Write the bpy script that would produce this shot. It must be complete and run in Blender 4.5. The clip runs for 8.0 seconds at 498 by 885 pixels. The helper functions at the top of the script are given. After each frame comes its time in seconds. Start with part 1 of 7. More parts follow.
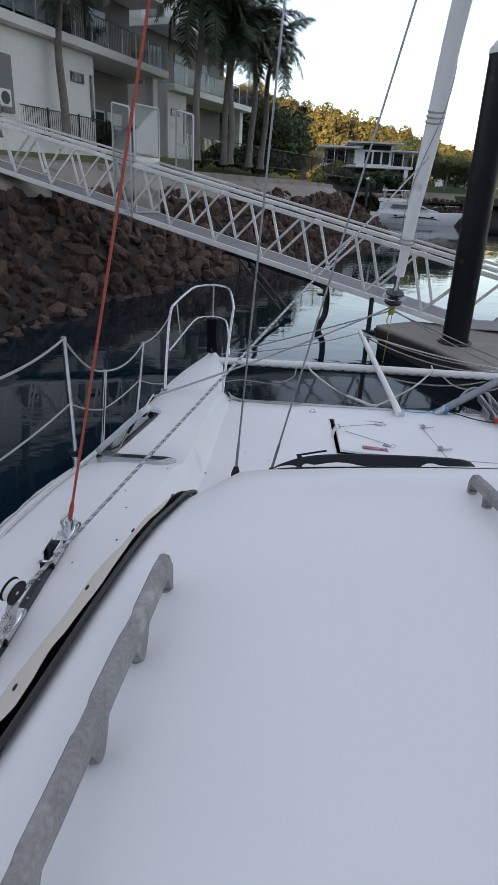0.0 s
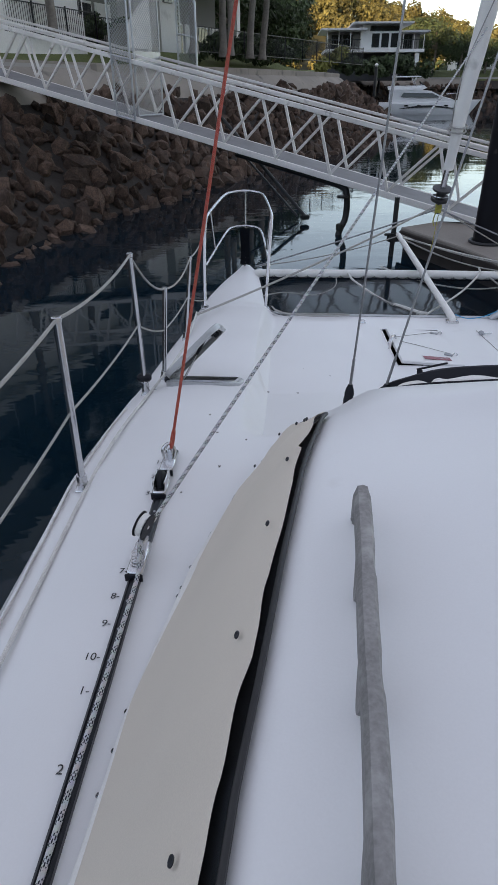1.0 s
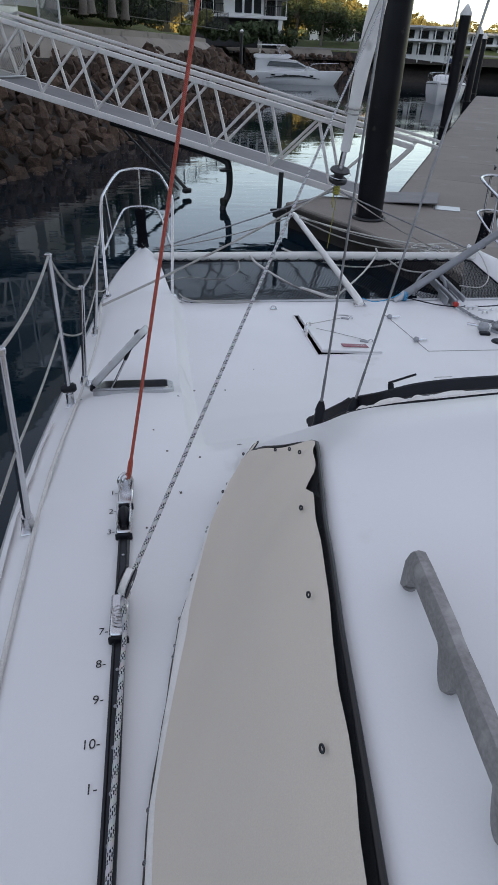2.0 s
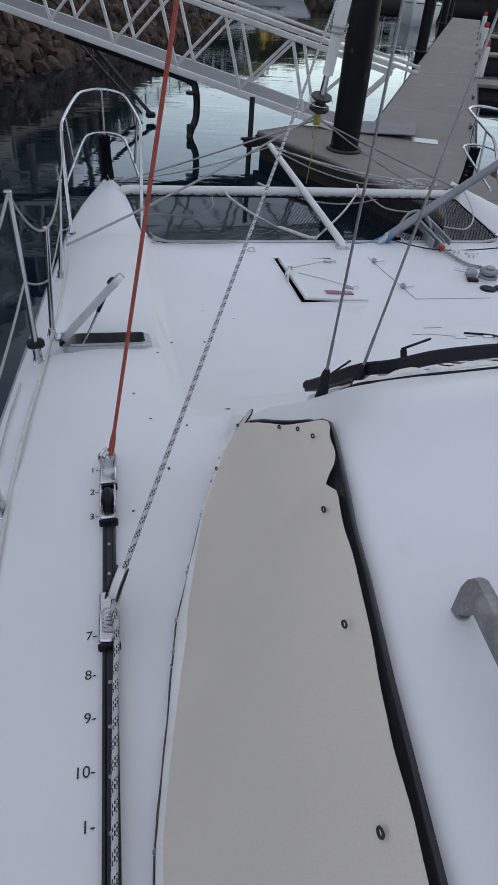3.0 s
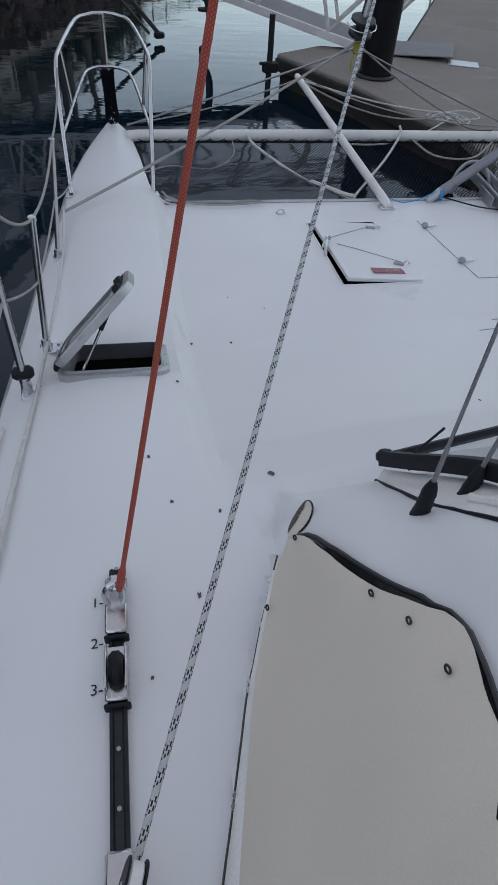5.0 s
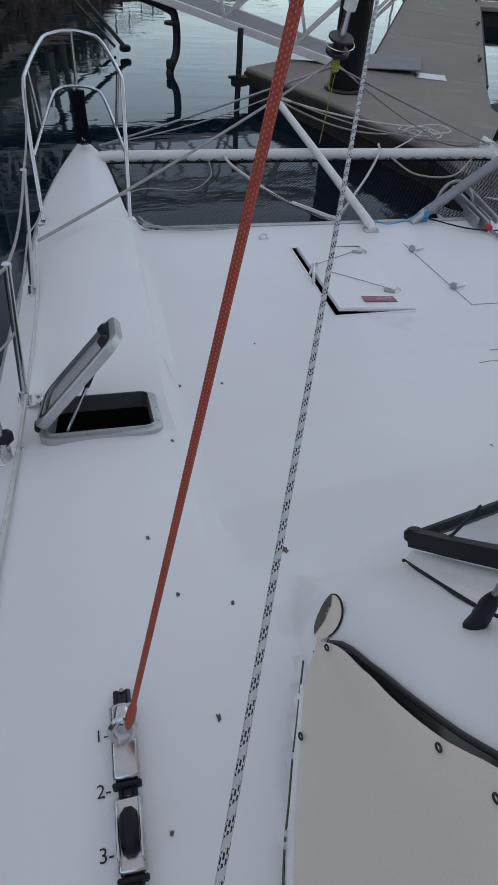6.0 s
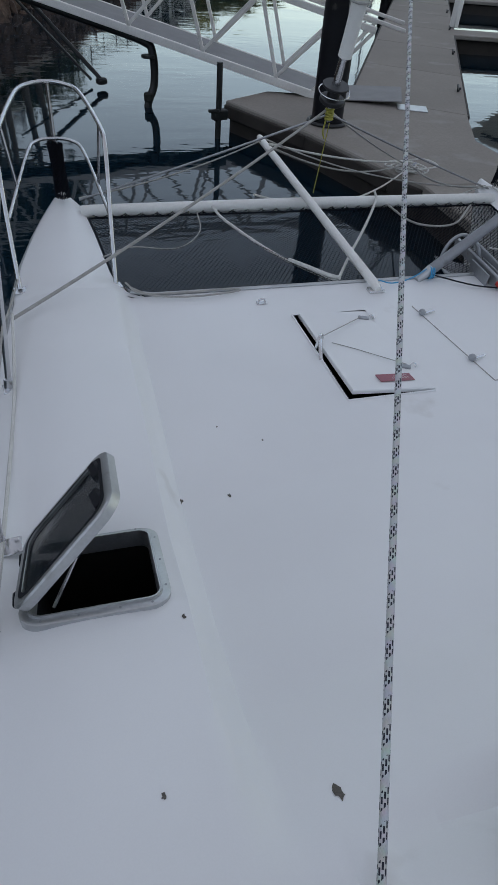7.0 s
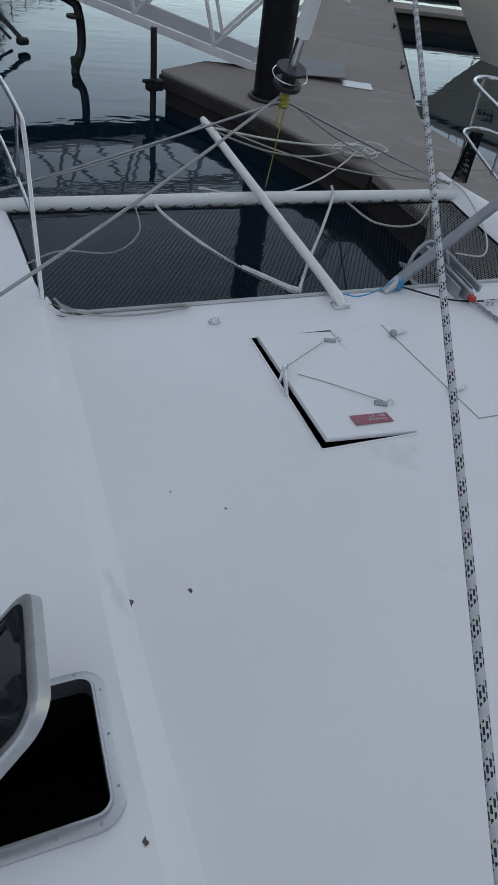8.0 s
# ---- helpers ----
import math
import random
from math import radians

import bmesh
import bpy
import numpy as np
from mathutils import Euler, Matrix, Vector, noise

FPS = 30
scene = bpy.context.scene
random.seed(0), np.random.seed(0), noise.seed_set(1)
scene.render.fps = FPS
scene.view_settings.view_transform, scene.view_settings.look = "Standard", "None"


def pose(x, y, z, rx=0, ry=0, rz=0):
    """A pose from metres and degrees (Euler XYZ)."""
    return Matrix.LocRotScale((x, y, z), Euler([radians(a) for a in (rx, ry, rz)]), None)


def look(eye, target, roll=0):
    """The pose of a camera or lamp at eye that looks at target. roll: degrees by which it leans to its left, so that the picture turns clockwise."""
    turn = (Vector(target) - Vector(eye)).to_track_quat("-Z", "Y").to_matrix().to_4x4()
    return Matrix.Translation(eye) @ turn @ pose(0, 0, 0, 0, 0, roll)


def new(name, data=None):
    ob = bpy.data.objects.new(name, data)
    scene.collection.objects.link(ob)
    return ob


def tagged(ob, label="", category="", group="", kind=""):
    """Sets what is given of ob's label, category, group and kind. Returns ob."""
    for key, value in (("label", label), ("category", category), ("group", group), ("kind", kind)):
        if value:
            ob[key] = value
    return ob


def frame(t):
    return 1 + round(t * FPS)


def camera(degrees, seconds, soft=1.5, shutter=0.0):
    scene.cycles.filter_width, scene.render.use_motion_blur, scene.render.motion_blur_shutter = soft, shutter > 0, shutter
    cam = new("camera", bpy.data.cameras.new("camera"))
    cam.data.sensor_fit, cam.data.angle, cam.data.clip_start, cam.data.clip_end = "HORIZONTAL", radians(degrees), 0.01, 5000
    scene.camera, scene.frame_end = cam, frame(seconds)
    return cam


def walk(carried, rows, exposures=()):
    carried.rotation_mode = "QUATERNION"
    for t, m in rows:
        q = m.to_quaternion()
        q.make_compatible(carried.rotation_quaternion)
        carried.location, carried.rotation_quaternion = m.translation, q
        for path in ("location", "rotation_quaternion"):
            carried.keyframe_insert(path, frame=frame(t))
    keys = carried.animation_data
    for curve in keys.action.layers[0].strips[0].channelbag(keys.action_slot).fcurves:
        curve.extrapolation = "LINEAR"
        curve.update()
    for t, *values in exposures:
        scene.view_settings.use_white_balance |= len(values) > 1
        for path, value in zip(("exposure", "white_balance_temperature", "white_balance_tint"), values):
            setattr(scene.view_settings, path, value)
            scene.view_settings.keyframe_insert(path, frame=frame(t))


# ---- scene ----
cam = camera(44.4, 8.0)
PATH = [
    (0, (0.144, 0.808, 3.033), (0.064, 2.653, 2.263), 2.8),
    (0.5, (-0.021, 0.742, 3.051), (-0.155, 2.519, 2.144), 3.4),
    (1, (-0.198, 0.903, 2.986), (-0.299, 2.623, 1.971), -0.2),
    (1.5, (-0.292, 1.021, 3.026), (-0.241, 2.697, 1.936), -1.2),
    (2, (-0.448, 1.111, 3.048), (-0.183, 2.771, 1.965), 2.6),
    (2.2, (-0.498, 1.149, 3.046), (-0.144, 2.726, 1.868), 5.0),
    (3.3, (-0.506, 1.431, 3.012), (-0.134, 2.947, 1.761), 4.6),
    (3.5, (-0.527, 1.501, 3.028), (-0.138, 2.999, 1.761), 3.6),
    (4, (-0.498, 1.599, 3.001), (0.055, 3.038, 1.726), 5.6),
    (4.5, (-0.478, 1.745, 2.976), (0.018, 3.164, 1.656), 5.4),
    (5, (-0.486, 2.008, 2.977), (-0.175, 3.408, 1.582), 4.5),
    (5.2, (-0.471, 2.064, 2.981), (-0.133, 3.46, 1.589), 2.9),
    (6.3, (-0.544, 2.404, 2.978), (-0.13, 3.802, 1.609), 6.0),
    (6.5, (-0.54, 2.532, 2.982), (-0.143, 3.896, 1.574), 7.4),
    (7, (-0.528, 2.782, 3.029), (-0.072, 4.206, 1.7), 5.0),
    (7.5, (-0.529, 3.053, 3.019), (0.024, 4.421, 1.67), 4.1),
    (8, (-0.457, 3.326, 2.993), (0.175, 4.636, 1.62), 9.4),
]
walk(cam, [(t, look(eye, target, roll)) for t, eye, target, roll in PATH], exposures=[(0.0, 1.76, 6980, 16), (4.0, 1.58, 6980, 15), (8.0, 1.42, 6980, 12)])

# ---- light ----
SUN_EL, SUN_AZ = 7.0, 205.0   # degrees; azimuth clockwise from +y
world = bpy.data.worlds.new("evening_sky")
scene.world = world
world.use_nodes = True
wn = world.node_tree
sky = wn.nodes.new("ShaderNodeTexSky")
sky.sky_type = 'NISHITA'
sky.sun_disc = False
sky.sun_elevation, sky.sun_rotation = radians(SUN_EL), radians(SUN_AZ)
sky.air_density, sky.dust_density, sky.ozone_density = 0.8, 0.0, 1.2
bg = wn.nodes["Background"]
veil = wn.nodes.new("ShaderNodeMix")      # thin even evening veil over the clear sky
veil.data_type = 'RGBA'
veil.inputs["Factor"].default_value = 0.45
veil.inputs[7].default_value = (1.62, 1.52, 1.50, 1)
wn.links.new(sky.outputs["Color"], veil.inputs[6])
wn.links.new(veil.outputs[2], bg.inputs["Color"])
bg.inputs["Strength"].default_value = 0.15
sun = new("sun", bpy.data.lights.new("sun", "SUN"))
sun.data.energy, sun.data.angle, sun.data.color = 3.2, radians(0.5), (1.0, 0.73, 0.42)
se, sa = radians(SUN_EL), radians(SUN_AZ)
sun.matrix_basis = look((0, 0, 0), (-math.sin(sa) * math.cos(se), -math.cos(sa) * math.cos(se), -math.sin(se)))

# ---- materials ----
def mat(name, colour, rough=0.5, metal=0.0, scale=6.0, vary=0.15, fine=80.0, fine_vary=0.06, bump=0.1, dist=0.002,
        stain=None, stain_at=0.62, stain_scale=3.0, per_object=0.0, per_island=0.0, spec=0.5, rough_vary=0.1, coat=0.0):
    """A procedural surface: two scales of colour variation, optional stains, and fine relief."""
    m = bpy.data.materials.new(name)
    m.use_nodes = True
    nt = m.node_tree
    N, L = nt.nodes, nt.links
    p = N["Principled BSDF"]
    tc = N.new("ShaderNodeTexCoord")
    n1, n2 = N.new("ShaderNodeTexNoise"), N.new("ShaderNodeTexNoise")
    n1.inputs["Scale"].default_value, n1.inputs["Detail"].default_value = scale, 5
    n2.inputs["Scale"].default_value, n2.inputs["Detail"].default_value = fine, 3
    for n in (n1, n2):
        L.new(tc.outputs["Object"], n.inputs["Vector"])
    def ramp(src, v):
        r = N.new("ShaderNodeMapRange")
        r.inputs["From Min"].default_value, r.inputs["From Max"].default_value = 0.25, 0.75
        r.inputs["To Min"].default_value, r.inputs["To Max"].default_value = 1 - v, 1 + v
        L.new(src, r.inputs["Value"])
        return r.outputs["Result"]
    def mul(a, b):
        k = N.new("ShaderNodeMath")
        k.operation = 'MULTIPLY'
        L.new(a, k.inputs[0]); L.new(b, k.inputs[1])
        return k.outputs[0]
    f = mul(ramp(n1.outputs["Fac"], vary), ramp(n2.outputs["Fac"], fine_vary))
    if per_object:
        oi = N.new("ShaderNodeObjectInfo")
        r = N.new("ShaderNodeMapRange")
        r.inputs["To Min"].default_value, r.inputs["To Max"].default_value = 1 - per_object, 1 + per_object
        L.new(oi.outputs["Random"], r.inputs["Value"])
        f = mul(f, r.outputs["Result"])
    if per_island:
        gi = N.new("ShaderNodeNewGeometry")
        r = N.new("ShaderNodeMapRange")
        r.inputs["To Min"].default_value, r.inputs["To Max"].default_value = 1 - per_island, 1 + per_island
        L.new(gi.outputs["Random Per Island"], r.inputs["Value"])
        f = mul(f, r.outputs["Result"])
    vm = N.new("ShaderNodeVectorMath")
    vm.operation = 'SCALE'
    vm.inputs[0].default_value = colour
    L.new(f, vm.inputs["Scale"])
    col = vm.outputs["Vector"]
    if stain is not None:
        n3 = N.new("ShaderNodeTexNoise")
        n3.inputs["Scale"].default_value, n3.inputs["Detail"].default_value = stain_scale, 8
        L.new(tc.outputs["Object"], n3.inputs["Vector"])
        r = N.new("ShaderNodeMapRange")
        r.inputs["From Min"].default_value, r.inputs["From Max"].default_value = stain_at, stain_at + 0.12
        L.new(n3.outputs["Fac"], r.inputs["Value"])
        mx = N.new("ShaderNodeMix")
        mx.data_type = 'RGBA'
        L.new(r.outputs["Result"], mx.inputs["Factor"])
        L.new(col, mx.inputs[6])
        mx.inputs[7].default_value = (*stain, 1)
        col = mx.outputs[2]
    L.new(col, p.inputs["Base Color"])
    rr = N.new("ShaderNodeMapRange")
    rr.inputs["To Min"].default_value, rr.inputs["To Max"].default_value = max(0.02, rough - rough_vary), min(1, rough + rough_vary)
    L.new(n1.outputs["Fac"], rr.inputs["Value"])
    L.new(rr.outputs["Result"], p.inputs["Roughness"])
    p.inputs["Metallic"].default_value = metal
    p.inputs["Specular IOR Level"].default_value = spec
    p.inputs["Coat Weight"].default_value = coat
    if bump:
        b = N.new("ShaderNodeBump")
        b.inputs["Strength"].default_value, b.inputs["Distance"].default_value = bump, dist
        L.new(n2.outputs["Fac"], b.inputs["Height"])
        L.new(b.outputs["Normal"], p.inputs["Normal"])
    return m

GEL = mat("white_gelcoat", (0.80, 0.80, 0.805), 0.42, scale=1.6, vary=0.03, fine=260, fine_vary=0.012, bump=0.12, dist=0.0008,
          stain=(0.62, 0.60, 0.58), stain_at=0.66, stain_scale=2.2, spec=0.35)
WHITE = mat("white_paint", (0.78, 0.77, 0.74), 0.4, scale=5, vary=0.05, fine=90, bump=0.06, stain=(0.55, 0.5, 0.44), stain_at=0.68, stain_scale=7)
CANVAS = mat("cream_canvas", (0.72, 0.65, 0.56), 0.85, scale=2.5, vary=0.04, fine=420, fine_vary=0.05, bump=0.25, dist=0.001)
RUBBER = mat("black_rubber", (0.009, 0.010, 0.015), 0.55, spec=0.28, scale=20, vary=0.3, fine=150, fine_vary=0.15, bump=0.2)
TRACKBLK = mat("black_anodised", (0.035, 0.038, 0.045), 0.38, metal=0.6, scale=14, vary=0.25, fine=120, fine_vary=0.1, bump=0.05)
TEAK = mat("weathered_teak", (0.27, 0.26, 0.255), 0.8, scale=12, vary=0.2, fine=140, fine_vary=0.2, bump=0.5, dist=0.003,
           stain=(0.42, 0.41, 0.40), stain_at=0.58, stain_scale=14)
STEEL = mat("stainless_steel", (0.62, 0.62, 0.63), 0.22, metal=1.0, scale=15, vary=0.12, fine=200, bump=0.03)
WIRE = mat("wire_rope", (0.30, 0.30, 0.31), 0.4, metal=0.8, scale=30, vary=0.2, fine=400, fine_vary=0.25, bump=0.3)
POLE = mat("dull_pole_alloy", (0.27, 0.28, 0.30), 0.5, metal=0.6, scale=5, vary=0.15, fine=90, bump=0.08, stain=(0.2, 0.2, 0.21), stain_at=0.6, stain_scale=7)
ALU = mat("aluminium", (0.52, 0.53, 0.54), 0.42, metal=0.75, scale=6, vary=0.12, fine=90, bump=0.08, stain=(0.38, 0.37, 0.36), stain_at=0.64, stain_scale=9)
ALUP = mat("gangway_aluminium", (0.76, 0.725, 0.69), 0.5, metal=0.12, scale=2, vary=0.1, fine=40, bump=0.08, per_object=0.08, stain=(0.42, 0.39, 0.36), stain_at=0.64, stain_scale=4)
GRATE = mat("walkway_grating", (0.25, 0.245, 0.25), 0.7, metal=0.3, scale=3, vary=0.15, fine=60, bump=0.3)
LINE_W = mat("white_rope", (0.62, 0.61, 0.58), 0.85, scale=20, vary=0.12, fine=300, fine_vary=0.2, bump=0.6, dist=0.002)
LINE_G = mat("grey_rope", (0.36, 0.35, 0.33), 0.85, scale=20, vary=0.15, fine=300, fine_vary=0.2, bump=0.6, dist=0.002)
LINE_Y = mat("yellow_cord", (0.36, 0.33, 0.06), 0.8, scale=20, vary=0.12, fine=300, fine_vary=0.2, bump=0.4)
LINE_B = mat("blue_rope", (0.03, 0.30, 0.55), 0.8, scale=20, vary=0.12, fine=300, fine_vary=0.2, bump=0.4)
NETM = mat("black_netting", (0.007, 0.008, 0.012), 0.75, scale=10, vary=0.25, fine=200, fine_vary=0.15, bump=0.1, spec=0.1)
SAIL = mat("white_sailcloth", (0.82, 0.80, 0.77), 0.75, scale=3, vary=0.06, fine=200, bump=0.15, stain=(0.52, 0.50, 0.47), stain_at=0.62, stain_scale=5)
PILE = mat("black_sleeve", (0.010, 0.010, 0.013), 0.4, spec=0.25, scale=3, vary=0.25, fine=40, bump=0.08, stain=(0.07, 0.065, 0.06), stain_at=0.66, stain_scale=5)
PIPE = mat("black_pipe", (0.016, 0.017, 0.017), 0.5, scale=6, vary=0.3, fine=60, bump=0.15)
DOCK = mat("dock_concrete", (0.25, 0.225, 0.20), 0.85, scale=0.8, vary=0.12, fine=30, fine_vary=0.1, bump=0.3, stain=(0.32, 0.30, 0.28), stain_at=0.6, stain_scale=1.2, per_object=0.05)
WALER = mat("dark_timber_waler", (0.035, 0.028, 0.024), 0.8, scale=4, vary=0.3, fine=60, fine_vary=0.2, bump=0.5)
ROCK = mat("brown_rock", (0.088, 0.054, 0.038), 0.9, scale=2.5, vary=0.5, fine=11, fine_vary=0.5, bump=1.0, dist=0.06, per_object=0.5, stain=(0.11, 0.085, 0.068), stain_at=0.62, stain_scale=2.5)
ROCKS = mat("brown_rock_rest", (0.086, 0.055, 0.040), 0.9, scale=2.5, vary=0.5, fine=18, fine_vary=0.4, bump=0.7, dist=0.02, per_island=0.38)
SOIL = mat("revetment_bed", (0.035, 0.028, 0.024), 0.95, scale=1.5, vary=0.3, fine=12, fine_vary=0.25, bump=0.6, dist=0.03)
LAWN = mat("lawn", (0.125, 0.15, 0.045), 0.95, scale=0.6, vary=0.22, fine=25, fine_vary=0.3, bump=0.8, dist=0.03)
PATHM = mat("path_concrete", (0.32, 0.30, 0.27), 0.9, scale=0.7, vary=0.1, fine=20, bump=0.2)
SEAWALL = mat("seawall_concrete", (0.30, 0.265, 0.23), 0.9, scale=0.5, vary=0.18, fine=12, bump=0.3, stain=(0.12, 0.11, 0.10), stain_at=0.58, stain_scale=0.8)
RENDERW = mat("white_render", (0.78, 0.77, 0.75), 0.8, scale=0.6, vary=0.06, fine=15, bump=0.1, stain=(0.52, 0.51, 0.49), stain_at=0.62, stain_scale=0.7)
# grey of frames and shutters; also carries the shade of recessed walls
RENDERG = mat("grey_and_shaded_render", (0.23, 0.22, 0.21), 0.8, scale=0.6, vary=0.08, fine=15, bump=0.1)
DARKW = mat("dark_cladding", (0.05, 0.05, 0.052), 0.7, scale=0.8, vary=0.2, fine=15, bump=0.1)
ROOFM = mat("light_metal_roof", (0.55, 0.55, 0.55), 0.5, scale=0.6, vary=0.08, fine=15, bump=0.05)
BLACKM = mat("black_metal", (0.02, 0.02, 0.022), 0.45, scale=6, vary=0.2, fine=60, bump=0.05)
TRUNK = mat("palm_trunk", (0.21, 0.185, 0.16), 0.9, scale=3, vary=0.2, fine=14, fine_vary=0.2, bump=0.6, dist=0.02)
SHAFT = mat("palm_crownshaft", (0.10, 0.13, 0.05), 0.6, scale=4, vary=0.2, fine=30, bump=0.1)
FROND = mat("palm_frond", (0.026, 0.042, 0.014), 0.6, scale=3, vary=0.35, fine=30, fine_vary=0.2, bump=0.1, per_island=0.35, per_object=0.2)
SHRUB = mat("shrub_leaf", (0.042, 0.066, 0.022), 0.65, scale=1.2, vary=0.4, fine=10, fine_vary=0.2, bump=0.1, per_island=0.4, per_object=0.2)
SHRUBY = mat("yellow_palm_leaf", (0.19, 0.19, 0.04), 0.65, scale=1.2, vary=0.3, fine=10, fine_vary=0.2, bump=0.1, per_island=0.3)
WOODS = mat("hill_foliage", (0.105, 0.098, 0.030), 0.8, scale=0.10, vary=0.5, fine=0.6, fine_vary=0.25, bump=0.0, per_island=0.4)
HILL = mat("hill_ground", (0.055, 0.055, 0.022), 0.95, scale=0.05, vary=0.3, fine=0.5, fine_vary=0.3, bump=0.0)
ANCHOR = mat("galvanised_steel", (0.36, 0.37, 0.39), 0.5, metal=0.6, scale=10, vary=0.2, fine=80, bump=0.15, stain=(0.26, 0.2, 0.15), stain_at=0.68, stain_scale=14)
REDP = mat("red_plastic", (0.45, 0.03, 0.02), 0.5, scale=8, vary=0.1, fine=60, bump=0.03)
# deck and hem grime; also colours the painted shadow on the cover flap
DIRT_SHADOW = mat("dark_grime_and_shadow", (0.10, 0.09, 0.08), 0.9, scale=20, vary=0.3, fine=200, fine_vary=0.3, bump=0.3)
LETTER = mat("black_marking", (0.03, 0.03, 0.032), 0.7, scale=30, vary=0.3, fine=300, fine_vary=0.2, bump=0.0)
LABELR = mat("red_label", (0.30, 0.085, 0.115), 0.5, scale=20, vary=0.15, fine=100, bump=0.0)
CREAMB = mat("cream_topsides", (0.74, 0.69, 0.58), 0.35, scale=1, vary=0.05, fine=40, bump=0.0)
BLUEC = mat("blue_canvas", (0.02, 0.04, 0.12), 0.8, scale=3, vary=0.2, fine=60, bump=0.2)
# near-black that carries the shade inside the hatch and locker openings
INSIDE = mat("interior_shade_black", (0.012, 0.012, 0.013), 0.8, scale=3, vary=0.2, fine=30, bump=0.0)
GRIMEW = mat("tidal_slime", (0.02, 0.022, 0.016), 0.7, scale=3, vary=0.3, fine=40, fine_vary=0.3, bump=0.4)


def glass(name, tint, rough=0.03, alpha=0.35):
    m = bpy.data.materials.new(name)
    m.use_nodes = True
    N, L = m.node_tree.nodes, m.node_tree.links
    p = N["Principled BSDF"]
    p.inputs["Base Color"].default_value = (*tint, 1)
    p.inputs["Roughness"].default_value = rough
    p.inputs["IOR"].default_value = 1.5
    p.inputs["Alpha"].default_value = alpha
    n = N.new("ShaderNodeTexNoise")
    n.inputs["Scale"].default_value = 9
    r = N.new("ShaderNodeMapRange")
    r.inputs["To Min"].default_value, r.inputs["To Max"].default_value = rough, rough + 0.12
    L.new(n.outputs["Fac"], r.inputs["Value"])
    L.new(r.outputs["Result"], p.inputs["Roughness"])
    return m

SMOKE = glass("smoked_acrylic", (0.02, 0.022, 0.026), 0.03, 0.74)
PANE = glass("window_glass", (0.02, 0.024, 0.028), 0.03, 0.95)
BALU = glass("balustrade_glass", (0.25, 0.30, 0.33), 0.03, 0.30)


def rope_mat(name, base, fleck, period, duty, strands, cells=4.0, fill=0.72):
    """A braided cover: flecks set by the coordinates along and round the rope."""
    m = bpy.data.materials.new(name)
    m.use_nodes = True
    N, L = m.node_tree.nodes, m.node_tree.links
    p = N["Principled BSDF"]
    p.inputs["Roughness"].default_value = 0.8
    uv = N.new("ShaderNodeUVMap")
    sp = N.new("ShaderNodeSeparateXYZ")
    L.new(uv.outputs["UV"], sp.inputs["Vector"])
    def op(kind, a, b=None):
        k = N.new("ShaderNodeMath")
        k.operation = kind
        for i, v in enumerate((a, b)):
            if v is None:
                continue
            if isinstance(v, (int, float)):
                k.inputs[i].default_value = v
            else:
                L.new(v, k.inputs[i])
        return k.outputs[0]
    along, turn = sp.outputs["X"], sp.outputs["Y"]
    a = op('FRACT', op('ADD', op('DIVIDE', along, period), op('MULTIPLY', turn, 1.0)))
    band = op('LESS_THAN', a, duty)
    cell_a = op('FRACT', op('ADD', op('DIVIDE', along, period / cells), op('MULTIPLY', op('FLOOR', op('MULTIPLY', turn, strands)), 0.5)))
    cell_t = op('FRACT', op('MULTIPLY', turn, strands))
    cell = op('MULTIPLY', op('LESS_THAN', cell_a, fill), op('LESS_THAN', cell_t, fill))
    f = op('MULTIPLY', band, cell)
    nz = N.new("ShaderNodeTexNoise")
    nz.inputs["Scale"].default_value = 60
    tc = N.new("ShaderNodeTexCoord")
    L.new(tc.outputs["Object"], nz.inputs["Vector"])
    mx = N.new("ShaderNodeMix")
    mx.data_type = 'RGBA'
    L.new(f, mx.inputs["Factor"])
    mx.inputs[6].default_value, mx.inputs[7].default_value = (*base, 1), (*fleck, 1)
    mm = N.new("ShaderNodeMix")
    mm.data_type, mm.blend_type = 'RGBA', 'MULTIPLY'
    mm.inputs["Factor"].default_value = 0.35
    L.new(mx.outputs[2], mm.inputs[6])
    L.new(nz.outputs["Color"], mm.inputs[7])
    L.new(mm.outputs[2], p.inputs["Base Color"])
    br = op('MULTIPLY', op('SINE', op('MULTIPLY', along, 6.2832 / (period / 6.0))), op('SINE', op('MULTIPLY', turn, 6.2832 * strands)))
    b = N.new("ShaderNodeBump")
    b.inputs["Strength"].default_value, b.inputs["Distance"].default_value = 0.5, 0.001
    L.new(br, b.inputs["Height"])
    L.new(b.outputs["Normal"], p.inputs["Normal"])
    return m

ROPE_RED = rope_mat("red_braid", (0.55, 0.085, 0.055), (0.60, 0.27, 0.20), 0.018, 1.1, 10, 4.0, 0.42)
ROPE_BW = rope_mat("black_flecked_white_braid", (0.68, 0.69, 0.70), (0.02, 0.025, 0.04), 0.038, 0.60, 9, 3.0, 0.66)

# water
WATER = bpy.data.materials.new("harbour_water")
WATER.use_nodes = True
_n, _l = WATER.node_tree.nodes, WATER.node_tree.links
_p = _n["Principled BSDF"]
_p.inputs["Base Color"].default_value = (0.003, 0.013, 0.022, 1)
_p.inputs["Roughness"].default_value = 0.03
_p.inputs["IOR"].default_value = 1.33
_tc = _n.new("ShaderNodeTexCoord")
_mp = _n.new("ShaderNodeMapping")
_mp.inputs["Scale"].default_value = (1.0, 2.2, 1.0)
_mp.inputs["Rotation"].default_value = (0, 0, radians(-20))
_l.new(_tc.outputs["Object"], _mp.inputs["Vector"])
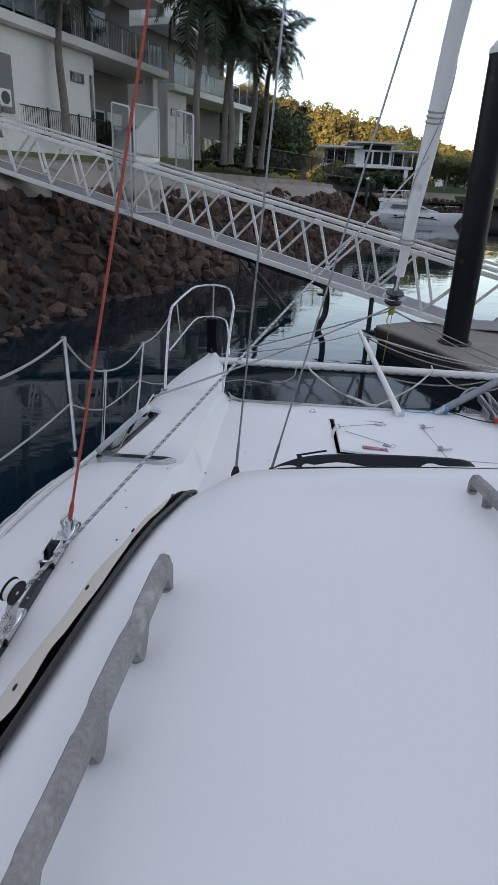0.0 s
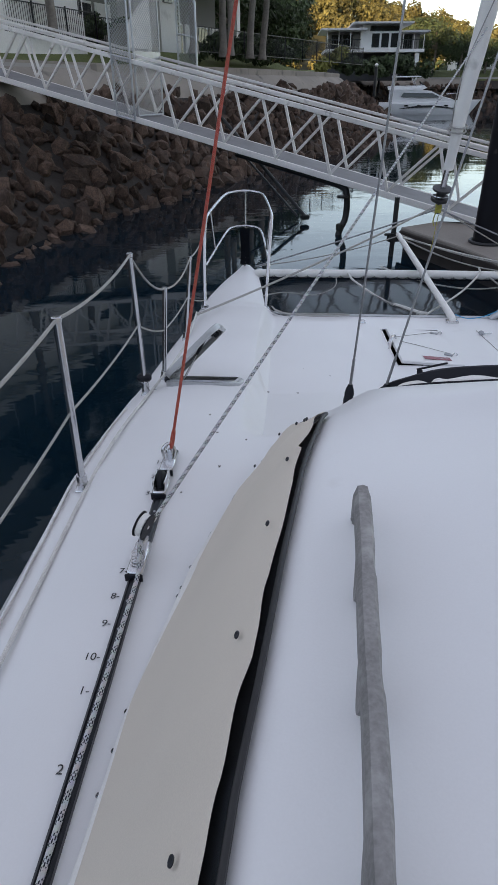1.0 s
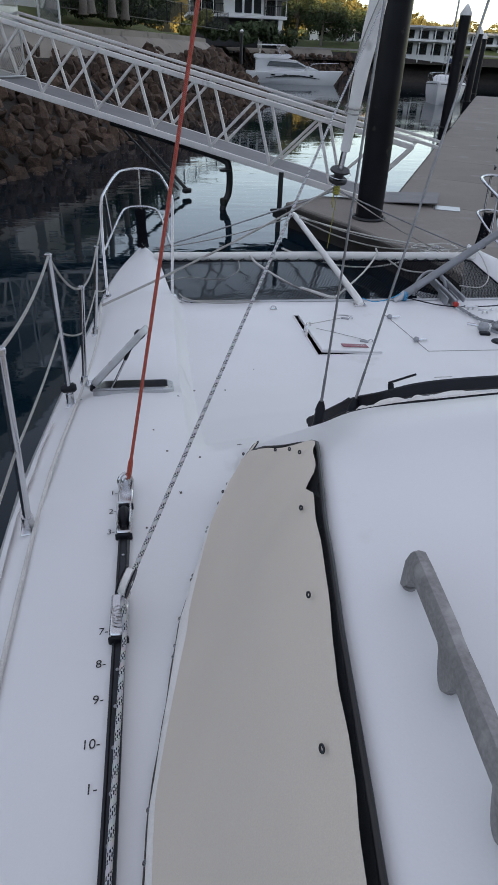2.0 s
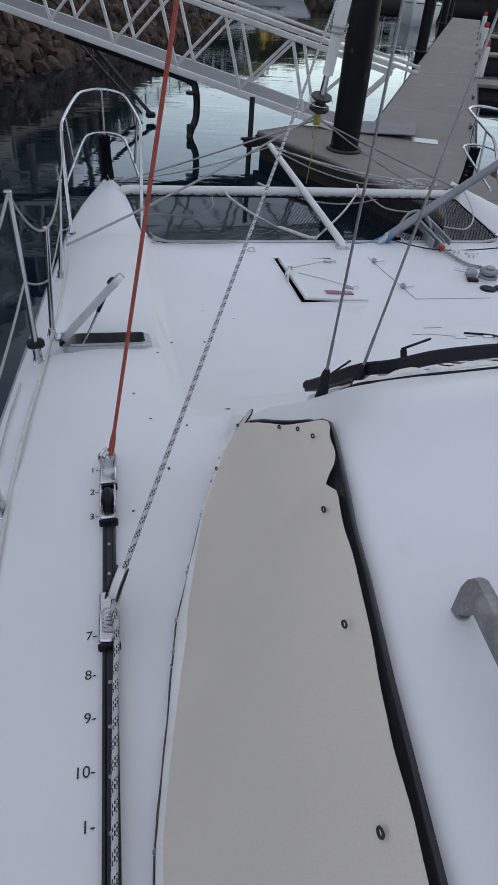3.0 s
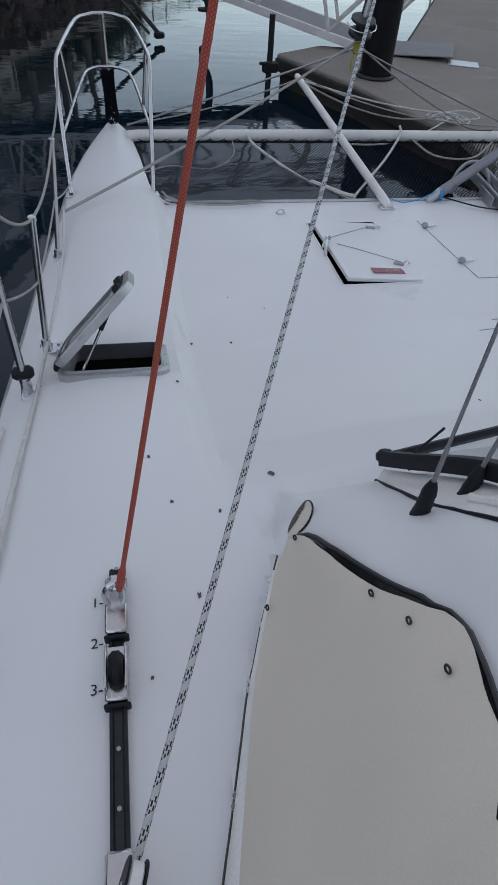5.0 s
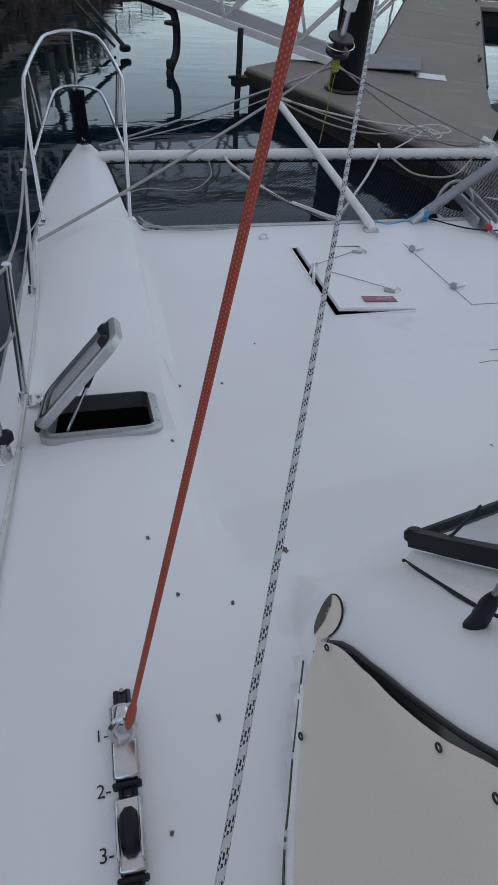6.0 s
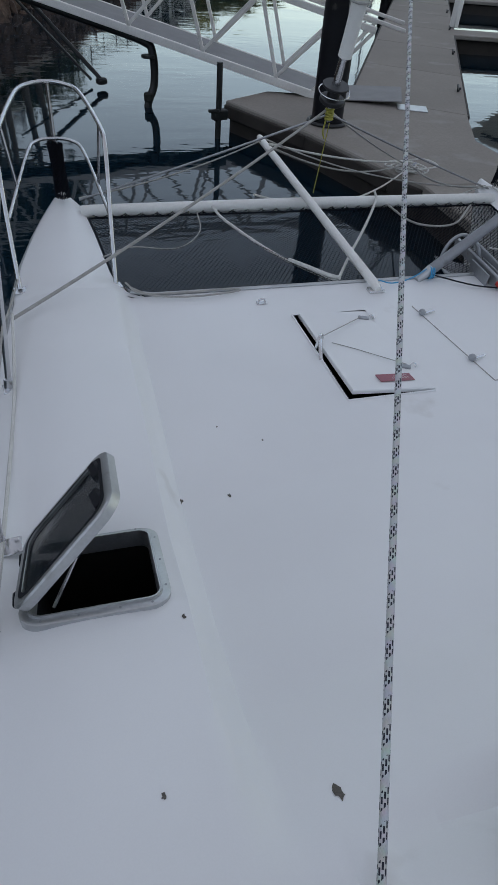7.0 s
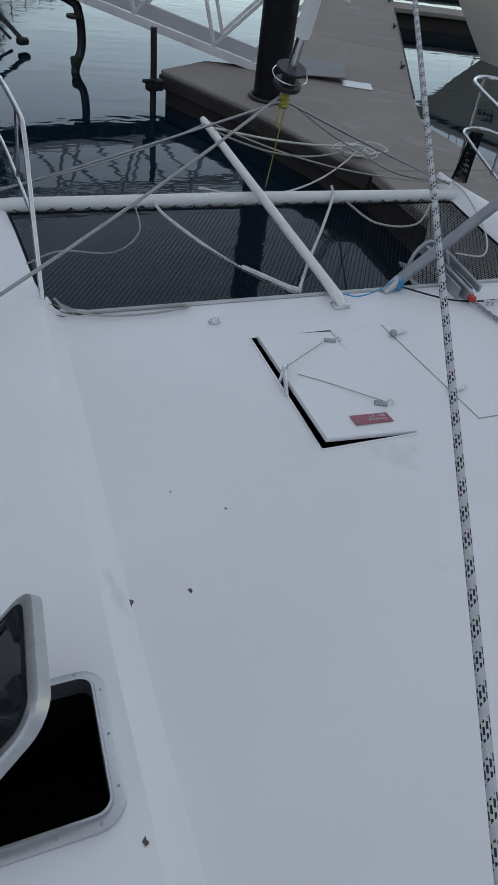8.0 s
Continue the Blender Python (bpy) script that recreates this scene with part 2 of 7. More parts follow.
_n1, _n2 = _n.new("ShaderNodeTexNoise"), _n.new("ShaderNodeTexNoise")
_n1.inputs["Scale"].default_value, _n1.inputs["Detail"].default_value = 1.1, 3
_n2.inputs["Scale"].default_value, _n2.inputs["Detail"].default_value = 0.16, 2
for _k in (_n1, _n2):
    _l.new(_mp.outputs["Vector"], _k.inputs["Vector"])
_m = _n.new("ShaderNodeMath")
_m.operation = 'MULTIPLY'
_r = _n.new("ShaderNodeMapRange")
_r.inputs["From Min"].default_value, _r.inputs["From Max"].default_value = 0.42, 0.66
_r.inputs["To Min"].default_value, _r.inputs["To Max"].default_value = 0.15, 1.0
_l.new(_n2.outputs["Fac"], _r.inputs["Value"])
_l.new(_n1.outputs["Fac"], _m.inputs[0])
_l.new(_r.outputs["Result"], _m.inputs[1])
_b = _n.new("ShaderNodeBump")
_b.inputs["Strength"].default_value, _b.inputs["Distance"].default_value = 0.14, 0.06
_l.new(_m.outputs[0], _b.inputs["Height"])
_l.new(_b.outputs["Normal"], _p.inputs["Normal"])

# ---- builders ----
def fl_(seq):
    return [float(k) for k in seq]


class MB:
    """Collects vertices, faces and uvs of one mesh."""
    def __init__(self):
        self.v, self.f, self.uv = [], [], {}

    def quad(self, a, b, c, d):
        n = len(self.v)
        self.v += [tuple(a), tuple(b), tuple(c), tuple(d)]
        self.f.append((n, n + 1, n + 2, n + 3))
        return self

    def box(self, c, s, rot=None, bev=0.0):
        """A box with chamfered edges; rot: a Matrix or degrees about z."""
        if rot is None:
            R = Matrix.Identity(3)
        elif isinstance(rot, (int, float)):
            R = Matrix.Rotation(radians(rot), 3, 'Z')
        else:
            R = rot.to_3x3()
        c = Vector(c)
        h = [k / 2 for k in s]
        bev = min(bev, min(h) * 0.6)
        n = len(self.v)
        if bev <= 0:
            for x in (-1, 1):
                for y in (-1, 1):
                    for z in (-1, 1):
                        self.v.append(tuple(c + R @ Vector((x * h[0], y * h[1], z * h[2]))))
            for f in ((0, 1, 3, 2), (4, 6, 7, 5), (0, 4, 5, 1), (2, 3, 7, 6), (0, 2, 6, 4), (1, 5, 7, 3)):
                self.f.append(tuple(n + i for i in f))
            return self
        idx = {}
        for x in (-1, 1):
            for y in (-1, 1):
                for z in (-1, 1):
                    for ax in range(3):
                        q = [x * (h[0] - bev), y * (h[1] - bev), z * (h[2] - bev)]
                        q[ax] = (x, y, z)[ax] * h[ax]
                        idx[x, y, z, ax] = len(self.v)
                        self.v.append(tuple(c + R @ Vector(q)))
        def face(ids, out):
            p = [Vector(self.v[i]) for i in ids]
            nrm = (p[1] - p[0]).cross(p[2] - p[0])
            if nrm.dot(R @ Vector(out)) < 0:
                ids = ids[::-1]
            self.f.append(tuple(ids))
        for ax in range(3):
            o = [k for k in range(3) if k != ax]
            for sgn in (-1, 1):
                ids = []
                for p, q in ((-1, -1), (1, -1), (1, 1), (-1, 1)):
                    k = [0, 0, 0]
                    k[ax], k[o[0]], k[o[1]] = sgn, p, q
                    ids.append(idx[(*k, ax)])
                out = [0, 0, 0]
                out[ax] = sgn
                face(ids, out)
            for p in (-1, 1):
                for q in (-1, 1):
                    k1, k2 = [0, 0, 0], [0, 0, 0]
                    k1[ax], k2[ax] = -1, 1
                    for k in (k1, k2):
                        k[o[0]], k[o[1]] = p, q
                    out = [0, 0, 0]
                    out[o[0]], out[o[1]] = p, q
                    face([idx[(*k1, o[0])], idx[(*k2, o[0])], idx[(*k2, o[1])], idx[(*k1, o[1])]], out)
        for x in (-1, 1):
            for y in (-1, 1):
                for z in (-1, 1):
                    face([idx[x, y, z, a] for a in range(3)], (x, y, z))
        return self

    def bar(self, a, b, w, h=None, bev=0.004):
        """A straight rectangular bar from a to b."""
        a, b = Vector(a), Vector(b)
        d = b - a
        R = d.to_track_quat('X', 'Z').to_matrix()
        return self.box((a + b) / 2, (d.length, w, h or w), R, bev)

    def tube(self, pts, r, n=8, cap=True, closed=False):
        pts = [Vector([float(c) for c in p]) for p in pts]
        m = len(pts)
        rs = r if isinstance(r, (list, tuple)) else [r] * m
        t0 = (pts[1] - pts[0]).normalized()
        up = Vector((0, 0, 1)) if abs(t0.z) < 0.9 else Vector((1, 0, 0))
        side = t0.cross(up).normalized()
        base, s = len(self.v), 0.0
        for i, p in enumerate(pts):
            if closed:
                t = (pts[(i + 1) % m] - pts[i - 1]).normalized()
            else:
                t = (pts[min(i + 1, m - 1)] - pts[max(i - 1, 0)]).normalized()
            side = (side - t * side.dot(t)).normalized()
            o = side.cross(t)
            if i:
                s += (p - pts[i - 1]).length
            for k in range(n):
                a = 2 * math.pi * k / n
                self.v.append(tuple(p + rs[i] * (math.cos(a) * side + math.sin(a) * o)))
                self.uv[len(self.v) - 1] = (s, k / n)
        for i in range(m if closed else m - 1):
            j = (i + 1) % m
            for k in range(n):
                q = (k + 1) % n
                self.f.append((base + i * n + k, base + i * n + q, base + j * n + q, base + j * n + k))
        if cap and not closed:
            self.f.append(tuple(base + k for k in range(n))[::-1])
            self.f.append(tuple(base + (m - 1) * n + k for k in range(n)))
        return self

    def disc(self, c, r, h, axis=(0, 0, 1), n=20, bev=0.15):
        """A short round body with softened rims."""
        c, ax = Vector(c), Vector(axis).normalized()
        b = bev * h
        return self.tube([c - ax * h / 2, c - ax * (h / 2 - b), c + ax * (h / 2 - b), c + ax * h / 2], [r - b, r, r, r - b], n)

    def sheet(self, fn, us, vs, flip=False):
        n = len(self.v)
        for u in us:
            for v in vs:
                self.v.append(tuple(fn(u, v)))
        m = len(vs)
        for i in range(len(us) - 1):
            for j in range(m - 1):
                q = (n + i * m + j, n + (i + 1) * m + j, n + (i + 1) * m + j + 1, n + i * m + j + 1)
                self.f.append(q[::-1] if flip else q)
        return self

    def mesh(self, name, material, smooth=True, uv=False):
        me = bpy.data.meshes.new(name)
        me.from_pydata(self.v, [], self.f)
        if uv:
            lay = me.uv_layers.new(name="UVMap")
            for poly in me.polygons:
                vs = [self.uv.get(i, (0, 0)) for i in poly.vertices]
                wrap = max(q[1] for q in vs) - min(q[1] for q in vs) > 0.5
                for li, q in zip(poly.loop_indices, vs):
                    lay.data[li].uv = (q[0], q[1] + 1 if wrap and q[1] < 0.5 else q[1])
        if smooth:
            me.polygons.foreach_set("use_smooth", [True] * len(me.polygons))
            me.set_sharp_from_angle(angle=radians(38))
        me.materials.append(material)
        return me


def thing(name, at=(0, 0, 0), label="", category="", group="", kind=""):
    ob = new(name)
    ob.empty_display_size = 0.1
    ob.matrix_basis = Matrix.Translation(at)
    return tagged(ob, label, category, group, kind)


def hang(ob, parent):
    ob.parent = parent
    ob.matrix_parent_inverse = parent.matrix_basis.inverted() if parent.type == 'EMPTY' else Matrix.Identity(4)
    return ob


def part(name, mb, material, parent, label="", smooth=True, uv=False, kind=""):
    me = mb.mesh(name, material, smooth, uv) if isinstance(mb, MB) else mb
    ob = hang(new(name, me), parent)
    return tagged(ob, label, kind=kind)


def single(name, mb, material, label="", category="", group="", kind="", smooth=True, uv=False):
    return tagged(new(name, mb.mesh(name, material, smooth, uv)), label, category, group, kind)


def lerp(a, b, t):
    return Vector(a) + (Vector(b) - Vector(a)) * t


def sagging(a, b, sag, n=16):
    return [lerp(a, b, i / n) - Vector((0, 0, 4 * sag * (i / n) * (1 - i / n))) for i in range(n + 1)]


def smooth_path(pts, n=8):
    """A Catmull-Rom curve through the points."""
    P = [Vector(p) for p in pts]
    P = [P[0] * 2 - P[1]] + P + [P[-1] * 2 - P[-2]]
    out = []
    for i in range(1, len(P) - 2):
        for k in range(n):
            t = k / n
            a, b, c, d = P[i - 1], P[i], P[i + 1], P[i + 2]
            out.append(0.5 * (2 * b + (c - a) * t + (2 * a - 5 * b + 4 * c - d) * t * t + (3 * b - a - 3 * c + d) * t ** 3))
    return out + [P[-2]]


def sstep(a, b, x):
    t = min(1.0, max(0.0, (x - a) / (b - a)))
    return t * t * (3 - 2 * t)

# ---- setting: water, shore, far ground ----
ZW, ZD = -0.15, 0.35     # water and pontoon levels
GROUND = 3.35

w_ = MB()
w_.quad((-1500, -1500, ZW), (1500, -1500, ZW), (1500, 2500, ZW), (-1500, 2500, ZW))
single("water", w_, WATER, "calm dark green harbour water reflecting sky", "water", kind="structure", smooth=False)

SHORE = [(-7.5, -30), (-6.6, 0), (-6.1, 10), (-6.0, 14), (-5.4, 17), (-4.1, 21), (-2.8, 25), (-0.7, 30), (2.6, 37), (6.0, 46), (8.5, 58), (9.0, 72), (9.5, 88), (14, 97), (30, 101), (60, 104), (140, 112), (400, 130)]
shore_curve = [Vector((p.x, p.y, 0)) for p in smooth_path([(x, y, 0) for x, y in SHORE], 6)]


def shore_at(k):
    k = min(max(k, 0), len(shore_curve) - 1.001)
    i = int(k)
    p = shore_curve[i].lerp(shore_curve[i + 1], k - i)
    d = (shore_curve[i + 1] - shore_curve[i]).normalized()
    return p, Vector((-d.y, d.x, 0))

def shore_profile(off):
    """Height of the bank, off metres inland of the waterline."""
    pts = [(-6, -3.0), (0, ZW), (4.6, GROUND - 0.15), (5.0, GROUND), (7.5, GROUND + 0.35), (10, GROUND + 1.1), (14, GROUND + 1.25), (40, GROUND + 1.5), (500, GROUND + 2)]
    return float(np.interp(off, [p[0] for p in pts], [p[1] for p in pts]))

g_ = MB()
def bank_pt(k, off):
    p, nrm = shore_at(k)
    q = p + nrm * off
    return (q.x, q.y, shore_profile(off))
g_.sheet(bank_pt, list(range(len(shore_curve))), [-6, -2, 0, 1.2, 2.4, 3.6, 4.6])
single("ground", g_, SOIL, "dark earth bank under the rock revetment", "ground", kind="structure")
g2 = MB()
g2.sheet(bank_pt, list(range(len(shore_curve))), [4.6, 5.0, 6.0, 7.5, 10, 14, 25, 60])
gp_ = MB()
gp_.sheet(lambda k, o: tuple(Vector(bank_pt(k, o)) + Vector((0, 0, 0.02))), list(range(len(shore_curve))), [5.1, 5.6, 6.2, 6.9])
single("pavement", gp_, PATHM, "grey concrete foreshore path beside the lawn", "path", kind="structure")
kb_ = MB()
for k in range(20, 70):
    kb_.bar(Vector(bank_pt(k, 6.98)) + Vector((0, 0, 0.03)), Vector(bank_pt(k + 1, 6.98)) + Vector((0, 0, 0.03)), 0.14, 0.14, 0.01)
single("kerb", kb_, SEAWALL, "pale concrete kerb between path and lawn", "kerb", kind="structure")
single("ground", g2, LAWN, "mown grass lawn above the rock wall", "lawn", kind="structure")
g3 = MB()
g3.sheet(lambda u, v: (u, v, GROUND - 1.2), [-1200, -45, 60, 400, 1200], [102, 200, 600, 1800])
g3.sheet(lambda u, v: (u, v, GROUND - 1.2), [-1200, -400, -60, -30], [-400, 0, 102])
single("ground", g3, HILL, "flat land stretching to the horizon", "ground", kind="structure")

# concrete apron between the rocks and the path
sw_a = MB()
sw_a.sheet(lambda k, o: tuple(Vector(bank_pt(k, o)) + Vector((0, 0, 0.10 if o > 3.5 else -0.2))), list(range(10, 84)), [3.5, 3.62, 4.1, 4.6, 4.85, 5.08])
single("seawall", sw_a, SEAWALL, "sloping grey concrete seawall above the boulders", "seawall", kind="structure")

# low kerb wall along the lawn edge
kw = MB()
for k in range(36, 66):
    for a_, b_ in ((k, k + 1),):
        p0, n0 = shore_at(a_)
        p1, n1_ = shore_at(b_)
        kw.bar(p0 + n0 * 4.9 + Vector((0, 0, GROUND + 0.05)), p1 + n1_ * 4.9 + Vector((0, 0, GROUND + 0.05)), 0.3, 0.42, 0.02)
single("retaining_wall", kw, SEAWALL, "low grey concrete wall along the lawn edge", "wall", kind="structure")

# ---- the catamaran ----
CX = 1.2                                   # centre line
ZH_Y, ZH_Z = (-3, 1.8, 2.72, 3.2, 3.68, 4.0, 5.0, 6.2, 7.8), (1.80, 1.80, 1.82, 1.765, 1.685, 1.615, 1.47, 1.30, 1.285)
ZL_Y = (-3, 1.9, 2.1, 2.3, 2.5, 2.66, 2.82, 2.9, 3.0, 3.15, 3.44, 3.84, 4.3, 4.85, 5.9, 6.2)
ZL_Z = (2.285, 2.275, 2.262, 2.23, 2.14, 2.06, 1.94, 1.865, 1.79, 1.71, 1.54, 1.42, 1.335, 1.30, 1.24, 1.235)
XB_Y, XB_X = (-3, 1.2, 1.42, 1.72, 2.17, 2.316, 2.506, 2.85, 3.2), (-0.55, -0.545, -0.53, -0.51, -0.434, -0.391, -0.335, -0.20, -0.15)
XT_Y = (-3, 1.1, 1.31, 1.49, 1.73, 1.88, 2.0, 2.1, 2.2, 2.3, 2.37, 2.46, 2.85, 3.2)
XT_X = (-0.30, -0.255, -0.237, -0.213, -0.184, -0.162, -0.146, -0.127, -0.107, -0.087, -0.071, -0.05, -0.12, -0.14)
CR_Y, CR_Z = (2.1, 2.2, 2.3, 2.4, 2.5, 2.6, 2.65, 2.7, 2.8), (0.0, 0.014, 0.041, 0.065, 0.068, 0.048, 0.032, 0.019, 0.0)   # brow over the front windows
GW_Y, GW_X = (-3, 2.0, 4.7, 6.2, 6.65, 7.1, 7.5, 7.74), (-0.95, -0.965, -0.98, -0.93, -0.885, -0.81, -0.72, -0.66)
IN_Y, IN_X = (6.06, 6.12, 6.2, 6.4, 7.0, 7.5, 7.74), (-0.20, -0.30, -0.345, -0.375, -0.43, -0.49, -0.60)


def zh(y):
    return float(np.interp(y, ZH_Y, ZH_Z))


def roof_z(a, y):
    s = max(-0.15, 1 - ((CX - a) / 1.36) ** 2)
    fade = 1 - sstep(2.3, 3.2, y)
    brow = float(np.interp(y, CR_Y, CR_Z)) * sstep(-0.09, 0.08, a)
    return float(np.interp(y - 0.12 * s * sstep(2.6, 3.05, y), ZL_Y, ZL_Z)) + 0.10 * s * fade + brow


def bulge(t):
    """Outward swell of the cabin side between its foot and the roof edge."""
    return 0.06 * t * (1 - t ** 3) if 0 < t < 1 else 0.0


def hull_z(a, y):
    d = a + 0.61
    dip = 0.06 * min(1.0, max(0.0, (y - 3.68) / 0.32)) * (1 - sstep(4.05, 4.9, y)) * sstep(-0.90, -0.80, a)
    return zh(y) - dip - (0.10 * (d / 0.35) ** 2 if d < 0 else 0.03 * min(1.0, d / 0.35) ** 2)


def deck_z(x, y):
    a = CX - abs(x - CX)
    h, r = hull_z(a, y), roof_z(a, y)
    if r < h or y > 3.1:
        w = sstep(-0.37, -0.275, a)
        return h * (1 - w) + r * w
    xb, xt = float(np.interp(y, XB_Y, XB_X)), float(np.interp(y, XT_Y, XT_X))
    if a < xb:
        return h
    t = (a - xb) / max(0.03, xt - xb)
    side = zh(y) - 0.005 + t * (roof_z(xt, y) - zh(y)) + bulge(t)
    c = min(r, side)
    k = 0.04                                # soft shoulder
    hh = max(k - abs(r - side), 0) / k
    c -= hh * hh * k * 0.25
    return max(h, c)


cat = thing("catamaran", (CX, 2.0, ZW), "white fibreglass sailing catamaran moored at the pontoon", "boat")

def in_hatch(x, y):
    return -0.765 < x < -0.425 and 3.675 < y < 4.025

def in_locker(x, y):
    return 0.60 < x < 1.05 and 4.83 < y < 5.70

dk = MB()
xs_p = sorted(set([round(v, 4) for v in np.arange(-0.955, 0.0, 0.0225)] + [-0.765, -0.425]))
xs_m = [round(v, 4) for v in np.arange(0.0, 1.2001, 0.05)]
xs = sorted(set(xs_p + xs_m + [0.60, 1.05] + [round(2 * CX - v, 4) for v in xs_p + xs_m]))
ys = sorted(set([round(v, 4) for v in np.arange(-2.6, 1.0, 0.12)] + [round(v, 4) for v in np.arange(1.0, 6.06, 0.03)] + [3.675, 4.025, 4.83, 5.70, 6.06]))
nx, ny = len(xs), len(ys)
for x in xs:
    for y in ys:
        a = CX - abs(x - CX)
        gx = float(np.interp(y, GW_Y, GW_X))
        xx = x
        if a < -0.88:                       # outer strip follows the gunwale
            t = (-0.88 - a) / (0.955 - 0.88)
            aa = -0.88 + t * (gx + 0.88)
            xx = aa if x < CX else 2 * CX - aa
        dk.v.append((xx, y, deck_z(xx, y)))
for i in range(nx - 1):
    for j in range(ny - 1):
        cx_, cy_ = (xs[i] + xs[i + 1]) / 2, (ys[j] + ys[j + 1]) / 2
        if in_hatch(cx_, cy_) or in_locker(cx_, cy_):
            continue
        dk.f.append((i * ny + j, (i + 1) * ny + j, (i + 1) * ny + j + 1, i * ny + j + 1))
part("deck", dk, GEL, cat, "smooth white gelcoat deck and cabin roof")

# bow decks and hull sides, one per hull
for sgn in (1, -1):
    mir = (lambda x: x) if sgn == 1 else (lambda x: 2 * CX - x)
    bd = MB()
    ysb = [6.06, 6.09, 6.12, 6.16, 6.2, 6.3, 6.4, 6.6, 6.8, 7.0, 7.2, 7.4, 7.55, 7.65, 7.72, 7.74]
    def bow_pt(y, t):
        a = float(np.interp(y, GW_Y, GW_X)) * (1 - t) + float(np.interp(y, IN_Y, IN_X)) * t
        z = zh(y) - 0.055 * (2 * abs(t - 0.5)) ** 2
        if y < 6.3:
            k = sstep(6.06, 6.3, y)
            z = deck_z(a, 6.06) * (1 - k) + z * k
        return (mir(a), y, z)
    bd.sheet(bow_pt, ysb, [i / 14 for i in range(15)], flip=(sgn == 1))
    part("bow_deck", bd, GEL, cat)
    hs = MB()
    ring = [(float(np.interp(y, GW_Y, GW_X)), y) for y in [-2.6, 0, 1, 2, 3, 4, 5, 5.6, 6.2, 6.6, 7.0, 7.3, 7.55, 7.7, 7.74]]
    inner = [(float(np.interp(y, IN_Y, IN_X)), y) for y in [7.74, 7.5, 7.0, 6.4, 6.2, 6.06]] + [(-0.25, 5.5), (-0.25, 2), (-0.25, -2.6)]
    ring_top = []
    for x, y in ring:
        ring_top.append((x, y, bow_pt(y, 0)[2] if y >= 6.06 else deck_z(x, y)))
    for x, y in inner:
        ring_top.append((x, y, bow_pt(y, 1)[2] if y >= 6.06 else 1.15))
    def side_pt(i, v):
        x, y, z = ring_top[i]
        mid = -0.62
        k = 0.0 if v == 0 else 0.012 if v == 1 else 0.10 * (v - 1)
        zz = z - (0, 0.03, 0.35, 0.9, 1.7)[v]
        return (mir(x + (mid - x) * min(0.7, k * 1.6 if v > 1 else -0.02 * v)), y - (0.10 * (v - 1) if v > 1 and y > 7.2 else 0), zz)
    hs.sheet(side_pt, list(range(len(ring_top))), list(range(5)), flip=(sgn == -1))
    part("hull", hs, GEL, cat, "white gelcoat hull side")
    rs_ = MB()
    rs_.tube([(mir(x - 0.012), y, z - 0.035) for x, y, z in ring_top[:15]], 0.018, 8)
    part("rubbing_strake", rs_, ALU, cat, "grey rubbing strip along the gunwale")

# front face and underside of the bridge deck, bulkhead aft
fb = MB()
fb.sheet(lambda u, v: (u, 6.062 - (0.02 if v > 0 else 0) - 0.25 * v, deck_z(u, 6.06) - 0.05 * min(v, 1) - 0.45 * v), [-0.2 + 2.8 * i / 20 for i in range(21)], [0, 0.15, 0.5, 1.0])
part("bridge_deck_fascia", fb, GEL, cat)
ub = MB()
ub.sheet(lambda u, v: (u, v, 0.75), [-0.3, 2.7], [-2.6, 5.8], flip=True)
ub.sheet(lambda u, v: (u, -2.6, v), [-0.9, 3.3], [0.3, 1.8])
part("bridge_deck_underside", ub, GEL, cat)
lip = MB()
lip.tube([(-0.28, 6.10, 1.255)] + [(x, 6.072, 1.245) for x in np.linspace(-0.15, 2.55, 12)] + [(2.68, 6.10, 1.255)], 0.012, 8)
part("trampoline_edge_track", lip, ALU, cat)

# cross beam and bow roller pole
cb = MB()
cb.tube([(-0.50, 7.32, 1.262), (-0.42, 7.32, 1.264), (CX, 7.32, 1.272), (2.82, 7.32, 1.264), (2.90, 7.32, 1.262)], [0.040, 0.044, 0.045, 0.044, 0.040], 20)
beam = part("cross_beam", cb, WHITE, cat, "white painted aluminium cross beam")
for x in np.arange(-0.3, 2.8, 0.115):
    e = MB()
    e.tube([(x, 7.274, 1.262), (x, 7.268, 1.235), (x + 0.012, 7.276, 1.228)], 0.006, 6)
    part("lacing_eye", e, STEEL, beam)
sp = MB()
sp.tube([(1.222, 5.90, 1.268), (1.217, 5.97, 1.285), (1.13, 8.38, 1.44), (1.128, 8.43, 1.443)], [0.024, 0.030, 0.030, 0.026], 16)
sprit = part("bowsprit", sp, WHITE, cat, "white bowsprit pole across the beam")
sb_ = MB()
sb_.box((1.222, 5.93, 1.250), (0.10, 0.07, 0.03), None, 0.006)
part("heel_fitting", sb_, STEEL, sprit, "rust-stained steel heel fitting")
for yb in (5.9, 5.96):
    part("bolt", MB().disc((1.258, yb, 1.268), 0.008, 0.008, n=8), STEEL, sprit)

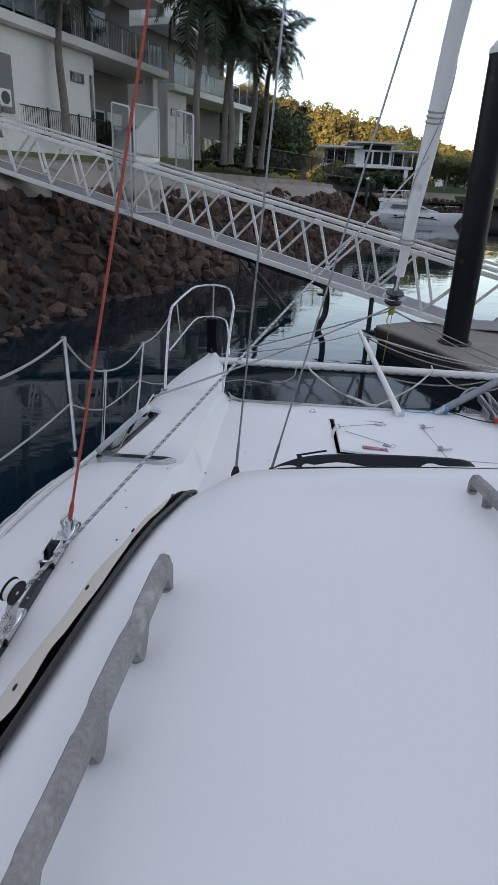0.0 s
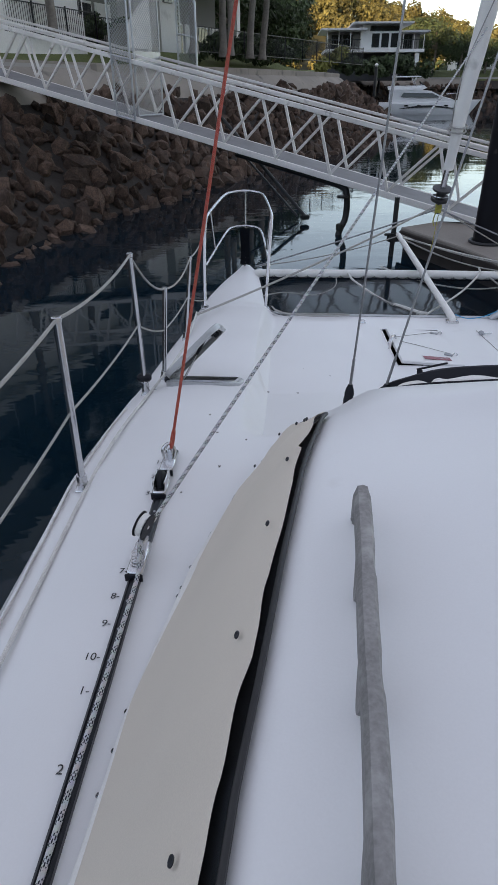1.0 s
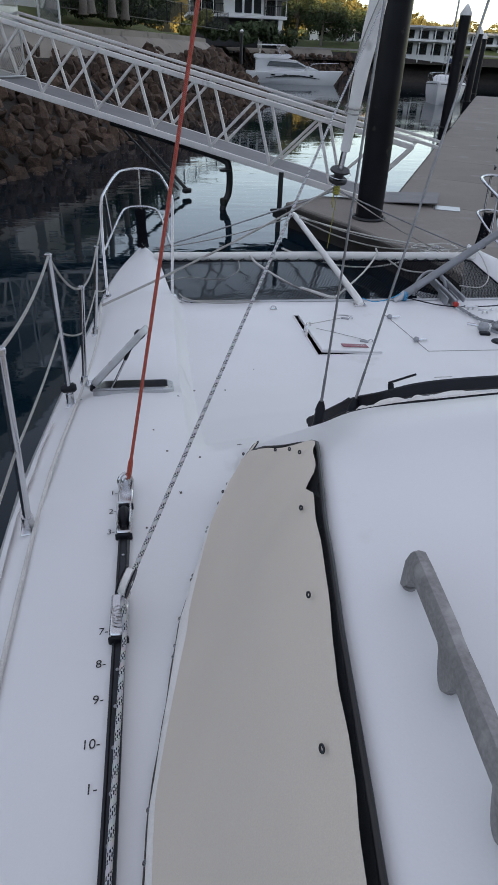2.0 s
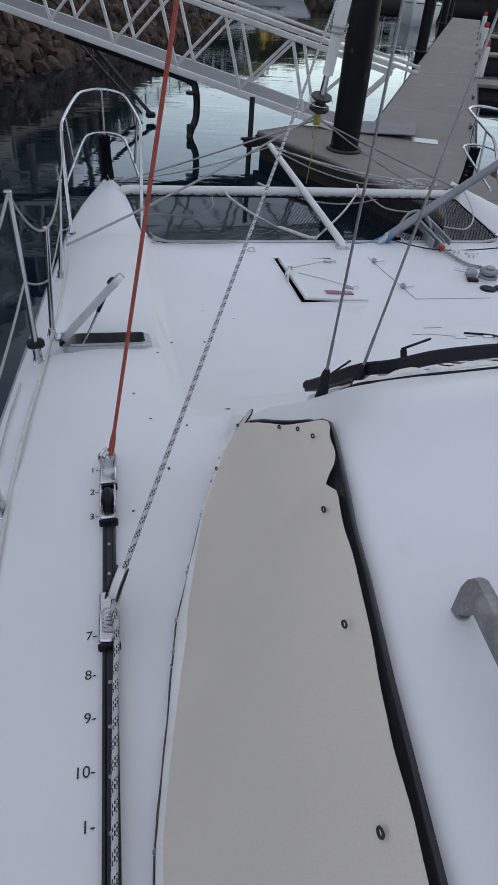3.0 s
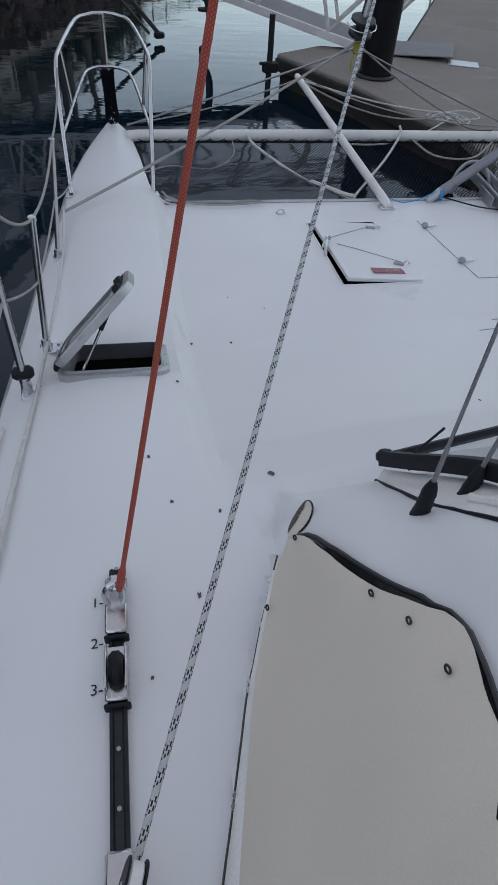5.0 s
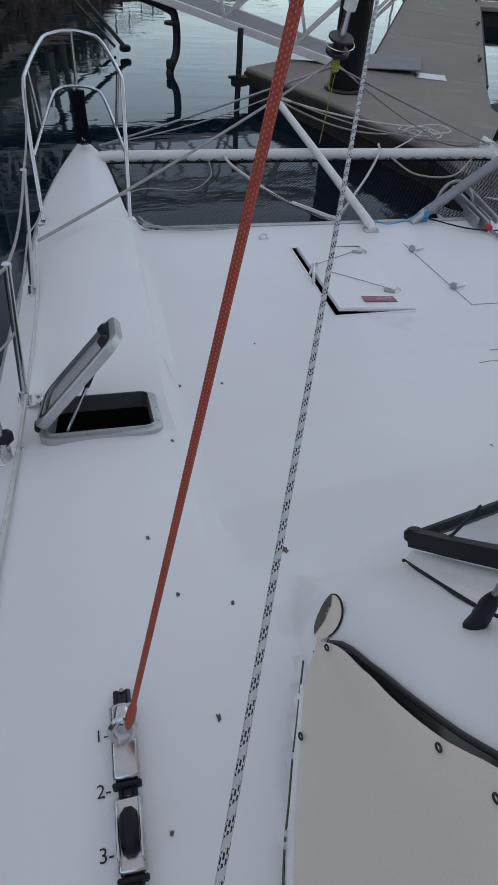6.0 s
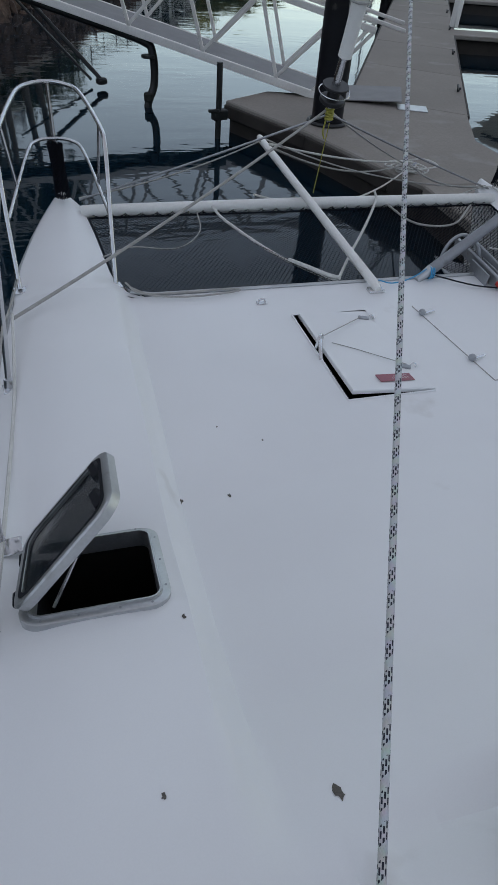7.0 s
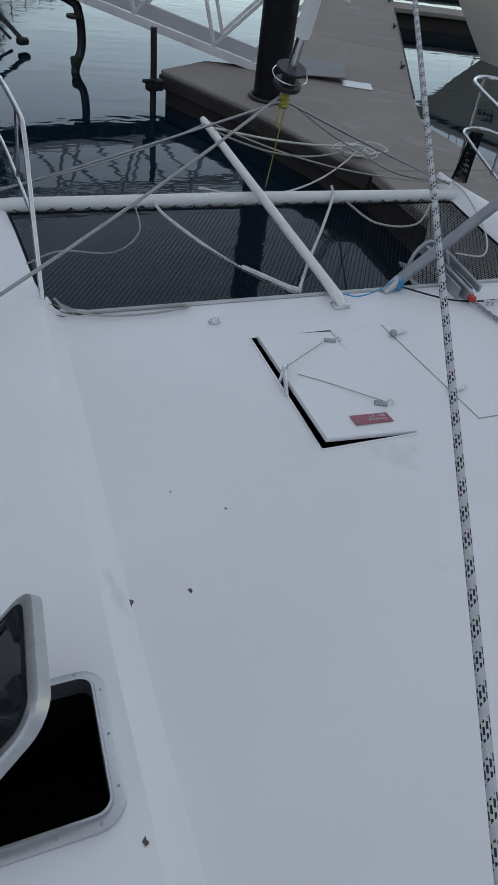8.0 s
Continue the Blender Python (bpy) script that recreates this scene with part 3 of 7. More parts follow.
# trampoline net: crossing cords between the hulls
net = MB()
NX0, NX1, NY0, NY1 = -0.30, 2.70, 6.09, 7.27
def net_z(x, y):
    u, v = (x - NX0) / (NX1 - NX0), (y - NY0) / (NY1 - NY0)
    return 1.232 - 0.16 * u * (1 - u) * v * (1 - v) * 4 * 0.25
def net_line(p, q, w=0.0019):
    n = max(2, int((Vector(q) - Vector(p)).length / 0.12))
    d = (Vector(q) - Vector(p)).normalized()
    o = Vector((-d.y, d.x)) * w
    base = len(net.v)
    for i in range(n + 1):
        c = Vector(p).lerp(Vector(q), i / n)
        z = net_z(c.x, c.y)
        net.v += [(c.x - o.x, c.y - o.y, z), (c.x, c.y, z + w), (c.x + o.x, c.y + o.y, z), (c.x, c.y, z - w)]
    for i in range(n):
        for k in range(4):
            a_, b_ = base + i * 4 + k, base + i * 4 + (k + 1) % 4
            net.f.append((a_, b_, b_ + 4, a_ + 4))
step = 0.030
def edge_x(y):
    return float(np.interp(y, IN_Y, IN_X)) + 0.012
kk = -2.0
while kk < 4.5:
    for slope in (1, -1):
        # clip x = kk + slope*(y-NY0)*0.62 to the opening
        seg = []
        for i in range(41):
            y = NY0 + (NY1 - NY0) * i / 40
            x = kk + slope * (y - NY0) * 0.62
            if edge_x(y) <= x <= 2 * CX - edge_x(y):
                seg.append((x, y))
        if len(seg) > 1:
            net_line(seg[0], seg[-1])
    kk += step
tr = part("trampoline_net", net, NETM, cat, "black mesh trampoline between the bows", kind="stuff", smooth=False)
bdr = MB()
bdr.tube([(edge_x(y), y, 1.236) for y in np.linspace(7.25, 6.12, 10)] + [(x, 6.093, 1.236) for x in np.linspace(-0.25, 2.65, 12)] + [(2 * CX - edge_x(y), y, 1.236) for y in np.linspace(6.12, 7.25, 10)] + [(x, 7.25, 1.24) for x in np.linspace(2.8, -0.4, 14)], 0.007, 6, closed=True)
part("border_cord", bdr, NETM, tr)
lc = MB()
pts = []
for i, x in enumerate(np.arange(-0.42, 2.83, 0.0575)):
    pts.append((x, 7.25 if i % 2 else 7.275, 1.236 if i % 2 else 1.252))
lc.tube(pts, 0.0035, 5)
part("lacing", lc, NETM, tr, "black cord lacing")

# ---- gangway ----
GP, GU, GN = Vector((3.91, 14.77, 0)), Vector((-0.9105, 0.4134, 0)), Vector((0.4134, 0.9105, 0))
def gw(s, off, h):
    """A point of the gangway: along it, across it, above its lower chord."""
    return GP + GU * s + GN * off + Vector((0, 0, 0.404 + 0.203 * s + h))
GWID = 1.15
gway = thing("gangway", (3.9, 14.8, ZD), "sloping aluminium truss gangway from shore to pontoon", "gangway")
for off in (0.0, GWID):
    part("bottom_chord", MB().bar(gw(-0.55, off, 0.0), gw(15.6, off, 0.0), 0.08, 0.13, 0.008), ALUP, gway)
    part("top_chord", MB().bar(gw(-1.2 + 0.2, off, 1.27), gw(15.6, off, 1.27), 0.09, 0.10, 0.01), ALUP, gway)
    part("handrail", MB().bar(gw(-1.5, off + (0.07 if off == 0 else -0.07), 1.40), gw(15.6, off + (0.07 if off == 0 else -0.07), 1.40), 0.055, 0.06, 0.012), ALUP, gway)
    for i in range(-2, 11):
        sb0 = 0.66 + 1.382 * i if i >= 0 else None
        if sb0 is None or sb0 > 15.2:
            continue
        part("strut", MB().bar(gw(sb0, off, 0.05), gw(sb0 + 0.36, off, 1.23), 0.05, 0.06), ALUP, gway)
        if sb0 - 1.0 > -0.8:
            part("diagonal", MB().bar(gw(sb0 + 0.04, off, 0.05), gw(sb0 - 0.98, off, 1.23), 0.05, 0.055), ALUP, gway)
    part("end_brace", MB().bar(gw(0.0, off, 0.03), gw(-0.95, off, 1.22), 0.055, 0.06), ALUP, gway)
dkm = MB()
dkm.sheet(lambda s, o: gw(s, o, 0.06), [-0.6, 15.6], [0.04, GWID - 0.04], flip=True)
dkm.sheet(lambda s, o: gw(s, o, 0.02), [-0.6, 15.6], [0.04, GWID - 0.04])
part("walkway", dkm, GRATE, gway, "grey grating walkway", smooth=False)
for i in range(0, 23):
    part("cross_bearer", MB().bar(gw(0.1 + 0.69 * i, 0, -0.03), gw(0.1 + 0.69 * i, GWID, -0.03), 0.06, 0.05), ALUP, gway)
ramp = MB()
ramp.box(gw(-1.05, GWID / 2, 0) * 1 + Vector((0, 0, 0.02 - (0.404 - 0.203 * 1.05) + ZD + 0.04)), (1.25, GWID + 0.1, 0.02), Matrix.Rotation(math.atan2(GU.y, GU.x), 3, 'Z') @ Matrix.Rotation(radians(4), 3, 'Y'), 0.004)
part("toe_plate", ramp, GRATE, gway, "grey hinged landing plate")

# security gate on the gangway
gate = thing("security_gate", gw(8.5, 0, 0), "galvanised chain-mesh security gate on the gangway", "gate")
def pane_frame(P, Q, h0, h1, wires=True, name="wing_panel"):
    """A framed mesh panel standing between P and Q (tops at h1)."""
    fr = MB()
    a, b = P + Vector((0, 0, h0)), Q + Vector((0, 0, h0))
    c, d = Q + Vector((0, 0, h1)), P + Vector((0, 0, h1))
    ln = (b - a).length
    e = (b - a).normalized()
    r = min(0.06, ln * 0.2)
    fr.tube([a, d - Vector((0, 0, r)), d - Vector((0, 0, r * 0.3)) + e * r * 0.3, d + e * r, c - e * r, c - Vector((0, 0, r * 0.3)) - e * r * 0.3, c - Vector((0, 0, r)), b], 0.026, 8)
    fr.tube([a, b], 0.022, 8)
    fr.tube([lerp(a, d, 0.5), lerp(b, c, 0.5)], 0.018, 8)
    ob = part(name, fr, ALU, gate)
    if wires:
        m = MB()
        H = h1 - h0
        s_ = 0.085
        k = -H
        while k < ln:
            for sg in (1, -1):
                q = []
                for t in (0.0, 1.0):
                    q.append((k + (H * t if sg == 1 else H * (1 - t)), H * t))
                (x0, z0), (x1, z1) = q
                lo, hi = 0.0, 1.0
                if x0 != x1:
                    t0, t1 = (0 - x0) / (x1 - x0), (ln - x0) / (x1 - x0)
                    lo, hi = max(lo, min(t0, t1)), min(hi, max(t0, t1))
                if hi > lo:
                    m.tube([a + e * (x0 + (x1 - x0) * lo) + Vector((0, 0, z0 + (z1 - z0) * lo)), a + e * (x0 + (x1 - x0) * hi) + Vector((0, 0, z0 + (z1 - z0) * hi))], 0.006, 3, cap=False)
            k += s_
        part("wire_mesh", m, ALU, ob, kind="stuff", smooth=False)
    return ob
pane_frame(gw(9.35, -0.06, 0), gw(8.78, -0.06, 0), -0.02, 2.62)
pane_frame(gw(8.72, 0.03, 0), gw(8.72, GWID - 0.03, 0), 0.1, 2.72, name="gate_leaf")
pane_frame(gw(8.2, GWID + 0.06, 0), gw(7.65, GWID + 0.06, 0), 1.2, 2.8)
part("lock_plate", MB().box(gw(8.70, GWID * 0.5, 1.35), (0.03, GWID - 0.1, 0.3), math.degrees(math.atan2(GU.y, GU.x)), 0.004), ALU, gate, "solid metal lock panel")

# service pipes under the gangway
p1 = thing("drop_pipe", gw(3.05, 0.2, -1.3), "black rubber-sleeved service pipe dropping into the water", "pipe")
part("pipe", MB().tube(smooth_path([gw(6.0, 0.25, -0.14), gw(4.2, 0.25, -0.14), gw(3.25, 0.22, -0.15), gw(3.06, 0.2, -0.30), gw(3.05, 0.2, -0.8), (1.06, 16.12, -0.2), (1.06, 16.12, -1.2)], 6), 0.075, 12), PIPE, p1)
part("flange", MB().disc((1.11, 16.13, 0.70), 0.13, 0.05), PIPE, p1)
part("band", MB().disc((1.09, 16.13, 0.02), 0.09, 0.16), GRIMEW, p1)
p2 = thing("mooring_post", (2.0, 14.05, ZW), "thin black post with a bracket at the pontoon corner", "post")
part("post", MB().tube([(2.03, 14.1, 1.0), (2.03, 14.08, 0.5), (2.0, 14.05, -1.2)], 0.05, 10), PIPE, p2)
part("bracket", MB().box((2.05, 14.1, 0.22), (0.28, 0.14, 0.16), 20, 0.02), PIPE, p2)
part("bracket", MB().box((1.93, 14.0, 0.30), (0.20, 0.05, 0.05), 10, 0.01), PIPE, p2)
p3 = thing("mooring_strut", (0.3, 17.6, ZW), "black steel strut leaning from shore to the water", "strut")
part("strut", MB().tube([(-2.0, 19.4, 2.2), (0.3, 17.6, 0.0)], 0.045, 8), PIPE, p3)
part("strut", MB().tube([(-1.6, 19.9, 1.4), (0.1, 17.9, -0.05)], 0.03, 8), PIPE, p3)
part("knuckle", MB().box((0.3, 17.6, -0.02), (0.22, 0.16, 0.12), 30, 0.03), PIPE, p3)

# ---- pontoon and piles ----
def slab(name, poly, z0, z1, material, parent, label="", bev=0.02):
    bm = bmesh.new()
    vs = [bm.verts.new((x, y, z1)) for x, y in poly]
    f = bm.faces.new(vs)
    r = bmesh.ops.extrude_face_region(bm, geom=[f])
    bmesh.ops.translate(bm, verts=[v for v in r["geom"] if isinstance(v, bmesh.types.BMVert)], vec=(0, 0, z0 - z1))
    bmesh.ops.recalc_face_normals(bm, faces=bm.faces)
    bmesh.ops.bevel(bm, geom=[e for e in bm.edges if all(abs(v.co.z - z1) < 1e-4 for v in e.verts)], offset=bev, segments=1, affect='EDGES')
    me = bpy.data.meshes.new(name)
    bm.to_mesh(me)
    bm.free()
    me.materials.append(material)
    ob = hang(new(name, me), parent)
    return tagged(ob, label)
pon = thing("pontoon", (8, 20, ZW), "brown concrete floating pontoon walkway", "pontoon", kind="structure")
HEAD = [(2.25, 14.5), (3.13, 12.6), (3.72, 10.7), (3.95, 10.2), (5.9, 10.2), (5.85, 12.1), (6.55, 13.6), (4.75, 14.9), (3.2, 15.2)]
slab("deck_slab", HEAD, ZD - 0.12, ZD, DOCK, pon)
slab("float", [(2.32, 14.45), (3.19, 12.6), (3.78, 10.7), (4.0, 10.25), (5.84, 10.25), (5.79, 12.1), (6.48, 13.55), (4.7, 14.82), (3.2, 15.1)], -0.5, ZD - 0.122, WALER, pon, "dark wet pontoon float")
wl = MB()
for a_, b_ in zip(HEAD[:5], HEAD[1:5]):
    wl.bar((*a_, ZD - 0.16), (*b_, ZD - 0.16), 0.10, 0.20, 0.015)
part("waler", wl, WALER, pon, "dark timber waler")
sl = 0
ux = Vector((0.4505, 0.8928, 0))
p0_, p1_ = Vector((4.76, 14.9, 0)), Vector((6.56, 13.6, 0))
prevL, prevR = p0_, p1_
for i in range(14):
    L_, R_ = p0_ + Vector((0.4575, 0.8892, 0)) * (3.6 * (i + 1)), p1_ + Vector((0.4585, 0.8887, 0)) * (3.6 * (i + 1))
    slab("deck_slab", [(prevL.x, prevL.y), (prevR.x, prevR.y), (R_.x - ux.x * 0.006, R_.y - ux.y * 0.006), (L_.x - ux.x * 0.006, L_.y - ux.y * 0.006)], ZD - 0.12, ZD - 0.002, DOCK, pon)
    slab("float", [(prevL.x + .06, prevL.y), (prevR.x - .06, prevR.y), (R_.x - .06, R_.y), (L_.x + .06, L_.y)], -0.5, ZD - 0.123, WALER, pon)
    for e0, e1 in ((prevL, L_), (prevR, R_)):
        part("waler", MB().bar((e0.x, e0.y, ZD - 0.12), (e1.x, e1.y, ZD - 0.12), 0.09, 0.20, 0.015), WALER, pon)
    prevL, prevR = L_, R_
fing = thing("finger_pontoon", (5, 3, ZW), "brown concrete finger pontoon alongside the boat", "pontoon", kind="structure")
for i in range(5):
    y1, y0 = 10.18 - 3.0 * i, 10.2 - 3.0 * (i + 1)
    slab("deck_slab", [(3.95, y0 + .02), (5.95, y0 + .02), (5.95, y1), (3.95, y1)], ZD - 0.12, ZD, DOCK, fing)
    slab("float", [(4.0, y0), (5.9, y0), (5.9, y1), (4.0, y1)], -0.5, ZD - 0.122, WALER, fing)
part("waler", MB().bar((5.97, -4.8, ZD - 0.12), (5.97, 10.2, ZD - 0.12), 0.08, 0.2, 0.015), WALER, fing)

def pile(x, y, r, top, label):
    t = thing("pile", (x, y, ZW), label, "pile", "marina piles")
    part("shaft", MB().tube([(x, y, -1.5), (x, y, ZW), (x, y, 1.5), (x, y, top)], r, 28), PILE, t)
    part("cap", MB().tube([(x, y, top - 0.02), (x, y, top + 0.06), (x, y, top + 0.36), (x, y, top + 0.40)], [r + 0.012, r + 0.012, 0.06, 0.01], 24), WHITE, t, "white conical cap")
    part("pile_guide", MB().tube([(x + math.cos(q) * (r + 0.05), y + math.sin(q) * (r + 0.05), ZD + 0.03) for q in np.linspace(0, 6.283, 24, endpoint=False)], 0.03, 8, closed=True), BLACKM, t)
    return t
pile(3.62, 13.08, 0.255, 5.32, "tall black-sleeved mooring pile with white cap")
for x, y in ((13.55, 31.0), (23.7, 51.0), (29.6, 62.5)):
    pile(x - 0.8, y, 0.24, 4.6, "black-sleeved mooring pile along the pontoon")
pl = single("deck_plate", MB().box((5.64, 14.03, ZD + 0.008), (0.55, 0.42, 0.012), -22, 0.004), ALU, "pale aluminium cover plate on the pontoon", "plate")

# ---- deck fittings ----
def on_deck(x, y, up=0.0):
    return Vector((x, y, deck_z(x, y) + up))

# side window under its canvas cover
def side_pt(y, t, off):
    """A point on the sloping cabin side; t runs from its foot to the roof edge."""
    xb, xt = float(np.interp(y, XB_Y, XB_X)), float(np.interp(y, XT_Y, XT_X))
    x = xb + (xt - xb) * t
    n = Vector((-0.72, 0.05, 0.69))
    return Vector((x, y, zh(y) + (roof_z(xt, y) - zh(y)) * t + bulge(t))) + n * off
def edge_t(y):
    return float(np.interp(y, (2.37, 2.41, 2.44, 2.505, 2.575, 2.65, 2.69, 2.735, 2.775, 2.80, 2.815), (1.0, 0.965, 0.90, 0.825, 0.76, 0.68, 0.625, 0.57, 0.47, 0.30, 0.12)))
ysw = list(np.linspace(0.3, 2.80, 90))
wd = MB()
wd.sheet(lambda y, t: side_pt(y, t * edge_t(y), 0.006), ysw, [0.5, 0.75, 1.0], flip=True)
win = part("side_window", wd, PANE, cat, "dark side window behind the canvas")
tr_ = MB()
tr_.tube([side_pt(y, edge_t(y) + 0.004, 0.005) for y in list(np.linspace(0.3, 2.79, 100))], 0.0055, 8)
part("window_trim", tr_, BLACKM, win, "dark trim along the roof edge")

cov = thing("window_cover", (-0.3, 1.8, 1.85), "cream canvas cover over the cabin side window", "cover")
cm = MB()
def cover_pt(y, t):
    wav = 1.006 - 0.026 * (1 - sstep(2.13, 2.22, y)) + 0.012 * noise.noise((y * 4.0, 0.3, 0)) + 0.014 * noise.noise((y * 9.0, 2.3, 0)) - 0.055 * math.exp(-((y - 2.145) / 0.03) ** 2) - 0.03 * math.exp(-((y - 1.25) / 0.12) ** 2)
    wav = edge_t(y) * (wav - 0.075 * sstep(2.38, 2.52, y))
    foot = 0.085 + 0.17 * sstep(2.735, 2.825, y)
    tt = foot + (max(wav, foot + 0.01) - foot) * t
    off = 0.016 + 0.012 * noise.noise((y * 2.6, t * 2.2, 4.0)) - 0.010 * math.exp(-((y - 2.12 - 0.25 * (t - 0.75)) / 0.03) ** 2) * math.exp(-((t - 0.72) / 0.12) ** 2) + 0.02 * t * max(0, noise.noise((y * 6.0, 7.0, t)))
    return side_pt(y, tt, off)
cm.sheet(cover_pt, list(np.linspace(0.3, 2.80, 130)) + [2.815], [i / 12 for i in range(13)], flip=True)
cl_ob = part("cloth", cm, CANVAS, cov)
for p in ((-0.262, 2.638, 1.83), (-0.182, 2.765, 1.92), (-0.131, 2.505, 2.09), (-0.112, 2.419, 2.16), (-0.109, 2.315, 2.22), (-0.161, 2.067, 2.25), (-0.199, 1.827, 2.27), (-0.238, 1.56, 2.27), (-0.29, 1.25, 2.2)):
    y = p[1]
    t = (p[0] - float(np.interp(y, XB_Y, XB_X))) / (float(np.interp(y, XT_Y, XT_X)) - float(np.interp(y, XB_Y, XB_X)))
    c = side_pt(y, min(t, edge_t(y) - 0.09), 0.026)
    e = MB()
    e.tube([c + Vector((0.003 * math.cos(q) * 0.7, 0.0058 * math.sin(q), 0.003 * math.cos(q) * 0.75)) for q in np.linspace(0, 6.283, 12, endpoint=False)], 0.0020, 6, closed=True)
    part("eyelet", e, TRACKBLK, cov, "tarnished dark turn-button eyelet")
for y in (1.54, 1.63, 1.72, 2.06, 2.09, 2.17, 2.30, 2.316, 2.49, 2.506, 2.62, 2.72):
    part("snap", MB().disc(side_pt(y, 0.03, 0.015), 0.0056, 0.006, (-0.7, 0, 0.7), 10), STEEL, cov)
bs = MB()
bs.sheet(lambda y, t: side_pt(y, 0.012 + 0.085 * t, 0.007 + 0.012 * math.sin(math.pi * min(1, t * 1.02)) + 0.003 * noise.noise((y * 9, t, 2))), list(np.linspace(0.3, 2.74, 110)), [i / 6 for i in range(7)], flip=True)
part("binding", bs, SAIL, cov, "white bolt-rope binding along the lower edge")
ed = MB()
ed.tube([side_pt(y, 0.0, 0.006 + 0.003 * noise.noise((y * 12, 0, 0))) for y in np.linspace(0.3, 2.8, 80)], 0.0022, 5)
part("hem", ed, DIRT_SHADOW, cov, "grimy lower hem")
FL = Vector((-0.180, 2.805, 1.878))
fa, fb2 = Vector((0.046, 0.100, -0.013)), Vector((-0.020, 0.010, -0.036))
def flap_pt(r, q, up=0.0):
    return FL + fa * (0.5 + 0.5 * r * math.cos(q)) + fb2 * (r * math.sin(q) * (1.0 - 0.25 * math.cos(q))) + Vector((-0.004, 0, 0.010 * (1 - r * r) + 0.006 + up))
hb = MB()
hb.sheet(flap_pt, [0.02, 0.35, 0.7, 1.0], list(np.linspace(0, 6.2832, 21)), flip=False)
flap = part("corner_flap", hb, CANVAS, cov, "small turned-up cream flap")
hp = MB()
hp.tube([flap_pt(1.0, q) for q in np.linspace(-3.0, 0.2, 20)], [0.0012 + 0.0012 * math.sin(math.pi * i / 19) for i in range(20)], 6)
part("piping", hp, RUBBER, flap, "black corner piping")
# dark ragged strip painting the shadow on the flap's upper left side
tn = MB()
tn.sheet(lambda q, k: flap_pt((0.30 + 0.35 * noise.noise((q * 4, 3, 1)) if k == 0 else 0.75 if k == 1 else 1.04), q, 0.0035), list(np.linspace(0.0, 2.2, 26)), [0, 1, 2])
part("torn_edge", tn, DIRT_SHADOW, flap, "ragged painted shadow along the flap's upper left edge")

# teak handrails on the roof
def handrail(pts, feet, label, rise=0.090):
    h = thing("roof_handrail", on_deck(*pts[0]), label, "handrail", "roof handrails")
    m = MB()
    n = 60
    L = [Vector((*p, 0)) for p in pts]
    path = smooth_path(L, 20)
    tot = len(path)
    prof = []
    for i, p in enumerate(path):
        d = (path[min(i + 1, tot - 1)] - path[max(i - 1, 0)]).normalized()
        o = Vector((-d.y, d.x, 0))
        s = i / (tot - 1)
        zb = deck_z(p.x, p.y)
        gap = min(1.0, min(abs(s - f) for f in feet) / 0.036) ** 2
        bot = zb + 0.58 * rise * gap - 0.004
        top = zb + rise - 0.22 * rise * max(0, 1 - min(s, 1 - s) / 0.02) ** 2
        w = 0.0138
        prof.append([p + o * k[0] * w + Vector((0, 0, 0)) + Vector((0, 0, bot + (top - bot) * k[1])) for k in ((-1, 0.05), (-1, 0.75), (-0.6, 0.97), (0, 1.0), (0.6, 0.97), (1, 0.75), (1, 0.05), (0, 0))])
    b = len(m.v)
    for r in prof:
        m.v += [(q.x, q.y, q.z) for q in r]
    for i in range(tot - 1):
        for k in range(8):
            m.f.append((b + i * 8 + k, b + i * 8 + (k + 1) % 8, b + (i + 1) * 8 + (k + 1) % 8, b + (i + 1) * 8 + k))
    m.f.append(tuple(b + k for k in range(8))[::-1])
    m.f.append(tuple(b + (tot - 1) * 8 + k for k in range(8)))
    part("rail", m, TEAK, h)
    for f in feet:
        p = path[min(tot - 2, max(1, int(f * (tot - 1))))]
        part("foot_pad", MB().disc((p.x, p.y, deck_z(p.x, p.y) + 0.002), 0.012, 0.006, n=14), TEAK, h)
    return h
handrail([(-0.050, 1.812), (-0.061, 1.64), (-0.073, 1.49), (-0.083, 1.33), (-0.101, 1.09), (-0.130, 0.6), (-0.150, 0.1)], (0.0, 0.2, 0.42, 0.62, 0.82, 1.0), "weathered grey teak handrail on the cabin roof")
handrail([(0.654, 2.225), (0.668, 2.16), (0.678, 2.08), (0.73, 1.7), (0.78, 1.2)], (0.0, 0.32, 0.65, 1.0), "low weathered grey teak handrail across the cabin roof", 0.052)

# genoa track with cars, port side
trk = thing("genoa_track", on_deck(-0.585, 2.1), "black sheet track with cars on the side deck", "track")
m = MB()
ytr = np.linspace(0.6, 2.80, 45)
def track_z(y):
    return deck_z(-0.585, y)
m.sheet(lambda y, k: (-0.585 + (-0.016, -0.016, -0.010, -0.007, 0.007, 0.010, 0.016, 0.016)[k], y, track_z(y) + (0.0, 0.014, 0.020, 0.016, 0.016, 0.020, 0.014, 0.0)[k]), list(ytr), list(range(8)), flip=True)
part("rail", m, TRACKBLK, trk)
for y in np.arange(0.7, 2.8, 0.094):
    part("screw", MB().disc((-0.585, y + 0.03, track_z(y) + 0.0175), 0.0042, 0.003, n=10), ANCHOR, trk)
def track_car(y, ln, drop=0.0):
    c = MB()
    c.box((-0.585, y, track_z(y) + 0.022), (0.046, ln, 0.022), None, 0.005)
    ob = part("car", c, STEEL, trk, "stainless track car")
    part("end_stop", MB().box((-0.585, y - ln / 2 - 0.006, track_z(y) + 0.018), (0.049, 0.008, 0.024), None, 0.003), RUBBER, ob)
    return ob
car1 = track_car(2.70, 0.13)
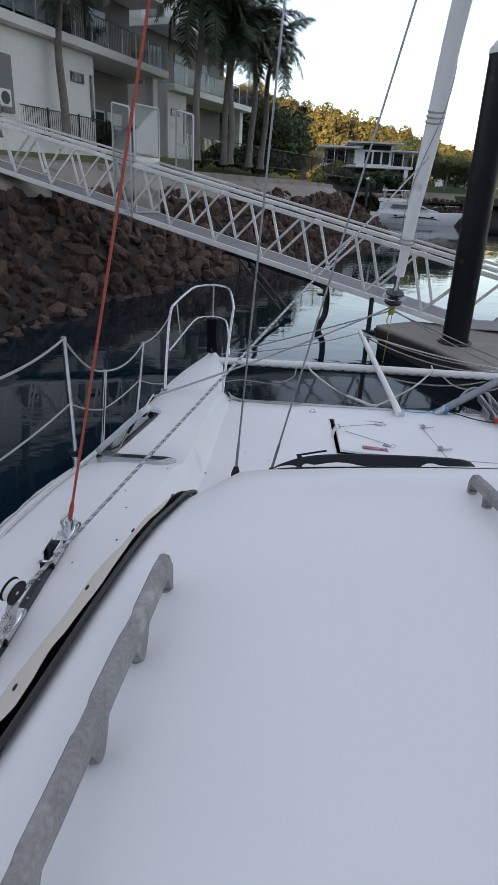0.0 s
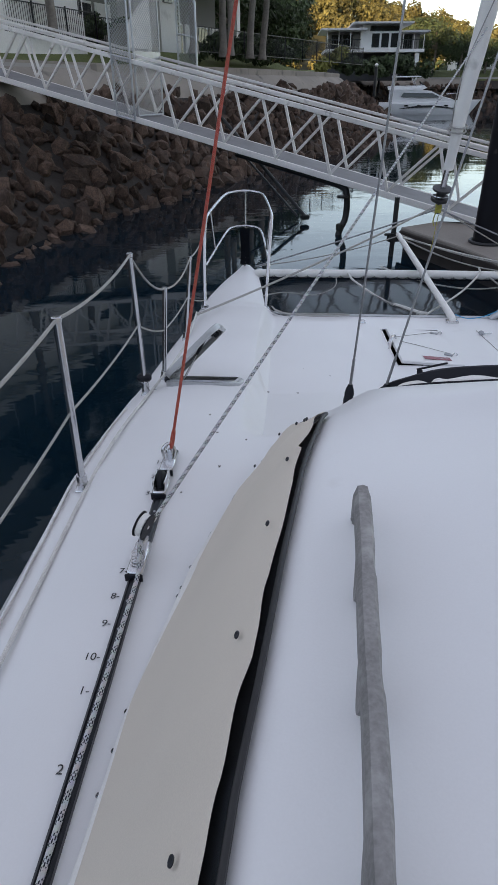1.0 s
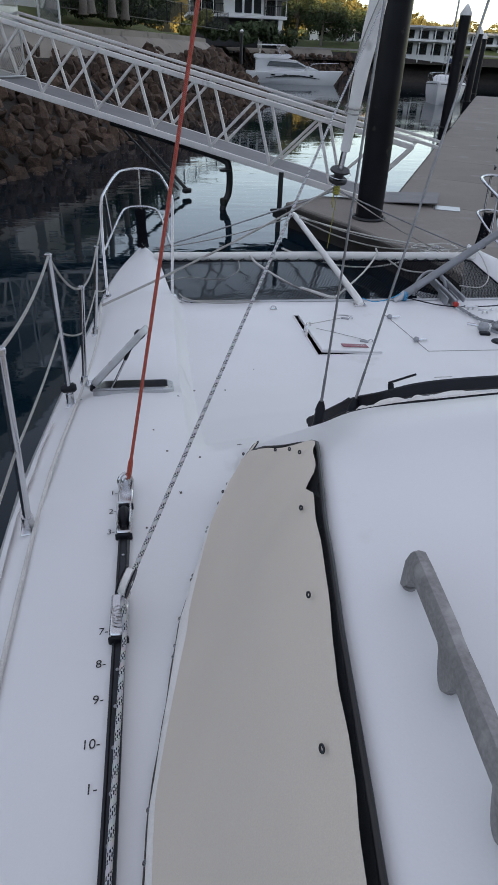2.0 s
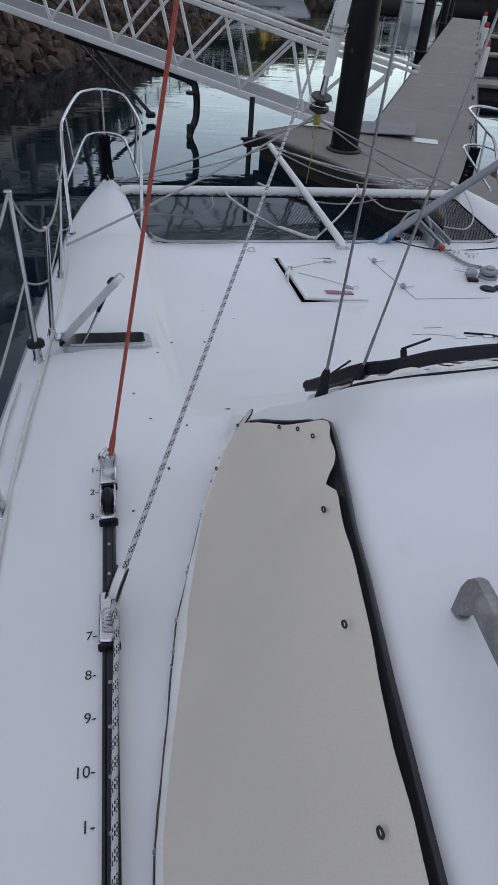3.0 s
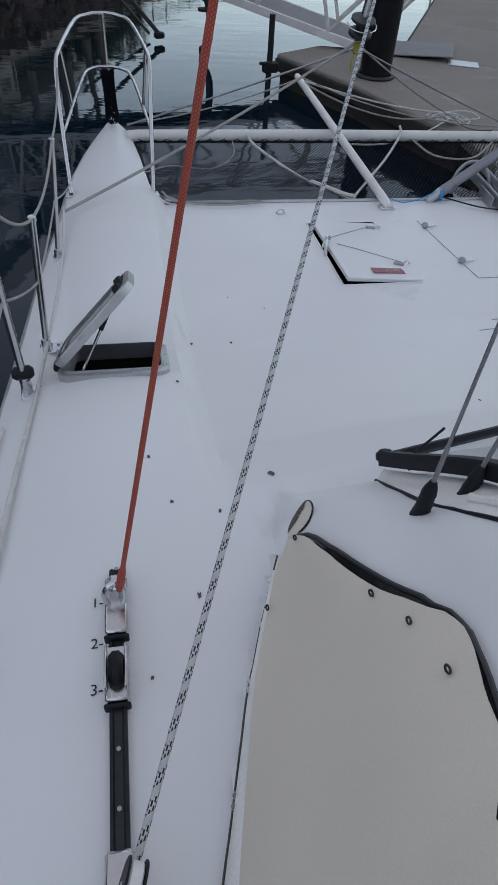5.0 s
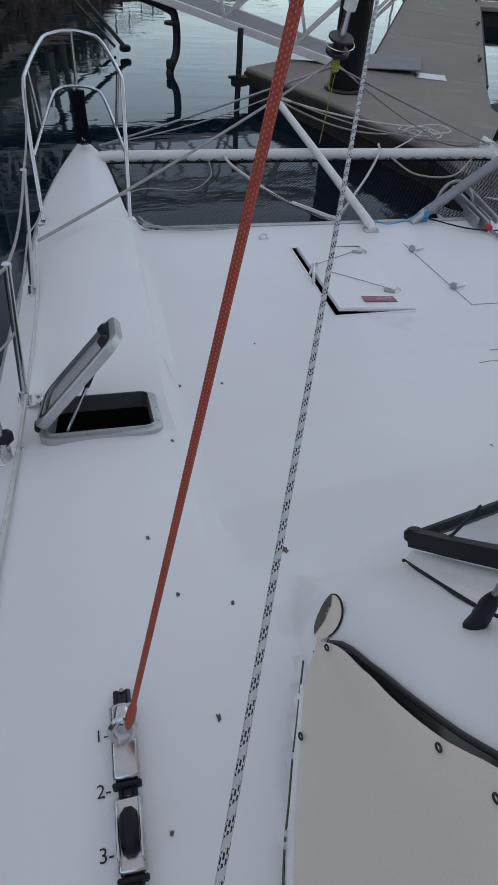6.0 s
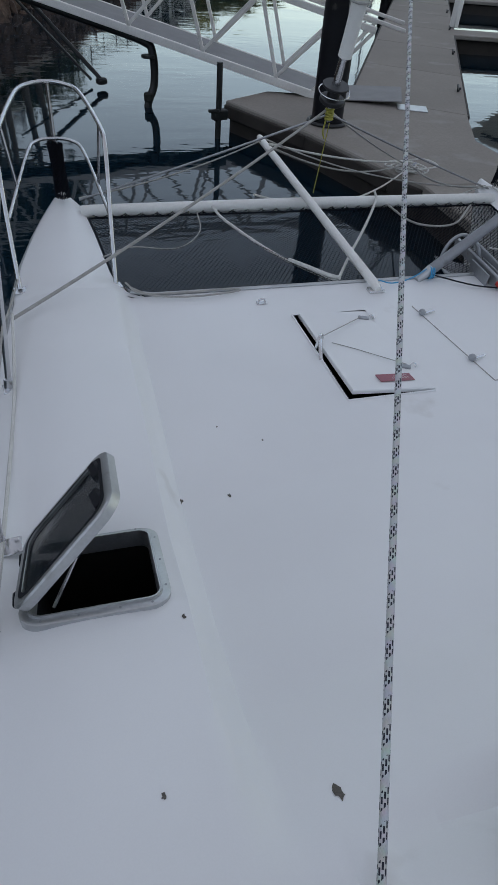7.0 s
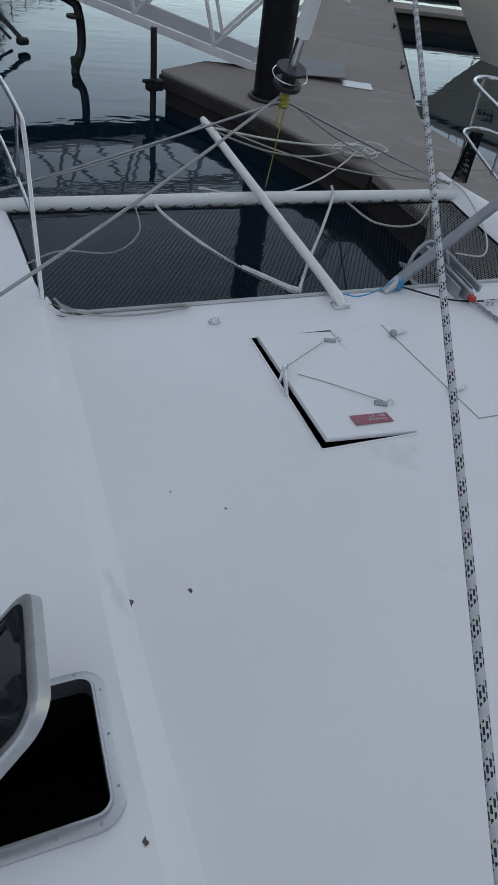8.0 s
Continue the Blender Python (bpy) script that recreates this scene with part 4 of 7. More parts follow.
part("shackle", MB().tube(smooth_path([(-0.60, 2.70, track_z(2.7) + 0.03), (-0.605, 2.705, track_z(2.7) + 0.065), (-0.585, 2.715, track_z(2.7) + 0.085), (-0.565, 2.71, track_z(2.7) + 0.065), (-0.57, 2.70, track_z(2.7) + 0.03)], 5), 0.006, 8), STEEL, car1)
part("bracket", MB().box((-0.585, 2.735, track_z(2.73) + 0.042), (0.03, 0.04, 0.04), None, 0.008), STEEL, car1)
car2 = track_car(2.555, 0.11)
part("sheave", MB().disc((-0.585, 2.555, track_z(2.55) + 0.042), 0.034, 0.028, (1, 0, 0), 20, 0.3), RUBBER, car2, "black lead block sheave")
for k in (-1, 1):
    part("cheek", MB().box((-0.585 + 0.0185 * k, 2.555, track_z(2.55) + 0.04), (0.005, 0.085, 0.045), None, 0.003), STEEL, car2)
car3 = track_car(2.20, 0.135)
BC, BA = Vector((-0.560, 2.192, 1.957)), Vector((0.92, -0.305, -0.245))
blk = part("sheave", MB().disc(BC, 0.033, 0.020, BA, 28, 0.12), WHITE, car3, "white sheave of the lead block")
for k in (-1, 1):
    part("cheek", MB().disc(BC + BA * 0.0125 * k, 0.037, 0.0035, BA, 28, 0.2), RUBBER, car3, "black block cheek")
part("pin", MB().disc(BC, 0.009, 0.032, BA, 12), STEEL, car3)
part("becket", MB().bar(BC + Vector((0, 0, -0.045)), (-0.582, 2.20, track_z(2.2) + 0.03), 0.030, 0.012, 0.003), STEEL, car3)
sp_ = MB()
for k in range(5):
    sp_.tube([(-0.582 + 0.017 * math.cos(q), 2.185 + 0.012 * math.sin(q) - 0.006 * k, track_z(2.2) + 0.034 + 0.006 * (4 - k) + 0.004 * math.sin(q)) for q in np.linspace(0, 6.283, 16, endpoint=False)], 0.0022, 5, closed=True)
part("spring", sp_, STEEL, car3, "steel stand-up spring")

def words(body, at, size, material, parent, rot=0.0, name="number"):
    cu = bpy.data.curves.new(name, 'FONT')
    cu.body, cu.size, cu.align_x, cu.align_y = body, size, 'RIGHT', 'CENTER'
    cu.materials.append(material)
    me_src = new("tmp", cu)
    me = bpy.data.meshes.new_from_object(me_src.evaluated_get(bpy.context.evaluated_depsgraph_get()))
    bpy.data.objects.remove(me_src)
    M = Matrix.Translation(at) @ rot
    me.transform(M)
    ob = new(name, me)
    return hang(ob, parent)
for txt, y in (("1-", 2.724), ("2-", 2.632), ("3-", 2.538), ("7-", 2.171), ("8-", 2.076), ("9-", 1.982), ("10-", 1.879), ("1-", 1.785), ("2", 1.60)):
    sl = math.degrees(math.atan2(deck_z(-0.63, y) - deck_z(-0.66, y), 0.03))
    tag = words(txt, on_deck(-0.613, y, 0.0022), 0.031, LETTER, trk, Matrix.Rotation(radians(-sl * 0.999), 4, 'Y'))
    tagged(tag, "handwritten black position number")

# port deck hatch with its tinted lid propped open
hat = thing("deck_hatch", (-0.595, 3.84, 1.65), "open aluminium-framed deck hatch with tinted lid", "hatch")
def hatch_ring(x0, x1, y0, y1, r, z_off, n=6):
    out = []
    for cx_, cy_, a0 in ((x1 - r, y1 - r, 0), (x0 + r, y1 - r, 90), (x0 + r, y0 + r, 180), (x1 - r, y0 + r, 270)):
        for i in range(n + 1):
            q = radians(a0 + 90 * i / n)
            x, y = cx_ + r * math.cos(q), cy_ + r * math.sin(q)
            out.append((x, y, hatch_plane(x, y) + z_off))
    return out
def hatch_plane(x, y):
    return 1.677 - 0.39 * (y - 3.69)
def ring_mesh(loops):
    m = MB()
    n = len(loops[0])
    for lp in loops:
        m.v += [tuple(p) for p in lp]
    for i in range(len(loops) - 1):
        for k in range(n):
            q = (k + 1) % n
            m.f.append((i * n + k, i * n + q, (i + 1) * n + q, (i + 1) * n + k))
    return m
X0, X1, Y0, Y1 = -0.785, -0.407, 3.657, 4.043
fr = ring_mesh([hatch_ring(X0, X1, Y0, Y1, 0.06, -0.03), hatch_ring(X0, X1, Y0, Y1, 0.06, 0.010), hatch_ring(X0 + .006, X1 - .006, Y0 + .006, Y1 - .006, 0.055, 0.014),
                hatch_ring(X0 + .022, X1 - .022, Y0 + .022, Y1 - .022, 0.035, 0.014), hatch_ring(X0 + .024, X1 - .024, Y0 + .024, Y1 - .024, 0.035, 0.022),
                hatch_ring(X0 + .029, X1 - .029, Y0 + .029, Y1 - .029, 0.032, 0.022), hatch_ring(X0 + .031, X1 - .031, Y0 + .031, Y1 - .031, 0.03, -0.05)])
hframe = part("frame", fr, ALU, hat, "anodised aluminium hatch frame")
for x, y in ((-0.73, 3.669), (-0.64, 3.669), (-0.54, 3.669), (-0.46, 3.669), (-0.418, 3.73), (-0.418, 3.85), (-0.418, 3.97), (-0.47, 4.031), (-0.6, 4.031)):
    part("screw", MB().disc((x, y, hatch_plane(x, y) + 0.0145), 0.0035, 0.002, n=8), ANCHOR, hframe)
# open box below the hatch, coloured near-black for the shade inside
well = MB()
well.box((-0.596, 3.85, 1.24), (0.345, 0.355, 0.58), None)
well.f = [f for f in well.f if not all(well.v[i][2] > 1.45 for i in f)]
part("cabin_well", well, INSIDE, hat, "cabin below, its shade put into a near-black colour")
# lid propped open about its outboard edge
LT = Matrix.Translation((-0.79, 3.69, 1.708)) @ Matrix.Rotation(radians(-22.5), 4, 'X') @ Matrix.Rotation(radians(-45), 4, 'Y') @ Matrix.Rotation(radians(21.5), 4, 'X') @ Matrix.Translation((0.79, -3.69, -1.70))
def lid(loops):
    return ring_mesh([[tuple(LT @ Vector(p)) for p in lp] for lp in loops])
lx0, lx1, ly0, ly1 = -0.782, -0.408, 3.67, 4.032
lf = lid([hatch_ring(lx0 + .02, lx1 - .02, ly0 + .02, ly1 - .02, 0.05, 0.006), hatch_ring(lx0, lx1, ly0, ly1, 0.06, 0.004), hatch_ring(lx0, lx1, ly0, ly1, 0.06, 0.032),
          hatch_ring(lx0 + .006, lx1 - .006, ly0 + .006, ly1 - .006, 0.056, 0.037), hatch_ring(lx0 + .024, lx1 - .024, ly0 + .024, ly1 - .024, 0.045, 0.037), hatch_ring(lx0 + .026, lx1 - .026, ly0 + .026, ly1 - .026, 0.045, 0.028)])
lidp = part("lid", lf, ALU, hat, "propped-open lid frame")
lg = MB()
lp_ = [tuple(LT @ Vector(p)) for p in hatch_ring(lx0 + .022, lx1 - .022, ly0 + .022, ly1 - .022, 0.045, 0.030)]
lq_ = [tuple(LT @ Vector(p)) for p in hatch_ring(lx0 + .022, lx1 - .022, ly0 + .022, ly1 - .022, 0.045, 0.020)]
n_ = len(lp_)
lg.v += lp_ + lq_
lg.f += [tuple(range(n_)), tuple(range(n_, 2 * n_))[::-1]]
part("pane", lg, SMOKE, lidp, "smoked acrylic pane", smooth=False)
gk = lid([hatch_ring(lx0 + .022, lx1 - .022, ly0 + .022, ly1 - .022, 0.045, 0.0385), hatch_ring(lx0 + .034, lx1 - .034, ly0 + .034, ly1 - .034, 0.04, 0.0385)])
part("gasket", gk, RUBBER, lidp)
for y in (3.77, 3.95):
    part("handle", MB().box(LT @ Vector((-0.462, y, hatch_plane(0, y) + 0.026)), (0.034, 0.070, 0.026), LT, 0.006), RUBBER, lidp, "black latch handle")
    part("hinge", MB().box((-0.79, y, hatch_plane(0, y) + 0.016), (0.024, 0.045, 0.024), None, 0.006), RUBBER, lidp)
st = MB()
a_, b_ = Vector((-0.70, 3.72, hatch_plane(0, 3.72) + 0.01)), LT @ Vector((-0.50, 3.71, 1.69))
part("stay", MB().tube([lerp(a_, b_, 0.62), b_], 0.008, 8), RUBBER, hat, "black friction stay")
part("stay_rod", MB().tube([a_, lerp(a_, b_, 0.65)], 0.005, 8), STEEL, hat)

# stanchions and lifelines
def stanchion(base, top, label, clamp=False):
    t = thing("stanchion", base, label, "stanchion", "port stanchions")
    b = Vector(base)
    part("post", MB().tube([b - Vector((0, 0, 0.02)), top], 0.0125, 10), STEEL, t)
    part("base_plate", MB().box(b + Vector((0.02, 0, 0.003)), (0.085, 0.065, 0.008), 8, 0.003), STEEL, t)
    part("socket", MB().tube([b, lerp(b, top, 0.09)], 0.018, 10), STEEL, t)
    part("cap", MB().disc(top, 0.015, 0.02), STEEL, t)
    for dx, dy in ((0.045, 0.02), (0.045, -0.02)):
        part("bolt", MB().disc(b + Vector((dx, dy, 0.01)), 0.007, 0.006, n=8), STEEL, t)
    if clamp:
        part("clamp", MB().box(lerp(b, top, 0.13), (0.07, 0.045, 0.04), 10, 0.012), RUBBER, t, "black plastic rail clamp")
    return t
ST = [((-0.90, 1.45, 1.715), (-0.88, 1.40, 2.40)), ((-0.89, 2.65, 1.732), (-0.845, 2.55, 2.405)), ((-0.885, 3.68, 1.632), (-0.885, 3.62, 2.33)),
      ((-0.865, 4.05, 1.575), (-0.83, 4.08, 2.045)), ((-0.90, 5.05, 1.405), (-0.84, 5.08, 1.965))]
for i, (b_, t_) in enumerate(ST):
    stanchion((b_[0], b_[1], deck_z(b_[0], b_[1])), t_, "stainless steel lifeline stanchion on the gunwale", clamp=(i == 2))
ST_END = (-0.91, 6.6, 1.90)
ll = MB()
tops = [s[1] for s in ST] + [ST_END]
pp = []
for a_, b_ in zip(tops[:-1], tops[1:]):
    pp += sagging(a_, b_, 0.05 if a_[1] > 3 else 0.03, 10)[:-1]
ll.tube([(-0.9, 0.2, 2.36)] + pp + [ST_END], 0.0055, 6)
single("lifeline", ll, LINE_G, "grey braided upper lifeline threaded through stanchions", "rope")
ll = MB()
mids = [lerp(s[0], s[1], 0.52) for s in ST] + [(-0.90, 6.2, 1.32)]
pp = []
for a_, b_ in zip(mids[:-1], mids[1:]):
    pp += sagging(a_, b_, 0.015, 8)[:-1]
ll.tube([(-0.9, 0.2, 2.0)] + pp + [mids[-1]], 0.0045, 6)
single("lifeline", ll, LINE_G, "grey lower lifeline through the stanchion mid holes", "rope")
jl = MB()
jl.tube(smooth_path([on_deck(-0.86, 0.5, 0.012), on_deck(-0.87, 2.0, 0.012), on_deck(-0.865, 2.9, 0.012), on_deck(-0.85, 3.72, 0.014), on_deck(-0.86, 4.4, 0.012), on_deck(-0.87, 5.0, 0.012), (-0.91, 5.75, 1.36)], 8), 0.007, 6)
single("jackline", jl, LINE_W, "white webbing jackline lying along the side deck", "rope")
skm = MB()
skm.sheet(lambda y, v: (-0.940 - (0.030 * v + 0.02 * noise.noise((y * 7, v * 2, 1)) * v) * min(1, 5 * (3.5 - y), 5 * (y - 1.7)), y, deck_z(-0.93, y) + 0.012 * (1 - v) - 0.10 * v + 0.008 * noise.noise((y * 9, v, 3))), list(np.linspace(1.7, 3.5, 60)), [0, 0.25, 0.5, 0.75, 1.0])
single("gunwale_cloth", skm, SAIL, "wrinkled pale plastic strip along the gunwale", "cloth")

# pulpits on both bows
for sgn in (1, -1):
    mx = (lambda p: (p[0] if sgn == 1 else 2 * CX - p[0], p[1], p[2]))
    pu = thing("pulpit", mx((-0.63, 6.3, 1.28)), "stainless steel bow pulpit rail", "pulpit", "bow pulpits")
    main = [(-0.895, 6.18, 1.27), (-0.915, 6.42, 1.62), (-0.92, 6.62, 1.90), (-0.90, 6.85, 1.96), (-0.82, 7.35, 2.02), (-0.74, 7.52, 2.03), (-0.62, 7.58, 2.035), (-0.50, 7.52, 2.03), (-0.42, 7.35, 2.02), (-0.335, 6.82, 1.96), (-0.325, 6.62, 1.90), (-0.34, 6.40, 1.62), (-0.355, 6.17, 1.27)]
    rail = part("top_rail", MB().tube([mx(p) for p in smooth_path(main, 5)], 0.0135, 10), STEEL, pu)
    low = [(-0.915, 6.5, 1.55), (-0.80, 7.25, 1.68), (-0.74, 7.45, 1.70), (-0.62, 7.5, 1.705), (-0.50, 7.45, 1.70), (-0.43, 7.25, 1.68), (-0.335, 6.5, 1.55)]
    part("lower_rail", MB().tube([mx(p) for p in smooth_path(low, 5)], 0.011, 10), STEEL, pu)
    part("front_post", MB().tube([mx((-0.62, 7.52, 1.28)), mx((-0.62, 7.58, 2.03))], 0.0125, 10), STEEL, pu)
    for a_, b_ in (((-0.90, 6.85, 1.955), (-0.865, 6.86, 1.60)), ((-0.34, 6.85, 1.955), (-0.375, 6.86, 1.60))):
        part("upright", MB().tube([mx(a_), mx(b_)], 0.010, 8), STEEL, pu)
    for p in ((-0.895, 6.18, 1.262), (-0.355, 6.17, 1.262)):
        part("foot", MB().box(mx(p), (0.075, 0.075, 0.012), 10, 0.004), STEEL, pu)
    nb = MB()
    rnd = random.Random(5)
    for i in range(26):
        q = i / 26 * 6.283
        a_ = Vector(mx((-0.62 + 0.05 * math.cos(q), 7.44 + 0.04 * math.sin(q), 1.69)))
        b_ = Vector(mx((-0.61 + 0.055 * math.cos(q + 1.2), 7.45 + 0.07 * math.sin(q + 1.2), 1.33)))
        c_ = Vector(mx((-0.61 + 0.055 * math.cos(q - 1.2), 7.45 + 0.07 * math.sin(q - 1.2), 1.33)))
        nb.tube([a_, b_], 0.0035, 4, cap=False)
        nb.tube([a_, c_], 0.0035, 4, cap=False)
    tagged(new("net_bag", nb.mesh("net_bag", NETM, False)), "black mesh bag hanging from the pulpit", "bag", "pulpit bags")

# gas locker lid, sprung open, and the closed locker beside it
lk = thing("gas_locker", (0.83, 5.27, 1.28), "white gas locker lid lying ajar over its dark opening", "locker")
lm = MB()
for dx0, dy0, dx1, dy1 in ((0, 0, 0, 0),):
    c00, c10, c11, c01 = Vector((0.626, 4.858, 1.340)), Vector((1.055, 4.840, 1.322)), Vector((1.068, 5.70, 1.252)), Vector((0.640, 5.715, 1.262))
    n = len(lm.v)
    dn = Vector((0, 0, 0.022))
    ins = 0.006
    lm.v += [tuple(c00 - dn), tuple(c10 - dn), tuple(c11 - dn), tuple(c01 - dn), tuple(c00 - dn * 0.25), tuple(c10 - dn * 0.25), tuple(c11 - dn * 0.25), tuple(c01 - dn * 0.25)]
    cen = (c00 + c10 + c11 + c01) / 4
    lm.v += [tuple(c + (cen - c).normalized() * ins) for c in (c00, c10, c11, c01)]
    lm.f += [(3, 2, 1, 0), (0, 1, 5, 4), (1, 2, 6, 5), (2, 3, 7, 6), (3, 0, 4, 7), (4, 5, 9, 8), (5, 6, 10, 9), (6, 7, 11, 10), (7, 4, 8, 11), (8, 9, 10, 11)]
lidb = part("lid", lm, GEL, lk, "white locker lid")
# locker box and side strip, shade painted in as near-black
wl2 = MB()
wl2.box((0.825, 5.265, 1.05), (0.47, 0.90, 0.30), None)
wl2.f = [f for f in wl2.f if not all(wl2.v[i][2] > 1.15 for i in f)]
wl2.sheet(lambda u, v: (0.598 if u == 0 else 0.60, v, 1.32 - 0.075 * (v - 4.83) - (0.0 if u == 0 else 0.2)), [0, 1], [4.83, 5.70])
part("locker_well", wl2, INSIDE, lk, "locker interior, its shade put into a near-black colour")
rimm = MB()
rimm.tube([(0.598, 5.70, deck_z(0.6, 5.7) + 0.002), (0.598, 4.828, deck_z(0.6, 4.83) + 0.002), (1.05, 4.828, deck_z(1.05, 4.83) + 0.002)], 0.006, 6)
part("rim", rimm, GEL, lk)
def lid_pt(x, y):
    u, v = (x - 0.63) / 0.43, (y - 4.86) / 0.845
    return Vector((x, y, (1.340 * (1 - u) + 1.322 * u) * (1 - v) + (1.262 * (1 - u) + 1.252 * u) * v))
def hasp(p, ang, parent, nm="catch"):
    h_ = part(nm, MB().box(p + Vector((0, 0, 0.004)), (0.060, 0.030, 0.012), ang, 0.003), ANCHOR, parent, "tarnished steel catch")
    part("loop", MB().tube(smooth_path([p + Vector((0.03, 0, 0.005)), p + Vector((0.05, 0.008, 0.014)), p + Vector((0.062, -0.006, 0.008)), p + Vector((0.05, -0.016, 0.006))], 4), 0.004, 6), STEEL, h_)
    return h_
hasp(lid_pt(1.00, 5.60), -20, lidb)
hasp(lid_pt(0.985, 5.04), -25, lidb)
part("pad_eye", MB().tube(smooth_path([(0.60, 5.30, 1.29), (0.625, 5.335, 1.335), (0.655, 5.375, 1.325), (0.665, 5.38, 1.30)], 5), 0.008, 8), STEEL, lidb)
part("pad_eye", MB().tube(smooth_path([(0.595, 5.20, 1.285), (0.605, 5.25, 1.315), (0.63, 5.33, 1.325)], 5), 0.010, 8), STEEL, lidb)
lash = MB()
lash.tube([(0.66, 5.37, 1.318), lid_pt(0.98, 5.60) + Vector((0, 0, 0.01))], 0.0028, 5)
lash.tube([lid_pt(0.70, 5.33) + Vector((0, 0, 0.004)), lid_pt(0.80, 5.25) + Vector((0, 0, 0.004)), lid_pt(1.00, 5.05) + Vector((0, 0, 0.01))], 0.0022, 5)
single("lashing", lash, LINE_G, "thin grey cord tying down the locker lid", "rope")
lb = part("warning_label", MB().box(lid_pt(0.885, 4.945) + Vector((0, 0, 0.003)), (0.185, 0.066, 0.003), Matrix.Rotation(radians(3.6), 3, 'Y') @ Matrix.Rotation(radians(-6.1), 3, 'X'), 0), LABELR, lidb, "red gas storage label", smooth=False)
PALE = mat("pale_lettering", (0.66, 0.6, 0.6), 0.6, scale=30, vary=0.1, fine=200, bump=0.0)
tilt = Matrix.Rotation(radians(3.6), 4, 'Y') @ Matrix.Rotation(radians(-6.1), 4, 'X')
for txt, dy in (("L.P. GAS", 0.012), ("STORAGE", -0.010)):
    t_ = words(txt, lid_pt(0.955, 4.945 + dy) + Vector((0, 0, 0.0058)), 0.021, PALE, lb, tilt, "lettering")
part("symbol", MB().box(lid_pt(0.828, 4.945) + Vector((0, 0, 0.0052)), (0.026, 0.034, 0.001), tilt, 0), PALE, lb)

lk2 = thing("deck_locker", (1.65, 5.27, 1.27), "closed white deck locker lid with thin seams", "locker")
seam = MB()
for a_, b_ in (((1.40, 4.86), (1.36, 5.70)), ((1.40, 4.86), (1.95, 4.86))):
    seam.tube([on_deck(*(lerp((*a_, 0), (*b_, 0), i / 10).xy), 0.001) for i in range(11)], 0.0028, 5)
part("seam", seam, LINE_G, lk2, "grey lid seam")
for p, ang in (((1.365, 5.585), 15), ((1.385, 5.06), 15)):
    q = on_deck(*p)
    h_ = part("turnbuckle_catch", MB().disc(q + Vector((0, 0, 0.018)), 0.021, 0.036, (0.3, 0.2, 1), 14, 0.3), ANCHOR, lk2, "tarnished steel catch")
    part("tongue", MB().box(q + Vector((0.055, 0.012, 0.010)), (0.075, 0.016, 0.005), ang, 0.002), STEEL, h_)
l3 = thing("anchor_hatch_hinges", (1.5, 4.2, 1.33), "small steel hinges and seam of a flush deck panel", "hinge")
s3 = MB()
s3.tube([on_deck(1.12 + 0.5 * i / 8, 4.28 - 0.06 * i / 8 + 0.02 * math.sin(i), 0.001) for i in range(9)], 0.0025, 5)
s3.tube([on_deck(1.25 + 0.06 * i, 4.40, 0.001) for i in range(3)], 0.003, 5)
part("seam", s3, LINE_G, l3)
for x in (1.39, 1.57):
    part("hinge", MB().box(on_deck(x, 4.205, 0.004), (0.07, 0.026, 0.007), -6, 0.002), STEEL, l3)
pe = thing("pad_eye", on_deck(0.466, 5.877), "small stainless pad eye on the foredeck", "fitting")
part("plate", MB().box(on_deck(0.466, 5.877, 0.004), (0.06, 0.035, 0.006), 0, 0.002), STEEL, pe)
part("eye", MB().tube(smooth_path([on_deck(0.445, 5.877, 0.005), on_deck(0.45, 5.88, 0.024), on_deck(0.482, 5.88, 0.024), on_deck(0.487, 5.877, 0.005)], 5), 0.005, 8), STEEL, pe)

# windlass, chain and roll-bar anchor
wl_ = thing("windlass", on_deck(2.14, 5.25), "grey horizontal anchor windlass with chain", "windlass")
q = on_deck(2.14, 5.25)
part("base", MB().disc(q + Vector((0, 0, 0.012)), 0.070, 0.024), ANCHOR, wl_)
part("gypsy", MB().disc(q + Vector((0, 0, 0.046)), 0.058, 0.044, bev=0.35), ANCHOR, wl_)
part("drum_cap", MB().disc(q + Vector((0, 0, 0.076)), 0.036, 0.02, bev=0.3), ANCHOR, wl_)
part("motor", MB().disc(q + Vector((-0.13, 0.02, 0.03)), 0.04, 0.10, (1, 0.2, 0), 14, 0.3), ANCHOR, wl_)
part("handle", MB().tube([q + Vector((-0.17, 0.03, 0.04)), q + Vector((-0.25, 0.06, 0.045))], 0.012, 8), STEEL, wl_)
ch = MB()
chp = [q + Vector((-0.03, 0.07, 0.05)), on_deck(2.10, 5.5, 0.015), on_deck(2.06, 5.72, 0.02), Vector((2.04, 5.9, 1.275))]
chs = smooth_path(chp, 9)
for i in range(len(chs) - 1):
    c, d = (chs[i] + chs[i + 1]) / 2, (chs[i + 1] - chs[i]).normalized()
    o = d.cross(Vector((0, 0, 1))).normalized() if i % 2 else d.cross(Vector((1, 0, 0))).normalized()
    ch.tube([c + d * 0.022 * math.cos(t) + o * 0.011 * math.sin(t) for t in np.linspace(0, 6.283, 10, endpoint=False)], 0.0045, 5, closed=True)
